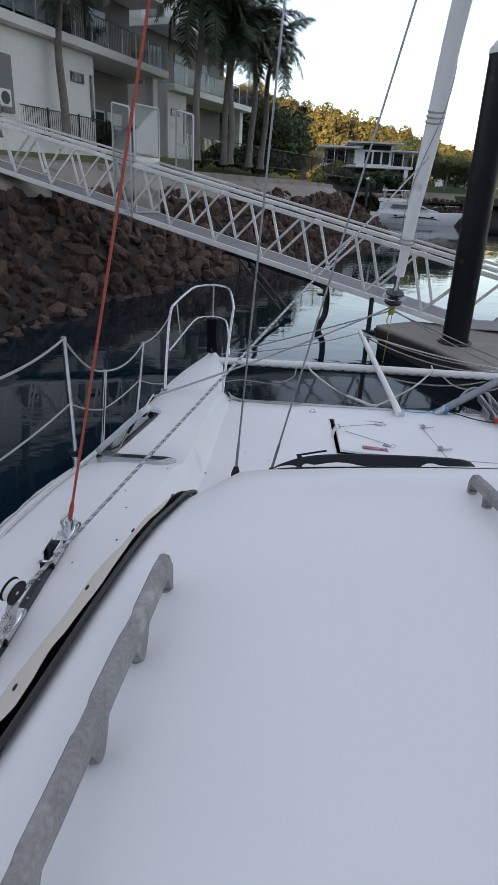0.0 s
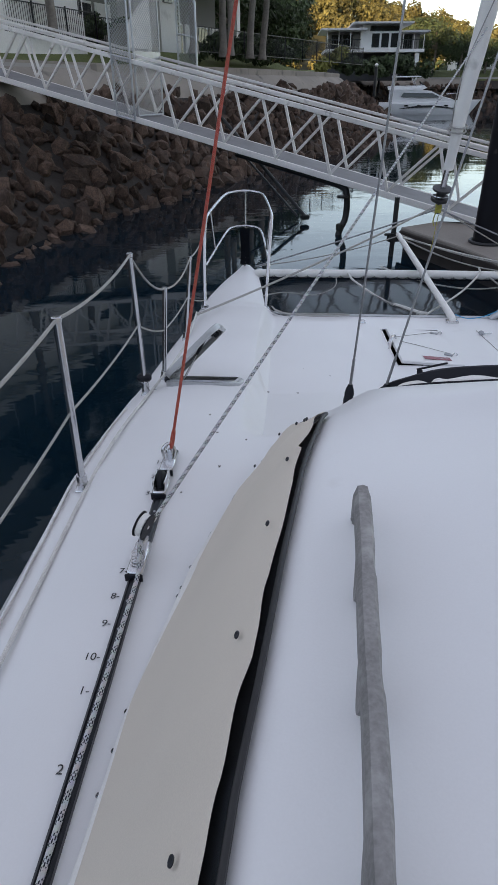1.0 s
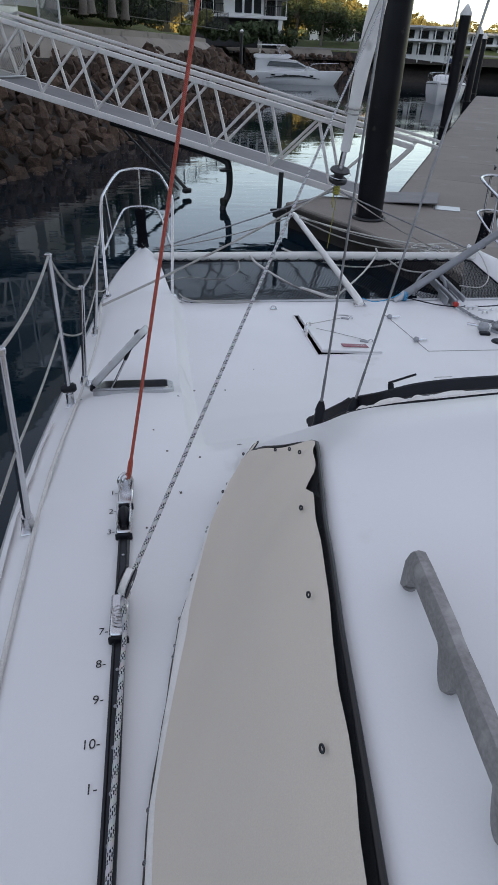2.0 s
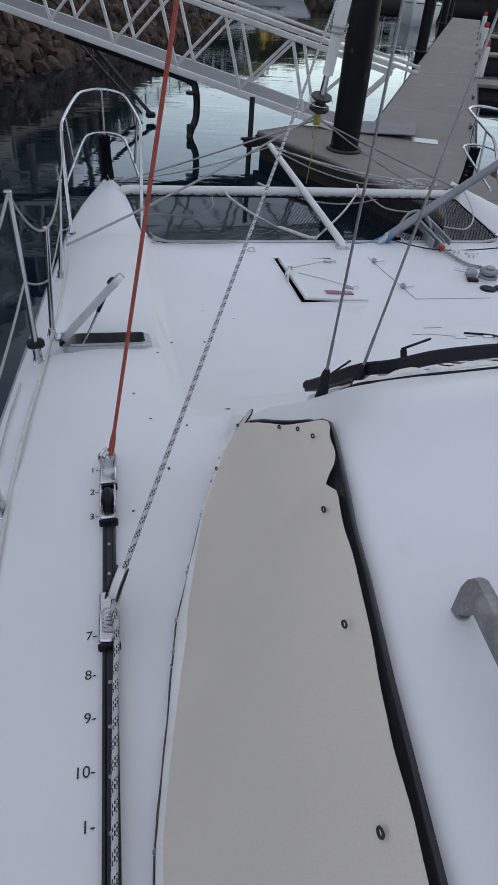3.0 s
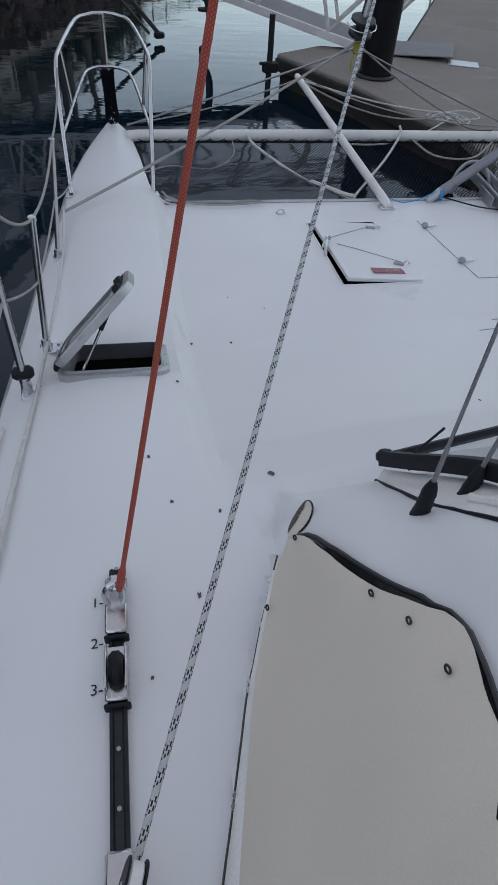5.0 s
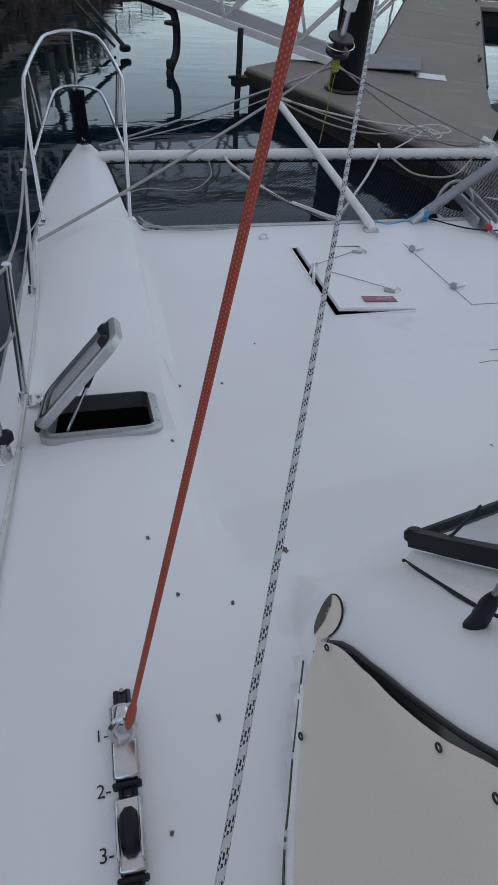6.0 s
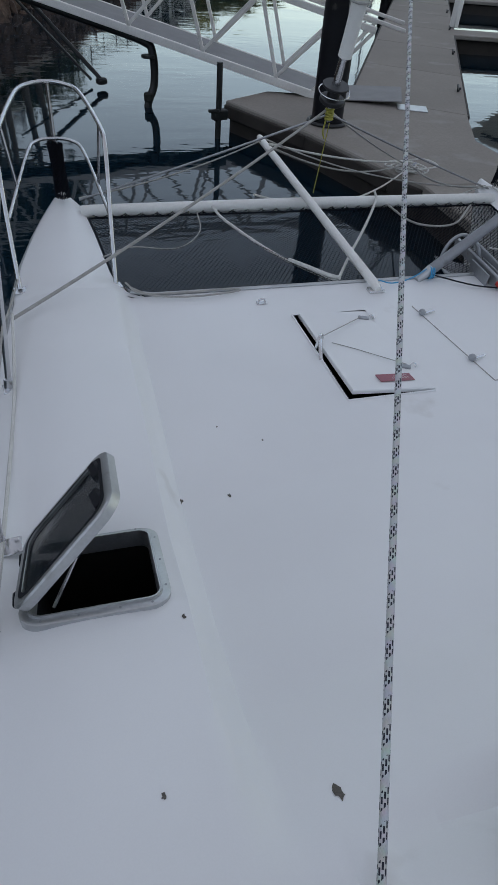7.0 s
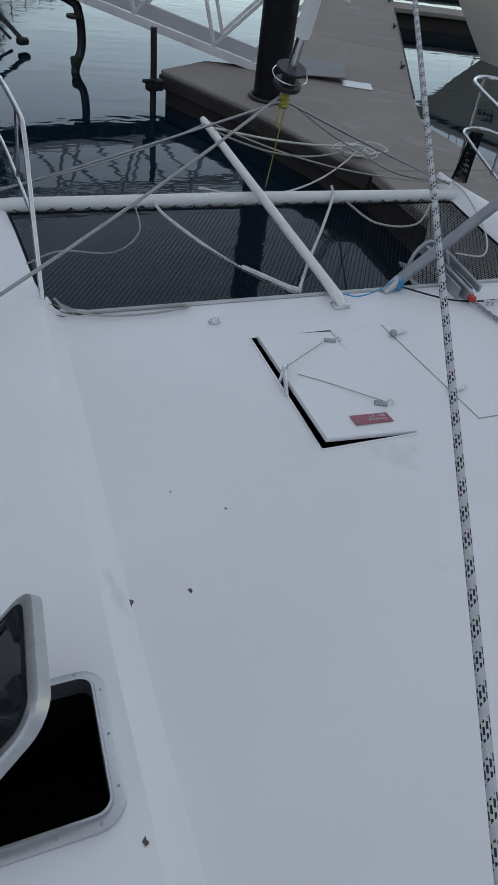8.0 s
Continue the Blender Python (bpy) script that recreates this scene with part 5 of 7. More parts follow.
for i in range(26):
    t = i / 26 * 6.283
    c = q + Vector((0.062 * math.cos(t), 0.062 * math.sin(t), 0.05))
    d, o = Vector((-math.sin(t), math.cos(t), 0)), (Vector((0, 0, 1)) if i % 2 else Vector((math.cos(t), math.sin(t), 0)))
    ch.tube([c + d * 0.016 * math.cos(k) + o * 0.009 * math.sin(k) for k in np.linspace(0, 6.283, 8, endpoint=False)], 0.004, 5, closed=True)
single("anchor_chain", ch, ANCHOR, "galvanised anchor chain led over the deck", "chain")
for x in (2.02, 2.13):
    sw = thing("foot_switch", on_deck(x, 5.02), "round black deck foot switch beside the windlass", "switch", "foot switches")
    part("cap", MB().disc(on_deck(x, 5.02, 0.006), 0.048, 0.012, bev=0.4), RUBBER, sw)
    part("flange", MB().disc(on_deck(x, 5.02, 0.003), 0.06, 0.006), RUBBER, sw)
single("switch_box", MB().box(on_deck(1.98, 5.18, 0.012), (0.08, 0.045, 0.022), -10, 0.006), RUBBER, "small black control box on the foredeck", "switch")
for x, y in ((2.16, 5.80), (2.24, 5.70)):
    cl = thing("cleat", on_deck(x, y), "stainless horn cleat on the foredeck", "cleat", "foredeck cleats")
    part("horn", MB().tube(smooth_path([on_deck(x - 0.06, y, 0.034), on_deck(x - 0.03, y, 0.028), on_deck(x + 0.03, y, 0.028), on_deck(x + 0.06, y, 0.034)], 4), 0.008, 8), STEEL, cl)
    for dx in (-0.02, 0.02):
        part("leg", MB().tube([on_deck(x + dx, y, 0), on_deck(x + dx, y, 0.028)], 0.008, 8), STEEL, cl)
an = thing("anchor", (2.0, 6.25, 1.27), "galvanised roll-bar anchor stowed over the trampoline", "anchor")
hoop = [Vector((1.79, 6.16, 1.25))] + [Vector((1.945 - 0.155 * math.cos(t), 6.17 + 0.06 * math.sin(t), 1.25 + 0.20 * math.sin(t))) for t in np.linspace(0.25, 2.9, 12)] + [Vector((2.10, 6.16, 1.25))]
part("roll_bar", MB().tube(hoop, 0.013, 10), ANCHOR, an)
part("shank", MB().bar((2.06, 6.45, 1.30), (2.04, 5.84, 1.285), 0.025, 0.075, 0.006), ANCHOR, an)
part("shank", MB().bar((2.10, 6.35, 1.36), (2.14, 5.90, 1.30), 0.02, 0.05, 0.006), ANCHOR, an)
fl = MB()
fl.v += [(1.80, 6.10, 1.25), (2.10, 6.10, 1.25), (1.95, 6.50, 1.18), (1.95, 6.12, 1.21), (1.80, 6.10, 1.24), (2.10, 6.10, 1.24), (1.95, 6.50, 1.17), (1.95, 6.12, 1.20)]
fl.f += [(0, 3, 2), (3, 1, 2), (4, 6, 7), (7, 6, 5), (0, 4, 7, 3), (3, 7, 5, 1), (0, 2, 6, 4), (1, 5, 6, 2)]
part("fluke", fl, ANCHOR, an, smooth=False)
part("swivel", MB().box((2.035, 5.83, 1.29), (0.04, 0.05, 0.035), 0, 0.008), REDP, an, "red anchor swivel")
part("roller_cheek", MB().box((2.0, 6.02, 1.28), (0.012, 0.24, 0.08), -4, 0.004), ANCHOR, an)
part("roller_cheek", MB().box((2.09, 6.02, 1.28), (0.012, 0.24, 0.08), -4, 0.004), ANCHOR, an)

# spare aluminium pole lashed from foredeck to the starboard pulpit
gp = thing("spinnaker_pole", (1.66, 6.05, 1.27), "dull aluminium pole lashed across to the starboard pulpit", "pole")
A_, B_ = Vector((1.64, 6.06, 1.285)), Vector((3.62, 6.62, 2.33))
part("tube", MB().tube([A_, lerp(A_, B_, 0.02), lerp(A_, B_, 0.98), B_], [0.028, 0.035, 0.035, 0.03], 16), POLE, gp)
part("end_fitting", MB().tube([A_ - (B_ - A_).normalized() * 0.09, A_ + (B_ - A_).normalized() * 0.03], [0.022, 0.036], 12), ALU, gp)
for t in (0.35, 0.62):
    part("rivet", MB().disc(lerp(A_, B_, t) + Vector((0, -0.035, 0.005)), 0.006, 0.006, (0, -1, 0), 8), STEEL, gp)
lsh = MB()
for i in range(3):
    lsh.tube([A_ + Vector((0.01 + 0.012 * i + 0.04 * math.cos(t) * 0.1, 0.04 * math.cos(t), 0.04 * math.sin(t))) for t in np.linspace(0, 6.283, 12, endpoint=False)], 0.004, 6, closed=True)
lsh.tube(smooth_path([A_ + Vector((0, 0, 0.03)), (1.50, 6.02, 1.27), (1.36, 5.99, 1.262), (1.25, 5.97, 1.30)], 5), 0.004, 6)
single("pole_lashing", lsh, LINE_B, "blue cord lashing the pole heel", "rope")
bl = MB()
bl.tube(smooth_path([(1.66, 6.03, 1.28), (1.95, 5.86, 1.265), (2.3, 5.83, 1.268), (2.7, 5.88, 1.28), (3.2, 6.0, 1.31)], 6), 0.005, 6)
single("control_line", bl, RUBBER, "thin black line lying across the foredeck", "rope")

# front window frame, loose cover, wires with rubber boots
fw = thing("front_window", (0.5, 2.98, 1.98), "black-framed front cabin window with latches", "window")
P0, PR = Vector((0.089, 3.004, 1.893)), Vector((0.90, 3.236, 1.802))
NEAR = smooth_path([P0, (0.118, 2.91, 1.975), (0.160, 2.77, 2.10), (0.205, 2.655, 2.182), (0.29, 2.62, 2.226), (0.45, 2.61, 2.245), (0.70, 2.61, 2.25), (0.78, 2.645, 2.222), (0.82, 2.74, 2.14)], 7)
FAR = [lerp(P0, PR, i / (len(NEAR) - 1)) for i in range(len(NEAR))]
def frame_bar(path, w, h):
    """A flat frame section swept along a path, lying across the pane."""
    m = MB()
    n = len(path)
    def at(i, k):
        d = (path[min(i + 1, n - 1)] - path[max(i - 1, 0)]).normalized()
        side = d.cross(Vector((0, 0.6, 0.8))).normalized()
        up = side.cross(d).normalized()
        return path[i] + side * w * (-1, -1, -0.75, 0.75, 1, 1)[k] + up * h * (-1, 0.7, 1, 1, 0.7, -1)[k]
    m.sheet(at, list(range(n)), list(range(6)), flip=True)
    m.sheet(lambda i, k: at(i, 0 if k == 0 else 5), list(range(n)), [0, 1])
    return m
part("lower_frame", frame_bar(FAR, 0.010, 0.012), RUBBER, fw)
part("upper_frame", frame_bar(NEAR, 0.020, 0.018), RUBBER, fw)
part("corner", MB().disc(P0 + Vector((0.002, 0.004, 0.002)), 0.024, 0.034, (0, 0.5, 0.8), 14, 0.3), RUBBER, fw)
gm = MB()
gm.sheet(lambda i, v: lerp(FAR[i], NEAR[i], v) - Vector((0, 0, 0.006)), list(range(1, len(NEAR))), [0.03, 0.97], flip=False)
part("pane", gm, BALU, fw, "grey reflective pane", smooth=False)
for c, lv in ((Vector((0.128, 2.935, 1.955)), (0.085, 0.055, 0.03)), (Vector((0.235, 2.69, 2.195)), (0.09, 0.04, 0.012))):
    lt = part("latch", MB().disc(c, 0.009, 0.036, (0, 0.6, 0.8)), RUBBER, fw, "black window latch")
    part("latch_base", MB().box(c - Vector((0, 0, 0.018)), (0.045, 0.022, 0.010), 20, 0.003), RUBBER, lt)
    part("lever", MB().tube([c + Vector((-0.01, 0, 0.018)), c + Vector(lv) + Vector((0, 0, 0.012))], 0.0036, 8), RUBBER, lt)
wrg = MB()
for k in range(3):
    wrg.tube(smooth_path([Vector((0.26, 2.72 + 0.02 * k, 2.165 - 0.02 * k)), Vector((0.36, 2.75 + 0.03 * k, 2.14 - 0.02 * k)), Vector((0.47, 2.72 + 0.05 * k, 2.15 - 0.04 * k)), Vector((0.62, 2.76 + 0.04 * k, 2.12 - 0.03 * k))], 6), 0.0022, 5)
part("cord", wrg, RUBBER, fw, "thin black cords hanging inside the pane")
fc = thing("loose_window_cover", (0.4, 2.85, 2.02), "crumpled white canvas cover tucked behind the window", "cover")
cmm = MB()
LIP = smooth_path([(x, y, deck_z(x, y) + 0.001) for x, y in ((0.078, 2.995), (0.066, 2.86), (0.060, 2.72), (0.075, 2.60), (0.11, 2.535), (0.20, 2.50), (0.32, 2.487), (0.60, 2.48), (1.02, 2.48))], 8)
def along(path, u):
    k = min(max(u, 0.0), 1.0) * (len(path) - 1.001)
    return path[int(k)].lerp(path[int(k) + 1], k - int(k))
def crum(u, v):
    p = lerp(along(NEAR, u) + Vector((0, -0.01, -0.03)), along(LIP, u), v)
    sw_ = min(1, 4 * u)
    p.z = max(p.z, deck_z(p.x, p.y) + 0.006) + 0.014 * sw_ * noise.noise((u * 9, v * 3, 0)) * math.sin(math.pi * v)
    p.y += 0.010 * noise.noise((u * 11, v * 4, 9)) * sw_ * math.sin(math.pi * v)
    return p
cmm.sheet(crum, list(np.linspace(0, 1, 70)), list(np.linspace(0, 1, 14)))
part("cloth", cmm, SAIL, fc)
rollp = [crum(u, 0.62 + 0.22 * noise.noise((u * 7, 5, 1))) + Vector((0, 0, 0.008 + 0.010 * noise.noise((u * 13, 1, 1)))) for u in np.linspace(0.30, 1.0, 50)]
part("rolled_edge", MB().tube(rollp, [0.010 + 0.006 * noise.noise((i * 0.35, 3, 3)) for i in range(50)], 8), SAIL, fc)
tpp = MB()
tpp.tube([p for p in LIP], 0.0045, 8)
part("hem_track", tpp, RUBBER, fc, "dark track along the roof lip")

for base, d, nm in (((0.018, 2.690), (0.055, 0.056, 1.0), 0), ((0.125, 2.722), (0.229, 0.133, 1.0), 1)):
    wr = thing("shroud", on_deck(*base), "wire shroud with a black rubber boot on the roof", "shroud", "roof shrouds")
    b0, dv = on_deck(*base), Vector(d)
    top = b0 + dv * 13
    part("boot", MB().tube([b0 + dv * k for k in (-0.01, 0.004, 0.02, 0.03, 0.045, 0.055, 0.07, 0.085)], [0.020, 0.018, 0.0155, 0.0165, 0.0145, 0.0155, 0.0125, 0.007], 14), RUBBER, wr, "wrinkled black rubber boot")
    part("swage", MB().tube([b0 + dv * 0.08, b0 + dv * 0.17], 0.0046, 8), WIRE, wr)
    part("wire", MB().tube([b0 + dv * 0.08, top], 0.0036, 6), WIRE, wr)

# headstay with furled sail and drum
hs_ = thing("furled_headsail", (1.25, 7.2, 2.0), "white headsail furled on its stay above a drum", "sail")
S0, SD = Vector((1.265, 7.20, 2.0)), Vector((0.041, -0.285, 1.0))
part("drum_lower", MB().disc(S0 + SD * 0.03, 0.088, 0.03, SD, 24), BLACKM, hs_, "black furling drum flange")
part("drum_core", MB().disc(S0 + SD * 0.075, 0.045, 0.09, SD, 20), BLACKM, hs_)
part("drum_upper", MB().disc(S0 + SD * 0.12, 0.092, 0.018, SD, 24), BLACKM, hs_, "black furling drum flange")
part("guard", MB().tube([S0 + SD * 0.085 + Vector((0.108 * math.cos(t), 0.108 * math.sin(t), 0.03 * math.sin(t))) for t in np.linspace(0, 6.283, 24, endpoint=False)], 0.004, 6, closed=True), STEEL, hs_)
part("foil", MB().tube([S0 + SD * 0.1, S0 + SD * 0.42], [0.03, 0.022], 12), STEEL, hs_)
sv = MB()
zs_ = np.linspace(0.30, 12.5, 120)
sv.tube([S0 + SD * k + Vector((0.006 * math.sin(k * 5), 0.006 * math.cos(k * 4), 0)) for k in fl_(zs_)], [min(0.075, 0.045 + 0.03 * min(1, (k - 0.3) / 1.2)) + 0.006 * noise.noise((k * 3, 0, 0)) for k in fl_(zs_)], 18)
sail = part("furled_sail", sv, SAIL, hs_, "white sailcloth rolled round the stay")
for k in (0.62, 0.66, 1.62, 1.66, 1.70):
    part("tie", MB().tube([S0 + SD * (k + 0.02 * math.sin(t)) + Vector((0.074 * math.cos(t), 0.074 * math.sin(t), 0)) for t in np.linspace(0, 6.283, 18, endpoint=False)], 0.007, 6, closed=True), LINE_G, sail)
sp_ = MB()
sp_.tube([S0 + SD * k + Vector((0.078 * math.cos(k * 3.2), 0.078 * math.sin(k * 3.2), 0)) for k in fl_(np.linspace(0.5, 12, 240))], 0.005, 5)
part("wrap_line", sp_, LINE_G, sail)
part("clevis", MB().box(S0 - Vector((0, 0, 0.05)), (0.05, 0.04, 0.12), 20, 0.01), STEEL, hs_)
cords = MB()
for i in range(5):
    cords.tube([S0 + Vector((0.025 * math.cos(t), 0.025 * math.sin(t), -0.03 - 0.015 * i)) for t in np.linspace(0, 6.283, 12, endpoint=False)], 0.009, 6, closed=True)
cords.tube([S0 + Vector((0.01, 0.0, -0.12)), (1.262, 7.30, 1.36)], 0.0035, 6)
cords.tube(smooth_path([S0 + Vector((-0.02, 0, -0.1)), S0 + Vector((-0.035, -0.01, -0.17)), S0 + Vector((-0.02, -0.01, -0.22))], 4), 0.006, 6)
single("tack_lashing", cords, LINE_Y, "bright yellow cord lashing from drum to beam", "rope")

# running and mooring lines
def rope(pts, r, material, label, n=6, group="", nm="rope", uv=False):
    return single(nm, MB().tube(pts, r, n), material, label, "rope", group, uv=uv)
R0 = Vector((-0.5724, 2.7038, 1.905))
RD = Vector((0.188, 0.055, 1.0))
rope([R0 + RD * k for k in (0, 0.02, 0.06, 0.5, 2, 5, 12)], 0.0050, ROPE_RED, "red braided halyard shackled to the track car", 12, uv=True)
rope([R0 + RD * k for k in (-0.012, 0.005, 0.03, 0.05, 0.06)], [0.0055, 0.0085, 0.0085, 0.0075, 0.0055], ROPE_RED, "red rope splice at the shackle", 10, uv=True)
CLEW = Vector((1.33, 6.74, 3.35))
B0 = Vector((-0.570, 2.19, 1.914))
rope([B0 + (CLEW - B0) * (i / 40) for i in range(41)], 0.0062, ROPE_BW, "black-flecked white sheet led from sail to block", 12, uv=True)
rope(smooth_path([B0, (-0.5715, 2.17, 1.905), (-0.568, 2.145, 1.885), (-0.569, 2.11, track_z(2.1) + 0.043), (-0.574, 2.0, track_z(2) + 0.029), (-0.579, 1.7, track_z(1.7) + 0.028), (-0.583, 1.3, track_z(1.3) + 0.028), (-0.585, 0.6, track_z(.6) + 0.028)], 8), 0.0062, ROPE_BW, "black-flecked white sheet lying along the track", 12, uv=True)
rope(sagging((-0.905, 5.72, 1.35), S0 + Vector((-0.03, 0, -0.04)), 0.03), 0.009, LINE_G, "grey line from gunwale to the furler")
rope(sagging((-0.50, 7.42, 1.31), S0 + Vector((-0.02, 0, -0.07)), 0.01), 0.008, WIRE, "wire bridle from port bow to the stay", group="bridle wires")
rope(sagging((2.90, 7.42, 1.31), S0 + Vector((0.02, 0, -0.07)), 0.01), 0.008, WIRE, "wire bridle from starboard bow to the stay", group="bridle wires")
rope(sagging((-0.50, 7.48, 1.30), (1.15, 8.33, 1.46), 0.05), 0.006, LINE_G, "slack grey line from bow to sprit", group="sprit guys")
rope(sagging((2.90, 7.48, 1.30), (1.15, 8.33, 1.46), 0.10), 0.006, LINE_G, "slack grey line from bow to sprit", group="sprit guys")
rope(smooth_path([(0.46, 7.27, 1.29), (0.52, 7.1, 1.25), (0.75, 6.6, 1.215), (0.98, 6.2, 1.225), (1.035, 6.11, 1.245)], 8), 0.011, LINE_W, "thick white rope lying over the net")
rope(smooth_path([(0.82, 6.46, 1.225), (0.90, 6.33, 1.235), (1.0, 6.17, 1.245), (1.045, 6.10, 1.262)], 6), 0.016, LINE_W, "white rope splice on the net")
rope(smooth_path([(1.035, 6.11, 1.25), (1.06, 6.14, 1.25), (1.28, 6.5, 1.225), (1.55, 6.9, 1.235), (1.78, 7.25, 1.30), (1.79, 7.32, 1.352)], 8), 0.010, LINE_W, "thick white rope lying over the net")
rope(smooth_path([(-0.30, 6.15, 1.29), (-0.22, 6.05, 1.268), (0.05, 6.04, 1.262), (0.3, 6.05, 1.262), (0.36, 6.02, 1.262), (0.1, 5.985, 1.262), (-0.15, 6.02, 1.265), (-0.28, 6.12, 1.275)], 8), 0.006, LINE_G, "loose grey cord along the net edge")
rope(smooth_path([(-0.40, 6.6, 1.245), (-0.2, 6.75, 1.235), (0.1, 6.72, 1.225), (0.3, 6.95, 1.235), (0.34, 7.25, 1.26)], 8), 0.005, LINE_G, "thin grey cord lying on the net")
rope(smooth_path([(1.9, 7.27, 1.26), (2.0, 6.95, 1.235), (2.3, 6.9, 1.235), (2.62, 7.2, 1.26)], 8), 0.008, LINE_G, "grey cord looped over the net", group="net cords")
rope(smooth_path([(2.35, 6.45, 1.24), (2.55, 6.4, 1.245), (2.78, 6.75, 1.27), (2.86, 7.3, 1.36), (2.75, 7.6, 1.2)], 8), 0.006, LINE_W, "white cord looped over the starboard net", group="net cords")
rope(sagging((1.14, 8.15, 1.47), (3.95, 10.75, 0.47), 0.05), 0.011, LINE_W, "pale mooring line from sprit to pontoon", group="mooring lines")
rope(sagging((1.14, 8.15, 1.45), (3.9, 10.72, 0.45), 0.15), 0.010, LINE_G, "grey mooring line from sprit to pontoon", group="mooring lines")
rope(sagging((2.92, 7.5, 1.30), (3.98, 10.72, 0.45), 0.10), 0.011, LINE_G, "grey mooring line from starboard bow to pontoon", group="mooring lines")
rope(sagging((0.8, 7.35, 1.34), (3.95, 10.65, 0.45), 0.25), 0.010, LINE_W, "pale mooring line from beam to pontoon", group="mooring lines")
rope(sagging(S0 + Vector((0.03, 0, -0.06)), (4.1, 10.5, 0.42), 0.05), 0.007, LINE_G, "grey line from furler to the pontoon", group="mooring lines")
dc = thing("dock_cleat", (3.98, 10.7, ZD), "pontoon cleat wrapped in pale mooring rope", "cleat")
part("horn", MB().tube([(3.86, 10.62, ZD + 0.09), (3.93, 10.67, ZD + 0.075), (4.03, 10.73, ZD + 0.075), (4.10, 10.78, ZD + 0.09)], 0.02, 10), ANCHOR, dc)
for k in (-0.03, 0.03):
    part("leg", MB().tube([(3.98 + k, 10.7 + k * 0.6, ZD), (3.98 + k, 10.7 + k * 0.6, ZD + 0.08)], 0.02, 10), ANCHOR, dc)
coil = MB()
rnd = random.Random(3)
for i in range(6):
    r_, cx_, cy_ = 0.10 + 0.02 * i, 3.98 + rnd.uniform(-.12, .12), 10.7 + rnd.uniform(-.1, .1)
    coil.tube([(cx_ + r_ * 1.4 * math.cos(t), cy_ + r_ * math.sin(t), ZD + 0.03 + 0.015 * i + 0.01 * math.sin(3 * t + i)) for t in np.linspace(0, 6.283, 20, endpoint=False)], 0.011, 6, closed=True)
single("rope_coil", coil, LINE_W, "tangled pale mooring rope on the pontoon", "rope")
BL = on_deck(1.61, 4.03)
bb = thing("halyard_block", BL, "stainless block and blue halyard on the foredeck", "block")
part("block", MB().disc(BL + Vector((0, 0, 0.055)), 0.017, 0.018, (0.6, 0.8, 0), 16, 0.3), BLACKM, bb)
part("eye", MB().disc(BL + Vector((0, 0, 0.008)), 0.026, 0.014), ANCHOR, bb)
for k, (dx, dz) in enumerate(((0.0, 0.03), (0.022, 0.05), (0.03, 0.025))):
    part("ring", MB().tube([BL + Vector((dx + 0.014 * math.cos(q), 0.006 * k, dz + 0.016 * math.sin(q))) for q in np.linspace(0, 6.283, 14, endpoint=False)], 0.0034, 6, closed=True), STEEL, bb)
part("shackle", MB().tube([BL + Vector((0, 0, 0.02)), BL + Vector((0.01, 0, 0.07))], 0.008, 8), STEEL, bb)
rope([BL + Vector((0.012, 0, 0.07)), BL + Vector((0.45, -0.15, 9))], 0.0068, LINE_B, "blue halyard rising from the foredeck block")
rope([BL + Vector((0.040, 0, 0.07)), BL + Vector((0.60, -0.15, 9))], 0.0050, LINE_G, "grey halyard tail beside the blue halyard")
rope([BL + Vector((0.03, 0.01, 0.07)), BL + Vector((0.50, -0.13, 9))], 0.006, LINE_W, "white halyard tail beside the blue one")
rope(smooth_path([on_deck(1.45, 4.28, 0.006), on_deck(1.6, 4.22, 0.008), BL + Vector((0, 0.02, 0.03)), on_deck(1.75, 4.02, 0.008), on_deck(2.0, 3.9, 0.006), on_deck(2.4, 3.75, 0.006)], 6), 0.006, RUBBER, "black cord lying on the foredeck")

# grime marks on the deck
for x, y, r in ((-0.16, 3.146, 0.013), (-0.279, 4.322, 0.010), (-0.096, 4.317, 0.008), (-0.33, 2.98, 0.006), (-0.41, 2.72, 0.008), (-0.45, 3.02, 0.006), (0.12, 4.62, 0.005), (-0.05, 4.75, 0.006), (-0.39, 3.62, 0.007), (-0.52, 2.55, 0.004), (-0.5, 3.2, 0.006), (0.75, 3.6, 0.006)):
    gmk = MB()
    rr_ = random.Random(int(x * 1000 + y * 77))
    gmk.v.append(tuple(on_deck(x, y, 0.0022)))
    nn = 11
    for i in range(nn):
        q = r * rr_.uniform(0.45, 1.35)
        gmk.v.append(tuple(on_deck(x + q * math.cos(6.283 * i / nn) * 0.8, y + q * math.sin(6.283 * i / nn) * 1.3, 0.0014)))
    gmk.f += [(0, 1 + i, 1 + (i + 1) % nn) for i in range(nn)]
    single("grime_mark", gmk, DIRT_SHADOW, "dark grime spot on the white deck", "stain", "deck stains", smooth=False)

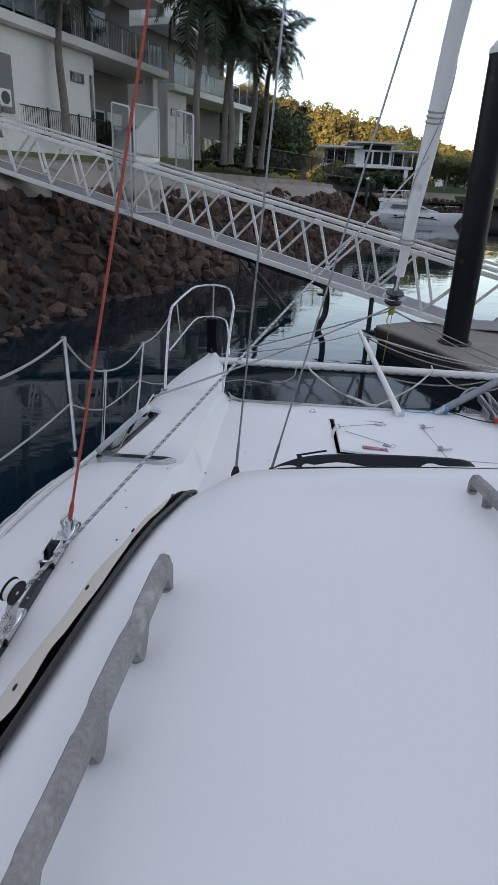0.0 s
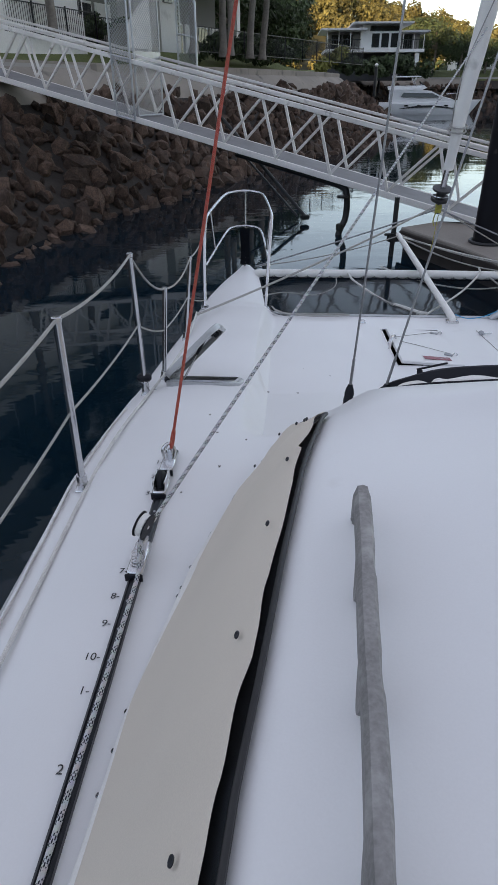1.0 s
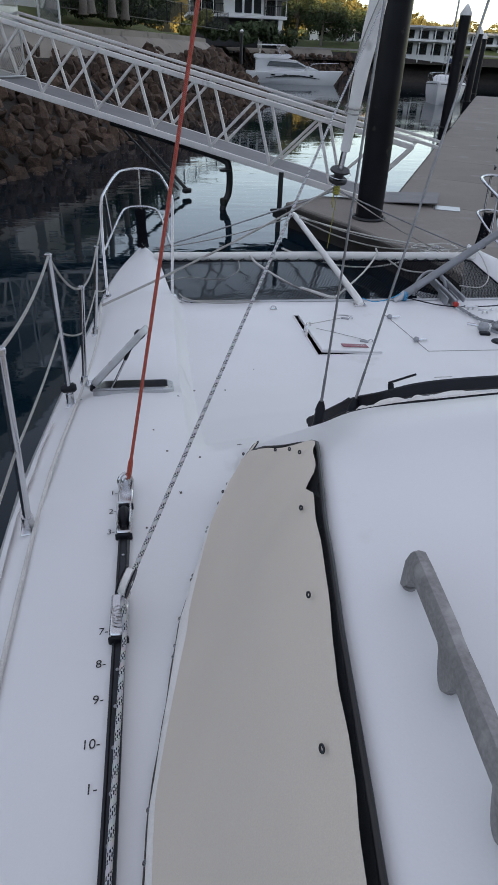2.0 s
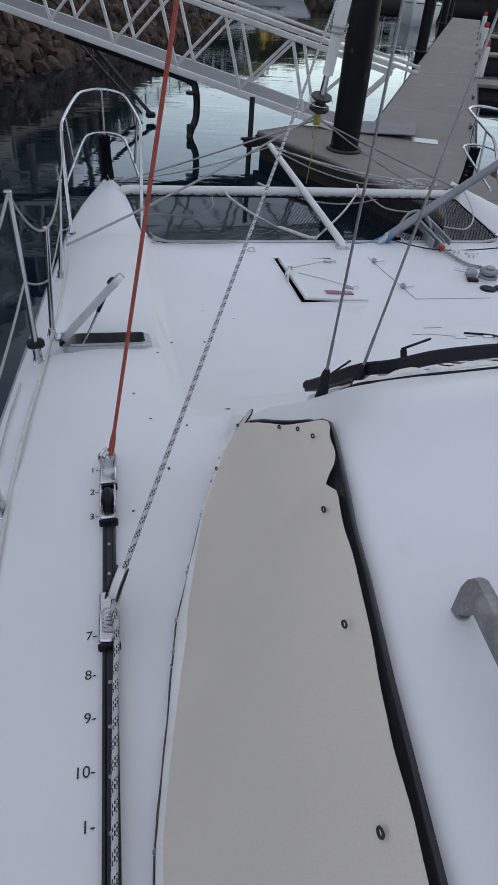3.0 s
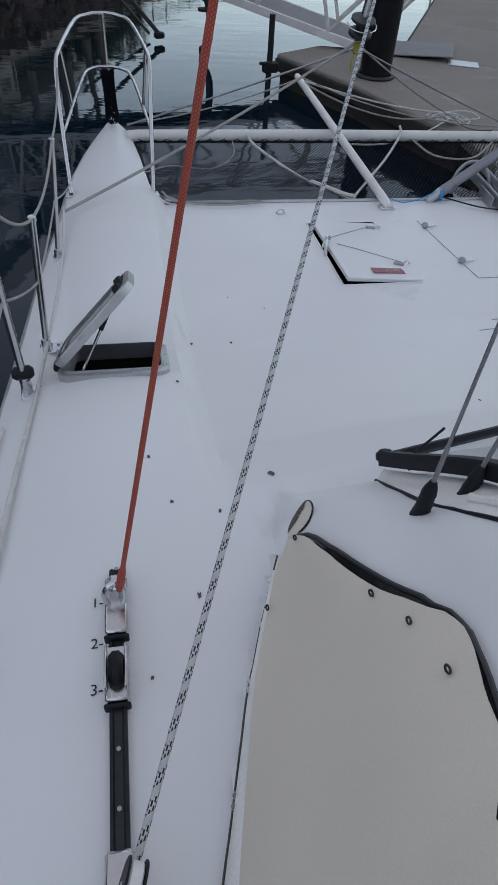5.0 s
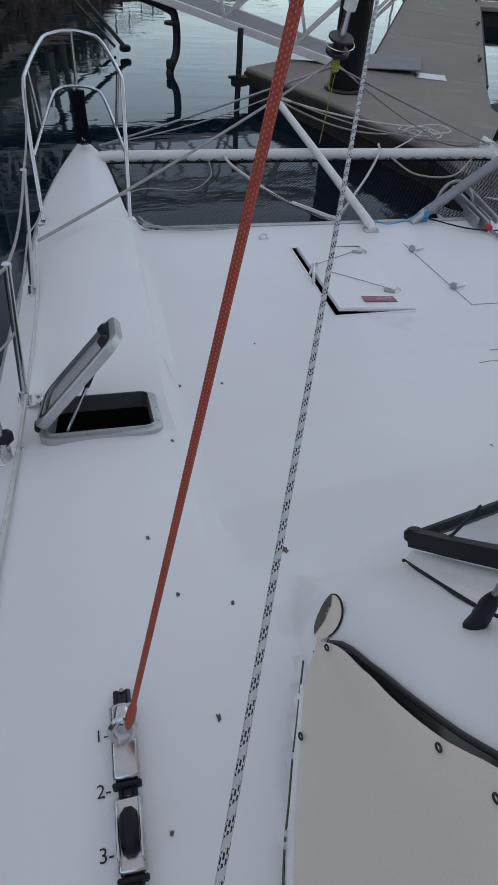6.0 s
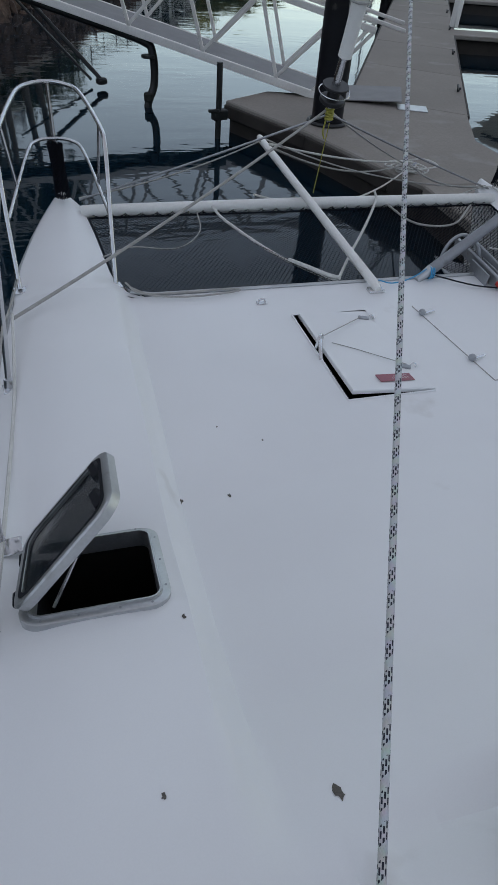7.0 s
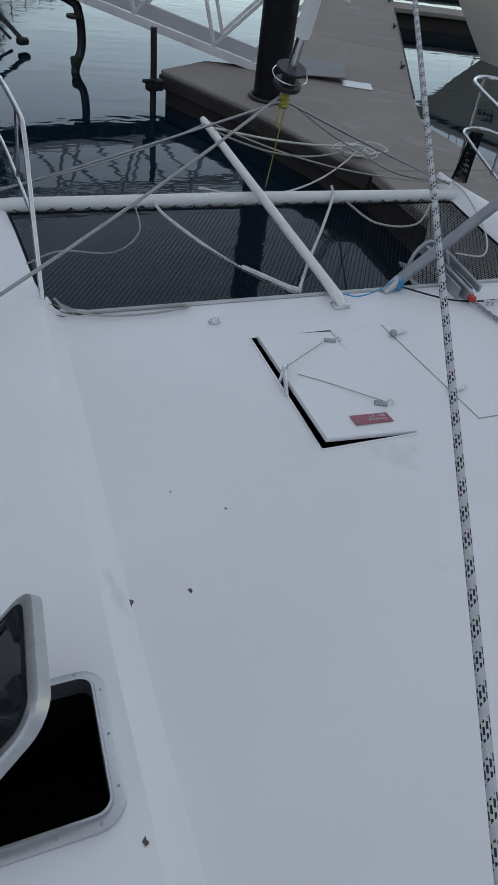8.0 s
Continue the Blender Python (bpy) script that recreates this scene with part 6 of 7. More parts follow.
# ---- shore buildings ----
def apartment(O, d, s0, s1, wall_to, label):
    """Terraced apartments; O: corner on the ground, d: direction along the front."""
    d = Vector((*d, 0)).normalized()
    n = Vector((-d.y, d.x, 0))                    # into the building
    ang = math.degrees(math.atan2(d.y, d.x))
    b = thing("apartment_building", O, label, "building", "shore apartments")
    O = Vector(O)
    def P(s, dep, z):
        return O + d * s + n * dep + Vector((0, 0, z))
    def blk(nm, a, e, d0, d1, z0, z1, m, lab="", bev=0.02):
        return part(nm, MB().box(P((a + e) / 2, (d0 + d1) / 2, (z0 + z1) / 2), (abs(e - a), abs(d1 - d0), abs(z1 - z0)), ang, bev), m, b, lab)
    w = blk("wall", s0, wall_to, 0.5, 9, -1.0, 3.72, RENDERW, "white rendered lower wall")
    # shade under the balcony slab is painted into this wall's grey
    g = blk("recess_wall", wall_to + 0.002, s1, 2.6, 9, -1.0, 3.72, RENDERG, "recessed wall with its shade painted as grey")
    blk("column", s1 - 0.7, s1 - 0.2, 0.6, 1.1, -1.0, 3.72, RENDERW)
    for lev in range(3):
        z = 3.72 + 3.25 * lev
        sl_ = blk("balcony_slab", s0, s1, 0.0, 9, z + 0.002, z + 0.36, RENDERW, "white balcony slab")
        if lev < 2:
            # first balcony's back wall takes the same shade-carrying grey, the next stays white
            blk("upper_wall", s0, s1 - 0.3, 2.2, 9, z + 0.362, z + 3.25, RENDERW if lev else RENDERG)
            k = s0 + 0.6
            while k < s1 - 2.2:
                wn_ = part("window", MB().box(P(k + 0.9, 2.19, z + 1.5), (1.8, 0.08, 2.1), ang, 0.01), BLACKM, b, "dark sliding glass door")
                part("pane", MB().box(P(k + 0.9, 2.14, z + 1.5), (1.66, 0.02, 1.96), ang, 0), PANE, wn_)
                k += 2.9
        # balustrade
        k = s0 + 0.05
        while k < s1 - 0.1:
            e_ = min(k + 1.25, s1 - 0.05)
            part("balustrade_post", MB().bar(P(k, 0.08, z + 0.36), P(k, 0.08, z + 1.42), 0.05, 0.05), ALU, b)
            if lev == 0 and k < s0 + (s1 - s0) * 0.5:
                part("balustrade_panel", MB().box(P((k + e_) / 2, 0.08, z + 0.9), (e_ - k - 0.08, 0.015, 0.85), ang, 0), BALU, b)
            elif lev == 0:
                for j in range(1, 9):
                    u_ = k + (e_ - k) * j / 9
                    part("baluster", MB().bar(P(u_, 0.08, z + 0.42), P(u_, 0.08, z + 1.38), 0.016, 0.016, 0.0), BLACKM, b)
            else:
                part("balustrade_panel", MB().box(P((k + e_) / 2, 0.08, z + 0.85), (e_ - k - 0.04, 0.04, 1.0), ang, 0.004), RENDERW, b)
            k += 1.25
        part("handrail", MB().bar(P(s0, 0.08, z + 1.43), P(s1 - 0.05, 0.08, z + 1.43), 0.05, 0.04), ALU if lev else BLACKM, b)
    part("end_balustrade", MB().box(P(s1 - 0.06, 1.2, 3.72 + 0.9), (0.015, 2.1, 0.9), ang, 0), BALU, b)
    # lower openings
    for a_, wdt, z0, z1 in ((wall_to - 1.35, 1.0, 2.45, 2.85), (wall_to - 0.28, 0.22, 1.0, 2.9)):
        q = part("window", MB().box(P(a_, 0.49, (z0 + z1) / 2), (wdt, 0.08, z1 - z0), ang, 0.008), RENDERG, b, "small dark ground-floor window")
        for j in range(2 if wdt > 0.5 else 1):
            ww = wdt / (2 if wdt > 0.5 else 1)
            part("pane", MB().box(P(a_ - wdt / 2 + ww * (j + 0.5), 0.44, (z0 + z1) / 2), (ww - 0.08, 0.02, z1 - z0 - 0.08), ang, 0), PANE, q)
    for j in range(int((s1 - wall_to) / 1.7)):
        k = wall_to + 0.9 + 1.7 * j
        q = part("window", MB().box(P(k + 0.6, 2.58, 0.9), (1.4, 0.08, 2.0), ang, 0.01), RENDERW, b, "white-framed ground-floor doors")
        part("pane", MB().box(P(k + 0.6, 2.53, 0.9), (1.2, 0.02, 1.8), ang, 0), RENDERW if j % 2 == 0 else PANE, q)
    return P, b
PA, bA = apartment((-11.2, 24.8, 4.55), (0.30, 0.954), -5.0, 14.6, 8.2, "white rendered waterfront apartments with glass balconies")
PB, bB = apartment((-6.9, 41.0, 4.35), (0.36, 0.933), 0.0, 10.8, 2.2, "white apartment block with curved balconies by the palms")
# ground-floor door shutter, air conditioner
part("shutter", MB().box(PA(2.2, 0.46, 1.75), (0.75, 0.06, 2.0), 72.5, 0.01), RENDERG, bA, "grey louvred shutter")
acu = thing("air_conditioner", PA(1.5, 0.2, 1.0), "small wall-mounted air conditioner on the apartment wall", "air conditioner")
part("case", MB().box(PA(1.5, 0.22, 1.2), (0.9, 0.4, 0.6), 72.5, 0.03), RENDERW, acu)
part("fan_grille", MB().disc(PA(1.6, 0.01, 1.2), 0.22, 0.03, (0.954, -0.3, 0)), BLACKM, acu)

# entry stair beside the apartments
stp = thing("entry_stair", PA(8.6, -0.6, 0), "white outdoor entry stair with solid side wall", "stair")
for i in range(6):
    part("step", MB().box(PA(9.0 + 0.28 * i, -0.4, -0.1 + 0.17 * i), (0.30, 1.5, 0.18), 72.5, 0.01), PATHM, stp)
sw_ = MB()
for dep in (-1.2,):
    a_, b_ = PA(8.8, dep, -0.2), PA(10.7, dep, 0.95)
    sw_.v += [tuple(a_), tuple(PA(10.7, dep, -0.2)), tuple(b_ + Vector((0, 0, 0.9))), tuple(a_ + Vector((0, 0, 0.9)))]
    sw_.v += [tuple(Vector(p) + Vector((0.12, -0.04, 0))) for p in sw_.v[:4]]
    sw_.f += [(0, 1, 2, 3), (7, 6, 5, 4), (0, 4, 5, 1), (1, 5, 6, 2), (2, 6, 7, 3), (3, 7, 4, 0)]
part("side_wall", sw_, RENDERW, stp, smooth=False)

# black picket fences
def fence(a, b, h, label, panel=2.2):
    f = thing("fence", a, label, "fence", "shore fences")
    a, b = Vector(a), Vector(b)
    L = (b - a).length
    n = max(1, round(L / panel))
    for i in range(n + 1):
        p = lerp(a, b, i / n)
        part("post", MB().box(p + Vector((0, 0, h / 2)), (0.065, 0.065, h + 0.08), 0, 0.006), BLACKM, f)
    for hh in (0.1, h - 0.04):
        part("rail", MB().bar(a + Vector((0, 0, hh)), b + Vector((0, 0, hh)), 0.035, 0.04), BLACKM, f)
    m = int(L / 0.125)
    for i in range(m):
        p = lerp(a, b, (i + 0.5) / m)
        part("picket", MB().box(p + Vector((0, 0, h / 2)), (0.018, 0.018, h - 0.1), 0, 0), BLACKM, f)
fence((-10.95, 27.4, 4.62), (-8.75, 32.9, 4.55), 1.12, "black metal picket fence on the lawn")
fence((-8.75, 32.9, 4.55), (-7.2, 36.4, 4.5), 1.0, "black metal picket fence by the stair")
fence((-5.0, 37.5, 4.3), (0.6, 47.5, 4.2), 1.2, "black metal picket fence under the palms", 2.4)
fence((0.6, 47.5, 4.2), (5.5, 58.0, 4.1), 1.2, "black metal picket fence under the palms", 2.4)

# ---- planting ----
def frond_mesh(name, L, droop, seed, material):
    r = random.Random(seed)
    m = MB()
    pts = []
    for i in range(13):
        t = i / 12
        pts.append(Vector((L * (t - 0.22 * droop * t * t), 0, L * (0.55 * t - 1.05 * droop * t * t))))
    m.tube(pts, [0.035 * (1 - 0.85 * i / 12) for i in range(13)], 4)
    for i in range(46):
        t = 0.10 + 0.88 * i / 45
        k = t * 12
        j = min(11, int(k))
        p = pts[j].lerp(pts[j + 1], k - j)
        tan = (pts[j + 1] - pts[j]).normalized()
        ln = L * 0.30 * math.sin(math.pi * (0.12 + 0.82 * t)) + 0.08
        for sg in (1, -1):
            dv = (tan * 0.55 + Vector((0, sg, 0)) * 0.9 + Vector((0, 0, r.uniform(-0.55, 0.25)))).normalized()
            w = tan * 0.028
            mid, tip = p + dv * ln * 0.55, p + dv * ln + Vector((0, 0, -0.22 * ln))
            b = len(m.v)
            m.v += [tuple(p - w), tuple(p + w), tuple(mid + w * 0.9), tuple(mid - w * 0.9), tuple(tip)]
            m.f += [(b, b + 1, b + 2, b + 3), (b + 3, b + 2, b + 4)]
    return m.mesh(name, material, False)
FRONDS = [frond_mesh("frond", 2.6, 0.55, 1, FROND), frond_mesh("frond", 2.5, 0.85, 2, FROND), frond_mesh("frond", 2.3, 1.15, 3, FROND)]

def palm(base, h, lean, seed, scale=1.0, label="tall palm tree with grey trunk and drooping fronds"):
    r = random.Random(seed)
    B = Vector(base)
    T = B + Vector((lean[0], lean[1], h))
    p = thing("palm_tree", base, label, "tree", "shore palms")
    pts = [lerp(B, T, i / 14) + Vector((0.12 * math.sin(i * 0.5 + seed), 0.1 * math.cos(i * 0.4), 0)) * (i / 14) for i in range(15)]
    T = pts[-1]
    part("trunk", MB().tube(pts, [(0.165 - 0.055 * i / 14 + (0.06 if i == 0 else 0)) * scale for i in range(15)], 12), TRUNK, p)
    part("crownshaft", MB().tube([T, T + Vector((0, 0, 0.5)), T + Vector((0, 0, 1.0)) * scale], [0.13 * scale, 0.12 * scale, 0.05], 10), SHAFT, p)
    C = T + Vector((0, 0, 0.85 * scale))
    n = 19
    for i in range(n):
        up = i / n
        me = FRONDS[0 if up < 0.35 else 1 if up < 0.7 else 2]
        ob = new("frond", me)
        M = Matrix.Translation(C - Vector((0, 0, 0.25 * up))) @ Matrix.Rotation(2.4 * i + r.uniform(-.2, .2), 4, 'Z') @ Matrix.Rotation(radians(-38 + 62 * up + r.uniform(-8, 8)), 4, 'Y') @ Matrix.Scale(scale * r.uniform(0.85, 1.12), 4)
        ob.parent = p
        ob.matrix_parent_inverse = p.matrix_basis.inverted()
        ob.matrix_basis = M
    return p
palm((-9.55, 29.4, 4.5), 5.6, (-0.15, 0.3), 1, 1.15)
palm((-10.2, 24.2, 4.3), 5.9, (-0.3, 0.2), 7, 1.1)
palm((-4.55, 33.6, 4.15), 5.9, (0.05, 0.2), 2, 1.15)
palm((-3.5, 36.6, 4.1), 6.3, (0.1, 0.1), 3, 1.1)
palm((-2.3, 38.8, 4.1), 5.7, (0.25, 0.2), 4, 1.1)
palm((-1.75, 41.0, 4.1), 5.3, (0.35, 0.2), 5, 1.15)
palm((-3.0, 34.9, 4.1), 4.9, (0.0, 0.0), 6, 0.95)

def leaf_cloud(centres, count, size, seed, flat=0.8):
    """Many small leaf faces scattered in lumps; centres: (point, radius)."""
    r = random.Random(seed)
    m = MB()
    for c, rad in centres:
        c = Vector(c)
        for _ in range(count):
            v = Vector((r.gauss(0, 1), r.gauss(0, 1), r.gauss(0, 1))).normalized()
            p = c + Vector((v.x, v.y, v.z * flat)) * rad * r.uniform(0.55, 1.05) ** 0.6
            n = (v + Vector((r.uniform(-1, 1), r.uniform(-1, 1), r.uniform(-0.3, 1))) * 0.8).normalized()
            a = n.orthogonal().normalized()
            a = (Matrix.Rotation(r.uniform(0, 6.28), 3, n) @ a)
            b = n.cross(a)
            s = size * r.uniform(0.6, 1.3)
            k = len(m.v)
            m.v += [tuple(p + a * s), tuple(p + b * s * 0.5 + n * s * 0.15), tuple(p - a * s), tuple(p - b * s * 0.5 + n * s * 0.15)]
            m.f.append((k, k + 1, k + 2, k + 3))
    return m

def tree(base, h, rad, seed, label, leaf=0.35, material=SHRUB, lumps=16, count=110):
    r = random.Random(seed)
    B = Vector(base)
    t = thing("tree", base, label, "tree", "shore trees")
    part("trunk", MB().tube([B, B + Vector((0.1, 0, h * 0.3)), B + Vector((0.2, 0.1, h * 0.62))], [0.2, 0.15, 0.08], 8), TRUNK, t)
    cs = []
    for i in range(lumps):
        q, e = r.uniform(0, 6.28), r.uniform(0, 1)
        k = rad * r.uniform(0.35, 0.85)
        c = B + Vector((math.cos(q) * k, math.sin(q) * k, h * (0.42 + 0.5 * e * (1 - 0.4 * k / rad))))
        cs.append((c, rad * r.uniform(0.28, 0.46)))
        part("limb", MB().tube([B + Vector((0.15, 0.05, h * 0.45)), lerp(B + Vector((0.15, 0.05, h * 0.5)), c, 0.9)], [0.06, 0.02], 5), TRUNK, t)
    part("crown", leaf_cloud(cs, count, leaf, seed), material, t, smooth=False)
    return t
for i, (x, y, h, rad) in enumerate(((-2.8, 60, 6.5, 4.0), (-5, 57, 7.0, 4.2), (-2.6, 69, 7.5, 4.0), (-1.8, 80, 6.5, 3.8), (20.5, 106, 7.5, 4.5), (24.5, 107, 6.5, 4.0), (29, 110, 5.5, 4.0), (17.5, 112, 6.5, 4.0))):
    tree((x, y, 3.8), h, rad, 20 + i, "leafy dark green tree behind the shore", 0.20, SHRUB, 22, 240)
for i, (x, y, h, rad, m_) in enumerate(((4.2, 79.5, 3.0, 1.5, SHRUBY), (6.5, 82, 2.2, 1.5, SHRUB), (9.0, 86, 1.9, 1.4, SHRUB), (11.2, 87, 2.0, 1.5, SHRUB), (13.4, 88, 2.2, 1.6, SHRUB), (15.5, 90, 1.8, 1.5, SHRUB))):
    cs = [((x + random.Random(i * 9 + j).uniform(-rad, rad), y + random.Random(i * 7 + j).uniform(-1, 1), 3.6 + h * random.Random(i * 5 + j).uniform(0.2, 0.8)), rad * 0.5) for j in range(8)]
    single("shrub", leaf_cloud(cs, 90, 0.28, 60 + i), m_, "dense garden shrub along the shore", "shrub", "shore shrubs", smooth=False)
for i, (s_, dep) in enumerate(((9.5, 1.6), (10.8, 1.5), (12.2, 1.6), (13.4, 1.4))):
    c = PA(s_, dep, 0.5)
    cs = [((c.x + random.Random(i * 9 + j).uniform(-.6, .6), c.y + random.Random(i * 7 + j).uniform(-.6, .6), c.z + random.Random(i * 5 + j).uniform(-0.3, 0.5)), 0.4) for j in range(7)]
    single("shrub", leaf_cloud(cs, 90, 0.13, 80 + i), SHRUB, "clipped dark hedge shrub below the apartments", "shrub", "hedge shrubs", smooth=False)
for i in range(9):
    x, y = -4.6 + 0.55 * i, 39.0 + 1.2 * i
    cs = [((x + random.Random(i * 9 + j).uniform(-.8, .8), y + 0.8 + random.Random(i * 7 + j).uniform(-.6, .6), 4.6 + random.Random(i * 5 + j).uniform(-0.3, 0.5)), 0.5) for j in range(7)]
    single("shrub", leaf_cloud(cs, 80, 0.15, 120 + i), SHRUB, "dark hedge shrub behind the fence", "shrub", "hedge shrubs", smooth=False)

# ---- far house ----
hz = 3.7
fh = thing("house", (10, 90, hz), "modern two-storey waterfront house with flat roofs", "house")
def hb_(nm, x0, x1, y0, y1, z0, z1, m, lab="", bev=0.03, parent=None):
    return part(nm, MB().box(((x0 + x1) / 2, (y0 + y1) / 2, (z0 + z1) / 2), (x1 - x0, y1 - y0, z1 - z0), 0, bev), m, parent or fh, lab)
hb_("lower_wall", 4.6, 15.6, 91.5, 99, hz - 0.5, 6.15, DARKW, "dark clad lower storey")
hb_("floor_slab", 4.0, 16.0, 89.6, 99, 6.152, 6.5, RENDERW, "white balcony slab")
hb_("upper_wall", 4.5, 8.4, 92.2, 99, 6.502, 8.25, RENDERG)
hb_("upper_wall", 8.402, 13.2, 90.4, 99, 6.502, 9.0, RENDERW, "white centre block")
hb_("upper_wall", 13.202, 15.7, 92.0, 99, 6.502, 8.15, RENDERG)
hb_("roof", 3.4, 8.9, 89.2, 99.5, 8.4, 8.62, ROOFM, "pale low-pitched roof")
hb_("roof", 7.2, 14.4, 89.0, 99.5, 9.02, 9.22, ROOFM, "pale flat centre roof")
hb_("roof", 13.0, 16.4, 89.2, 99.5, 8.17, 8.37, ROOFM, "pale flat roof")
for i in range(3):
    x = 9.6 + 1.15 * i
    w_o = hb_("window", x, x + 1.05, 90.34, 90.42, 6.6, 8.2, RENDERW)
    hb_("pane", x + 0.08, x + 0.97, 90.30, 90.33, 6.68, 8.12, PANE, "", 0, w_o)
w_o = hb_("window", 9.4, 13.0, 90.34, 90.42, 8.35, 8.9, DARKW)
hb_("pane", 9.5, 12.9, 90.30, 90.33, 8.4, 8.85, PANE, "", 0, w_o)
for x in (4.9, 6.3, 13.6):
    w_o = hb_("window", x, x + 1.2, 92.1, 92.2 if x < 10 else 91.98, 6.6, 8.1, BLACKM)
    hb_("pane", x + 0.06, x + 1.14, 91.9, 91.95, 6.66, 8.04, PANE, "", 0, w_o)
for x in (4.2, 5.6, 7.0, 8.3, 13.3, 14.6, 15.8):
    hb_("balcony_post", x, x + 0.1, 89.7, 89.8, 6.5, 8.4 if x < 9 else 8.2, RENDERW)
for x0, x1 in ((4.2, 8.3), (13.3, 15.8)):
    hb_("balcony_rail", x0, x1, 89.7, 89.76, 7.42, 7.5, BLACKM)
    k = x0
    while k < x1:
        hb_("baluster", k, k + 0.04, 89.7, 89.74, 6.5, 7.42, BLACKM, "", 0)
        k += 0.28
hb_("column", 15.0, 15.5, 89.8, 90.3, hz - 0.5, 6.15, RENDERW)
hb_("column", 12.6, 13.1, 89.8, 90.3, hz - 0.5, 6.15, RENDERW)
w_o = hb_("window", 13.3, 14.9, 91.4, 91.48, 4.2, 5.8, RENDERG)
hb_("pane", 13.4, 14.8, 91.34, 91.38, 4.3, 5.7, PANE, "", 0, w_o)

def far_house(x0, x1, y, z0, z1, label, seed):
    t = thing("house", ((x0 + x1) / 2, y, z0), label, "house", "far shore houses")
    def q(nm, a, b, ya, yb, za, zb, m, parent=None):
        return part(nm, MB().box(((a + b) / 2, (ya + yb) / 2, (za + zb) / 2), (b - a, yb - ya, zb - za), 0, 0.03), m, parent or t)
    q("wall", x0 + 0.4, x1 - 0.4, y + 1.5, y + 9, z0 - 1, z1 - 0.3, RENDERW)
    q("roof", x0, x1, y, y + 10, z1 - 0.28, z1, ROOFM)
    mid = (z0 + z1) / 2
    q("balcony_slab", x0, x1, y, y + 2, mid - 0.15, mid + 0.1, RENDERW)
    n = int((x1 - x0) / 2.2)
    for i in range(n):
        xa = x0 + (x1 - x0) * (i + 0.15) / n
        xb = xa + (x1 - x0) / n * 0.7
        for za, zb in ((z0, mid - 0.3), (mid + 0.2, z1 - 0.5)):
            wv = q("window", xa, xb, y + 1.42, y + 1.5, za, zb, RENDERG)
            q("pane", xa + 0.08, xb - 0.08, y + 1.36, y + 1.4, za + 0.08, zb - 0.08, PANE, wv)
        q("post", xa - 0.25, xa - 0.1, y + 0.1, y + 0.25, z0 - 1, z1 - 0.3, RENDERW)
far_house(28.5, 39.5, 127, 3.4, 6.7, "low white waterfront house with verandas", 1)
far_house(36.5, 45.5, 104.5, 3.3, 6.9, "white two-storey waterfront house with balcony", 2)
far_house(48, 62, 112, 3.3, 6.6, "white waterfront house on the far bank", 3)

# bollard lamps on the revetment
for x, y in ((8.2, 71.0), (11.5, 94.5)):
    bl_ = thing("path_lamp", (x, y, 2.6), "black post lamp with white globe on the bank", "lamp", "path lamps")
    part("post", MB().tube([(x, y, 1.8), (x, y, 4.3)], 0.16, 10), BLACKM, bl_)
    part("globe", MB().disc((x, y, 4.45), 0.2, 0.35, bev=0.45), WHITE, bl_)

# ---- hill and woods ----
HX, HZ = (-500, -200, -60, -6, 13, 45, 70, 110, 300, 700), (46, 42, 37, 25, 22, 14, 6, 3, 4, 6)
def hill_z(x, y):
    t = sstep(150, 255, y) * (1 - 0.6 * sstep(275, 420, y))
    return GROUND - 1.0 + float(np.interp(x, HX, HZ)) * t
hl = MB()
hl.sheet(lambda x, y: (x, y, hill_z(x, y)), [-500, -300, -200, -120, -60, -30, 0, 20, 40, 60, 80, 110, 160, 300, 700], [150, 170, 190, 210, 230, 255, 275, 320, 420])
single("hill", hl, HILL, "wooded hillside beyond the houses", "hill", kind="structure")
rw = random.Random(11)
cs = []
for i in range(900):
    x, y = rw.uniform(-75, 120), rw.uniform(165, 268)
    if x > 70 and rw.random() < 0.35:
        continue
    rad = rw.uniform(2.0, 3.8)
    z = hill_z(x, y)
    cs.append(((x, y, z + rad * 0.9), rad))
    if rw.random() < 0.5:
        cs.append(((x + rw.uniform(-2, 2), y + rw.uniform(-2, 2), z + rad * 1.7), rad * 0.6))
hw = single("hillside_woods", leaf_cloud(cs, 150, 0.55, 12, 0.95), WOODS, "dense eucalypt woods catching golden evening sun", "woods", kind="stuff", smooth=False)
cs = []
for i in range(160):
    x, y = rw.uniform(20, 170), rw.uniform(118, 150)
    rad = rw.uniform(1.6, 3.0)
    cs.append(((x, y, GROUND + rad * 0.7), rad))
single("far_bank_trees", leaf_cloud(cs, 70, 0.5, 13), SHRUB, "low line of trees along the far bank", "woods", kind="stuff", smooth=False)
# unseen ridge added behind to block the low sun; keeps the marina in shade
rd = MB()
rd.sheet(lambda x, y: (x, y, 44 * sstep(-330, -170, y) * (1 - sstep(-140, -70, y)) * (0.97 + 0.03 * math.sin(x * 0.02))), list(range(-700, 701, 50)), [-330, -250, -190, -170, -155, -140, -115, -90, -70])
single("hill", rd, HILL, "unseen ridge added behind the marina to shade it", "hill", kind="structure")

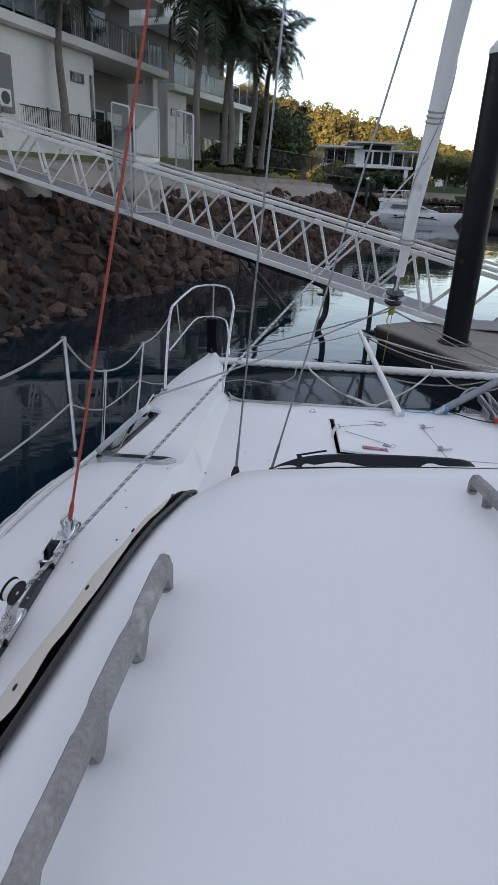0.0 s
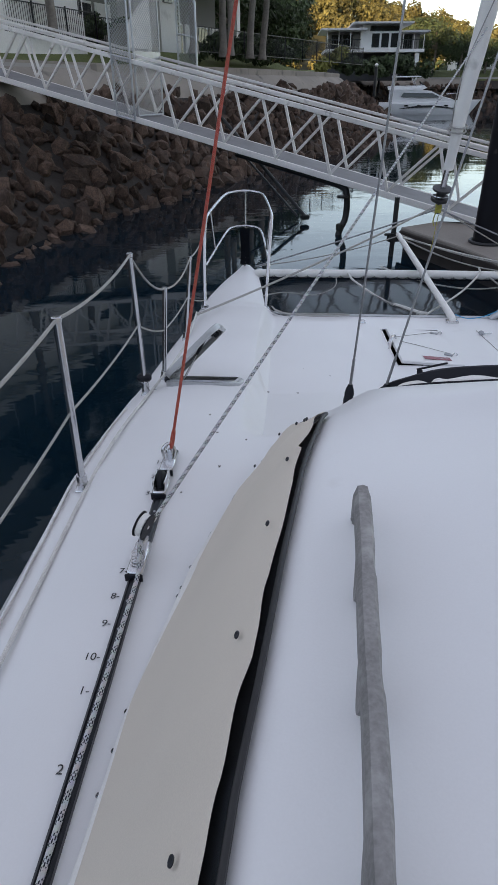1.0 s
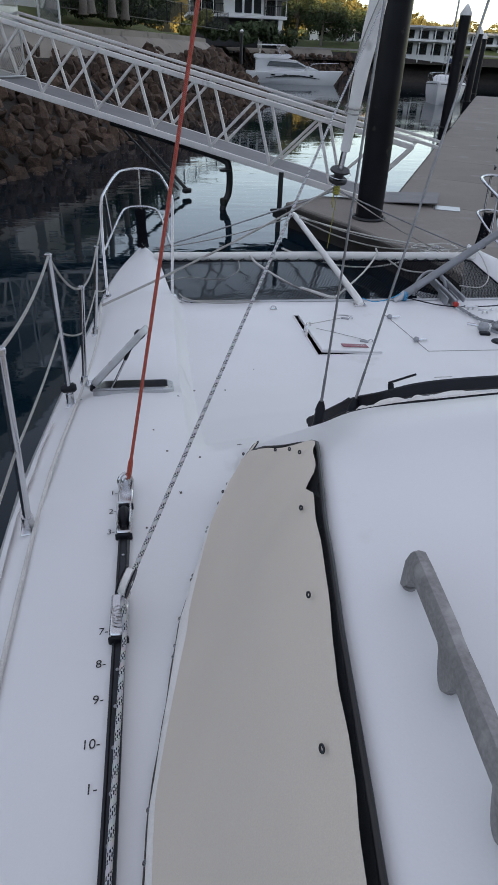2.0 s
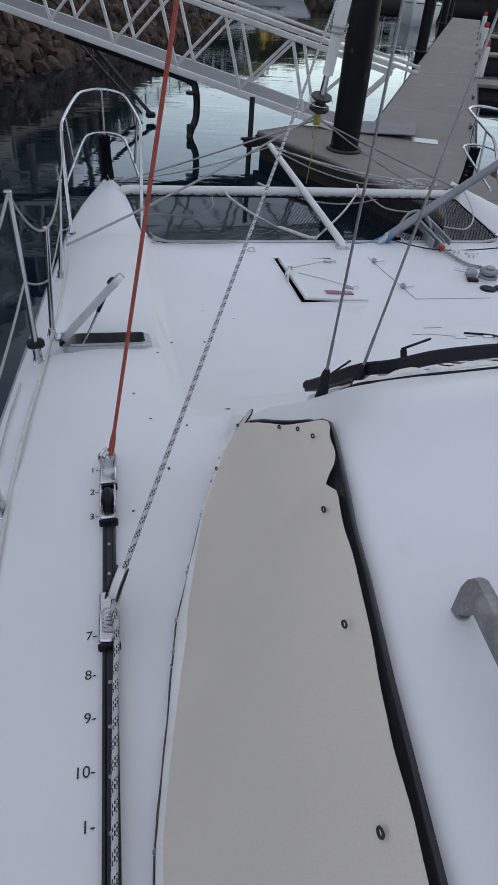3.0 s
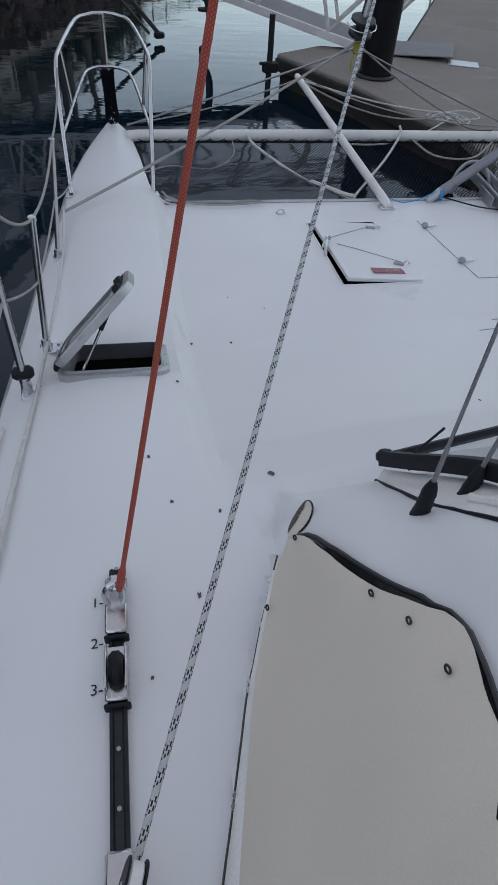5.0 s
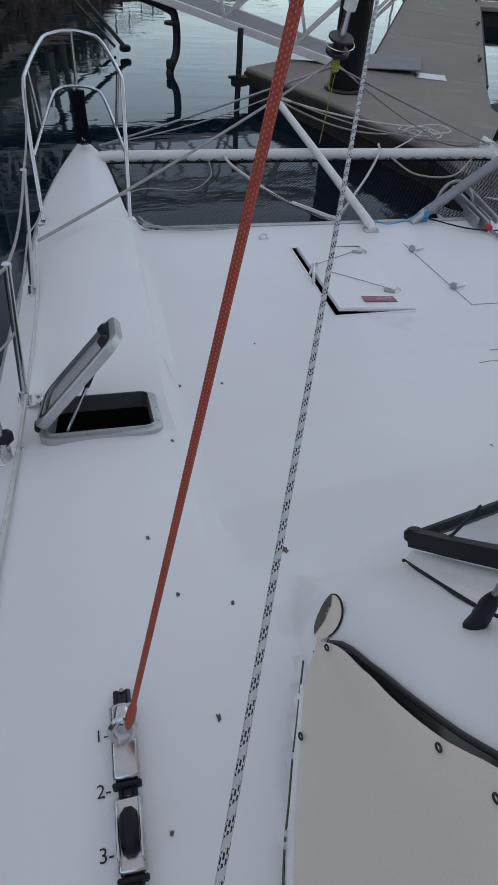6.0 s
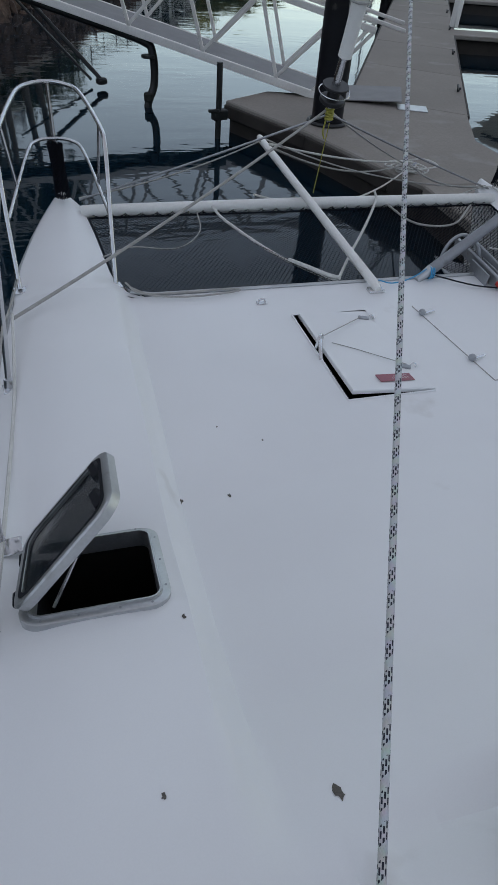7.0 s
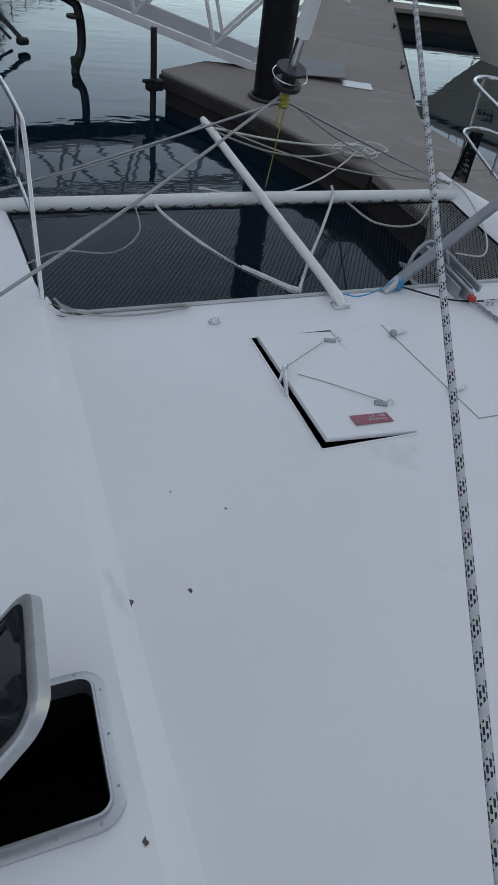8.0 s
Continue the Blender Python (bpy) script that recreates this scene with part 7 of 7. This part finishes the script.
# ---- boats ----
def hull_mesh(L, B, H, sheer=0.25, n=22, rk=0.10):
    """A moulded hull, bow towards +x, waterline at z=0."""
    m = MB()
    rows = []
    for i in range(n):
        t = i / (n - 1)
        w = B / 2 * (1 - max(0, (t - 0.35) / 0.65) ** 2.3) * (0.9 + 0.1 * min(1, t / 0.2))
        x, top = L * t, H * (1 + sheer * max(0, t - 0.3))
        rake = rk * L * max(0, t - 0.8) / 0.2
        row = []
        for k, (f, zf) in enumerate(((0.0, -0.5), (0.62, -0.35), (0.86, 0.0), (0.95, 0.45), (1.0, 0.93), (0.97, 1.0), (0.0, 1.03))):
            row.append((x + rake * max(0, zf) - (rake if zf < 0 else 0), w * f, top * zf if zf > 0 else zf))
        rows.append(row)
    for sg in (1, -1):
        m.sheet(lambda i, k: (rows[i][k][0], sg * rows[i][k][1], rows[i][k][2]), list(range(n)), list(range(7)), flip=(sg == 1))
    r0 = rows[0]
    b = len(m.v)
    m.v += [(p[0], p[1], p[2]) for p in r0] + [(p[0], -p[1], p[2]) for p in r0[::-1]]
    m.f.append(tuple(range(b, b + 14)))
    return m
def place(m, x, y, z, ang):
    M = Matrix.Translation((x, y, z)) @ Matrix.Rotation(radians(ang), 4, 'Z')
    m.v = [tuple(M @ Vector(v)) for v in m.v]
    return m, M
mc = thing("motor_cruiser", (15, 82, ZW), "white flybridge motor cruiser with dark windows moored ashore", "boat")
hm, M = place(hull_mesh(10.2, 3.3, 1.15, 0.35), 10.2, 82.2, ZW, -6)
part("hull", hm, GEL, mc)
def mbox(nm, c, s_, m_, bev=0.08, parent=None, lab=""):
    return part(nm, MB().box(M @ Vector(c), s_, M, bev), m_, parent or mc, lab)
def moulded(prof, half, tumble=0.12, n=6):
    """A rounded superstructure: side profile (x, z) of a closed outline with half widths, narrowing upwards."""
    m = MB()
    zs = [z for _, z in prof]
    z0, z1 = min(zs), max(zs)
    def at(i, k):
        x, z = prof[i % len(prof)]
        u = -1 + 2 * k / n
        w = half(x) * (1 - tumble * (z - z0) / max(0.01, z1 - z0))
        return M @ Vector((x, w * u, z + 0.05 * (1 - u * u) * (z > z0 + 0.2)))
    m.sheet(at, list(range(len(prof) + 1)), list(range(n + 1)))
    for k, flip in ((0, False), (n, True)):
        b = len(m.v)
        m.v += [tuple(at(i, k)) for i in range(len(prof))]
        ids = tuple(range(b, b + len(prof)))
        m.f.append(ids[::-1] if flip else ids)
    return m
bow_half = lambda x: 1.32 * (1 - max(0.0, (x - 5.0) / 6.0) ** 2)
cab = part("cabin", moulded([(1.0, 1.15), (8.6, 1.25), (8.0, 1.50), (6.9, 1.75), (5.7, 2.25), (4.8, 2.36), (1.6, 2.40), (1.0, 2.30)], bow_half), GEL, mc, "white swept moulded cabin")
part("cabin_window", moulded([(2.3, 1.72), (6.7, 1.70), (5.7, 2.10), (2.6, 2.16)], lambda x: bow_half(x) + 0.012, 0.075, 1), PANE, cab, "dark swept cabin window")
part("windscreen", moulded([(5.72, 2.22), (6.80, 1.80), (6.86, 1.83), (5.78, 2.27)], lambda x: bow_half(x) * 0.86, 0.05), PANE, cab, "raked dark windscreen")
fly = part("flybridge", moulded([(0.9, 2.42), (4.6, 2.42), (5.1, 2.62), (4.7, 2.92), (4.1, 2.80), (1.2, 2.78), (0.8, 2.70)], lambda x: 1.12), GEL, mc, "white flybridge coaming")
part("flybridge_screen", moulded([(4.55, 2.88), (4.75, 2.88), (4.35, 3.20), (4.25, 3.18)], lambda x: 1.0), PANE, fly)
part("hard_top", moulded([(1.2, 3.62), (4.2, 3.66), (4.45, 3.72), (4.1, 3.78), (1.2, 3.74)], lambda x: 1.1, 0.05), GEL, fly, "white hard top")
for dx, tx in ((1.5, 1.4), (3.9, 3.4)):
    for dy in (-1.0, 1.0):
        part("hard_top_strut", MB().tube([M @ Vector((dx, dy, 2.75)), M @ Vector((tx, dy, 3.66))], 0.04, 6), STEEL, fly)
sw = MB()
for k in range(14):
    a_, b_ = k / 14, (k + 1) / 14
    f_ = lambda u: M @ Vector((2.2 + 6.2 * u, -1.66 * (1 - max(0, (2.2 + 6.2 * u - 3.6) / 6.6) ** 2.3) - 0.02, 0.55 + 0.28 * math.sin(u * 3.0)))
    sw.bar(f_(a_), f_(b_), 0.03, 0.04 + 0.16 * math.sin(math.pi * (k + 0.5) / 14), 0.004)
part("hull_graphic", sw, BLACKM, mc, "dark sweeping stripe on the hull side")
for x in (3.0, 4.4, 7.4):
    mbox("porthole", (x, -1.66 * (1 - max(0, (x - 3.6) / 6.6) ** 2.3) - 0.01, 0.88), (0.42, 0.03, 0.14), PANE, 0.01)
mbox("cockpit_bulkhead", (0.98, 0, 1.75), (0.06, 2.1, 1.0), PANE, 0.02, None, "dark glazed cockpit bulkhead")
mbox("swim_platform", (-0.4, 0, 0.25), (0.9, 2.8, 0.12), GEL, 0.04)
part("bow_rail", MB().tube([M @ Vector(p) for p in smooth_path([(6.5, -1.5, 1.4), (7.5, -1.4, 2.0), (9.5, -0.7, 2.15), (10.6, 0, 2.2), (9.5, 0.7, 2.15), (7.5, 1.4, 2.0)], 5)], 0.025, 6), STEEL, mc)

def yacht(x, y, ang, L, B, H, label, mast, hullm=GEL, cover=None, rk=0.10):
    t = thing("sailing_yacht", (x, y, ZW), label, "boat", "moored yachts")
    hm, M = place(hull_mesh(L, B, H, 0.3, rk=rk), x, y, ZW, ang)
    part("hull", hm, hullm, t)
    part("rub_strip", MB().tube([M @ Vector((L * k + rk * L * 0.9 * max(0, k - 0.8) / 0.2, -B / 2 * (1 - max(0, (k - 0.35) / 0.65) ** 2.3) - 0.01, H * (1 + 0.3 * max(0, k - 0.3)) * 0.9)) for k in np.linspace(0.02, 0.97, 20)], 0.04, 6), BLACKM, t)
    part("rub_strip", MB().tube([M @ Vector((L * k + rk * L * 0.9 * max(0, k - 0.8) / 0.2, B / 2 * (1 - max(0, (k - 0.35) / 0.65) ** 2.3) + 0.01, H * (1 + 0.3 * max(0, k - 0.3)) * 0.9)) for k in np.linspace(0.02, 0.97, 20)], 0.04, 6), BLACKM, t)
    c = part("cabin", MB().box(M @ Vector((L * 0.45, 0, H * 1.1 + 0.2)), (L * 0.42, B * 0.55, 0.55), M, 0.15), GEL, t)
    for sg in (1, -1):
        part("cabin_window", MB().box(M @ Vector((L * 0.45, sg * B * 0.277, H * 1.1 + 0.25)), (L * 0.3, 0.02, 0.18), M, 0.01), PANE, c)
    part("mast", MB().tube([M @ Vector((L * 0.55, 0, H)), M @ Vector((L * 0.55, 0, mast))], [0.09, 0.06], 10), ALU, t)
    part("boom", MB().tube([M @ Vector((L * 0.53, 0, H + 1.5)), M @ Vector((L * 0.12, 0, H + 1.6))], 0.07, 8), ALU, t)
    part("sail_cover", MB().tube([M @ Vector((L * k, 0, H + 1.65)) for k in (0.12, 0.2, 0.4, 0.52)], [0.08, 0.14, 0.2, 0.16], 10), cover or BLUEC, t, "furled mainsail cover")
    for p in ((L * 1.0, 0, H * 1.2), (0.1, 0, H)):
        part("stay", MB().tube([M @ Vector(p), M @ Vector((L * 0.55, 0, mast - 0.3))], 0.008, 4), WIRE, t)
    rp = [(L * k, B / 2 * (1 - max(0, (k - 0.35) / 0.65) ** 2.3) * 0.93, H * (1 + 0.3 * max(0, k - 0.3)) + 0.6) for k in np.linspace(0.1, 1.0, 14)]
    for sg in (1, -1):
        part("lifeline", MB().tube([M @ Vector((a, sg * b, c_)) for a, b, c_ in rp], 0.012, 4), STEEL, t)
        for a, b, c_ in rp[::3]:
            part("stanchion", MB().tube([M @ Vector((a, sg * b, c_ - 0.62)), M @ Vector((a, sg * b, c_))], 0.014, 5), STEEL, t)
    return t, M
yacht(26.5, 63.0, -118, 9.5, 3.2, 1.35, "white sailing yacht moored bow-in beside the pontoon", 13, GEL)
yc, MY = yacht(16.33, 11.12, 118, 9.0, 3.2, 1.53, "cream-hulled yacht with black rubbing strip on the next berth", 14, CREAMB, BLUEC, 0.21)
nm_ = MB()
for i, (dx, w_) in enumerate(((0, 0.12), (0.17, 0.1), (0.31, 0.1), (0.45, 0.1))):
    nm_.box(MY @ Vector((8.3 - dx, 0.60 + dx * 0.42, 1.05)), (w_, 0.02, 0.16), MY @ Matrix.Rotation(radians(-20), 4, 'Z'), 0)
part("name_marking", nm_, LETTER, yc, "dark painted boat name bars", smooth=False)
yacht(33.0, 34.0, 200, 10.0, 3.3, 1.3, "white sailing yacht on a far berth", 13)
yacht(40.0, 50.0, 200, 10.5, 3.4, 1.3, "white sailing yacht on a far berth", 14)
# berth fingers and service pedestals to the side of the walkway
for (x, y) in ((11.15, 23.1), (16.05, 32.5), (21.7, 43.4)):
    fp = thing("finger_pontoon", (x, y, ZW), "narrow concrete berth finger with dark edges", "pontoon", kind="structure")
    dv = Vector((0.98, -0.2, 0))
    a_ = Vector((x, y, ZD - 0.06))
    part("deck_slab", MB().bar(a_, a_ + dv * 5, 1.2, 0.12, 0.02), DOCK, fp)
    part("float", MB().bar(a_ + Vector((0.3, 0, -0.3)), a_ + dv * 4.9 + Vector((0, 0, -0.3)), 0.95, 0.47, 0.02), WALER, fp)
    sp2 = thing("service_pedestal", (x + 0.8, y + 0.9, ZD), "white pontoon service pedestal with red hose reel", "pedestal", "service pedestals")
    part("post", MB().box((x + 0.8, y + 0.9, ZD + 0.45), (0.24, 0.22, 0.9), 25, 0.03), WHITE, sp2)
    part("reel_cover", MB().box((x + 0.8, y + 0.9, ZD + 1.0), (0.2, 0.18, 0.22), 25, 0.04), REDP, sp2)
for i in range(9):
    c = p1_ + Vector((0.4585, 0.8887, 0)) * (2.0 + 4.5 * i)
    cl = thing("dock_cleat", (c.x - 0.15, c.y, ZD), "black pontoon edge cleat", "cleat", "pontoon cleats")
    part("horn", MB().tube([(c.x - 0.2, c.y - 0.15, ZD + 0.08), (c.x - 0.16, c.y - 0.06, ZD + 0.06), (c.x - 0.12, c.y + 0.06, ZD + 0.06), (c.x - 0.08, c.y + 0.15, ZD + 0.08)], 0.025, 8), BLACKM, cl)
    part("leg", MB().tube([(c.x - 0.14, c.y, ZD - 0.01), (c.x - 0.14, c.y, ZD + 0.06)], 0.03, 8), BLACKM, cl)

# ---- rock revetment ----
def rock_mesh(seed):
    bm = bmesh.new()
    bmesh.ops.create_icosphere(bm, subdivisions=1, radius=1.0)
    r = random.Random(seed)
    off = Vector((seed * 3.7, seed, 0))
    for v in bm.verts:
        v.co *= 0.8 + 0.55 * abs(noise.noise(v.co * 1.1 + off)) + r.uniform(-0.12, 0.12)
    for _ in range(4):
        n = Vector((r.uniform(-1, 1), r.uniform(-1, 1), r.uniform(-1, 1))).normalized()
        d = r.uniform(0.5, 0.72)
        for v in bm.verts:
            e = v.co.dot(n) - d
            if e > 0:
                v.co -= n * e * 0.92
    me = bpy.data.meshes.new("rock")
    bm.to_mesh(me)
    bm.free()
    me.materials.append(ROCK)
    return me
ROCKM = [rock_mesh(i + 1) for i in range(9)]
rev = thing("rock_revetment", (-6, 18, 0), "sloping revetment of rough brown boulders", "rocks", kind="structure")
rr_ = random.Random(21)
near, rest_v, rest_f = 0, [], []
cand = []
k = 10.0
while k < 84:
    p, nrm = shore_at(k)
    q_, _ = shore_at(k + 0.5)
    dens = 0.55 / max(0.2, (q_ - p).length * 2)
    sz = 0.265 + 0.0022 * max(0, p.y - 20)
    off = -0.5
    while off < 3.75:
        cand.append((k + rr_.uniform(-0.3, 0.3) * dens, off + rr_.uniform(-0.15, 0.15), sz * rr_.choice((0.5, 0.7, 0.9, 1.1, 1.5)) * rr_.uniform(0.85, 1.15)))
        off += sz * 1.15
    k += dens * sz * 3.0
for k, off, sz in cand:
    p, nrm = shore_at(k)
    q = p + nrm * off
    z = shore_profile(off) + sz * 0.30
    M = Matrix.Translation((q.x, q.y, z)) @ Euler((rr_.uniform(0, 6.28), rr_.uniform(0, 6.28), rr_.uniform(0, 6.28))).to_matrix().to_4x4() @ Matrix.Diagonal((sz * rr_.uniform(0.85, 1.5), sz * rr_.uniform(0.7, 1.1), sz * rr_.uniform(0.45, 0.85), 1))
    me = ROCKM[rr_.randrange(9)]
    if near < 300 and 11.5 < q.y < 24 and off > -0.2:
        ob = new("rock", me)
        ob.parent = rev
        ob.matrix_parent_inverse = rev.matrix_basis.inverted()
        ob.matrix_basis = M
        near += 1
    else:
        b = len(rest_v)
        rest_v += [tuple(M @ v.co) for v in me.vertices]
        rest_f += [tuple(b + i for i in f.vertices) for f in me.polygons]
mr = MB()
mr.v, mr.f = rest_v, rest_f
part("rock_fill", mr, ROCKS, rev, kind="stuff", smooth=False)
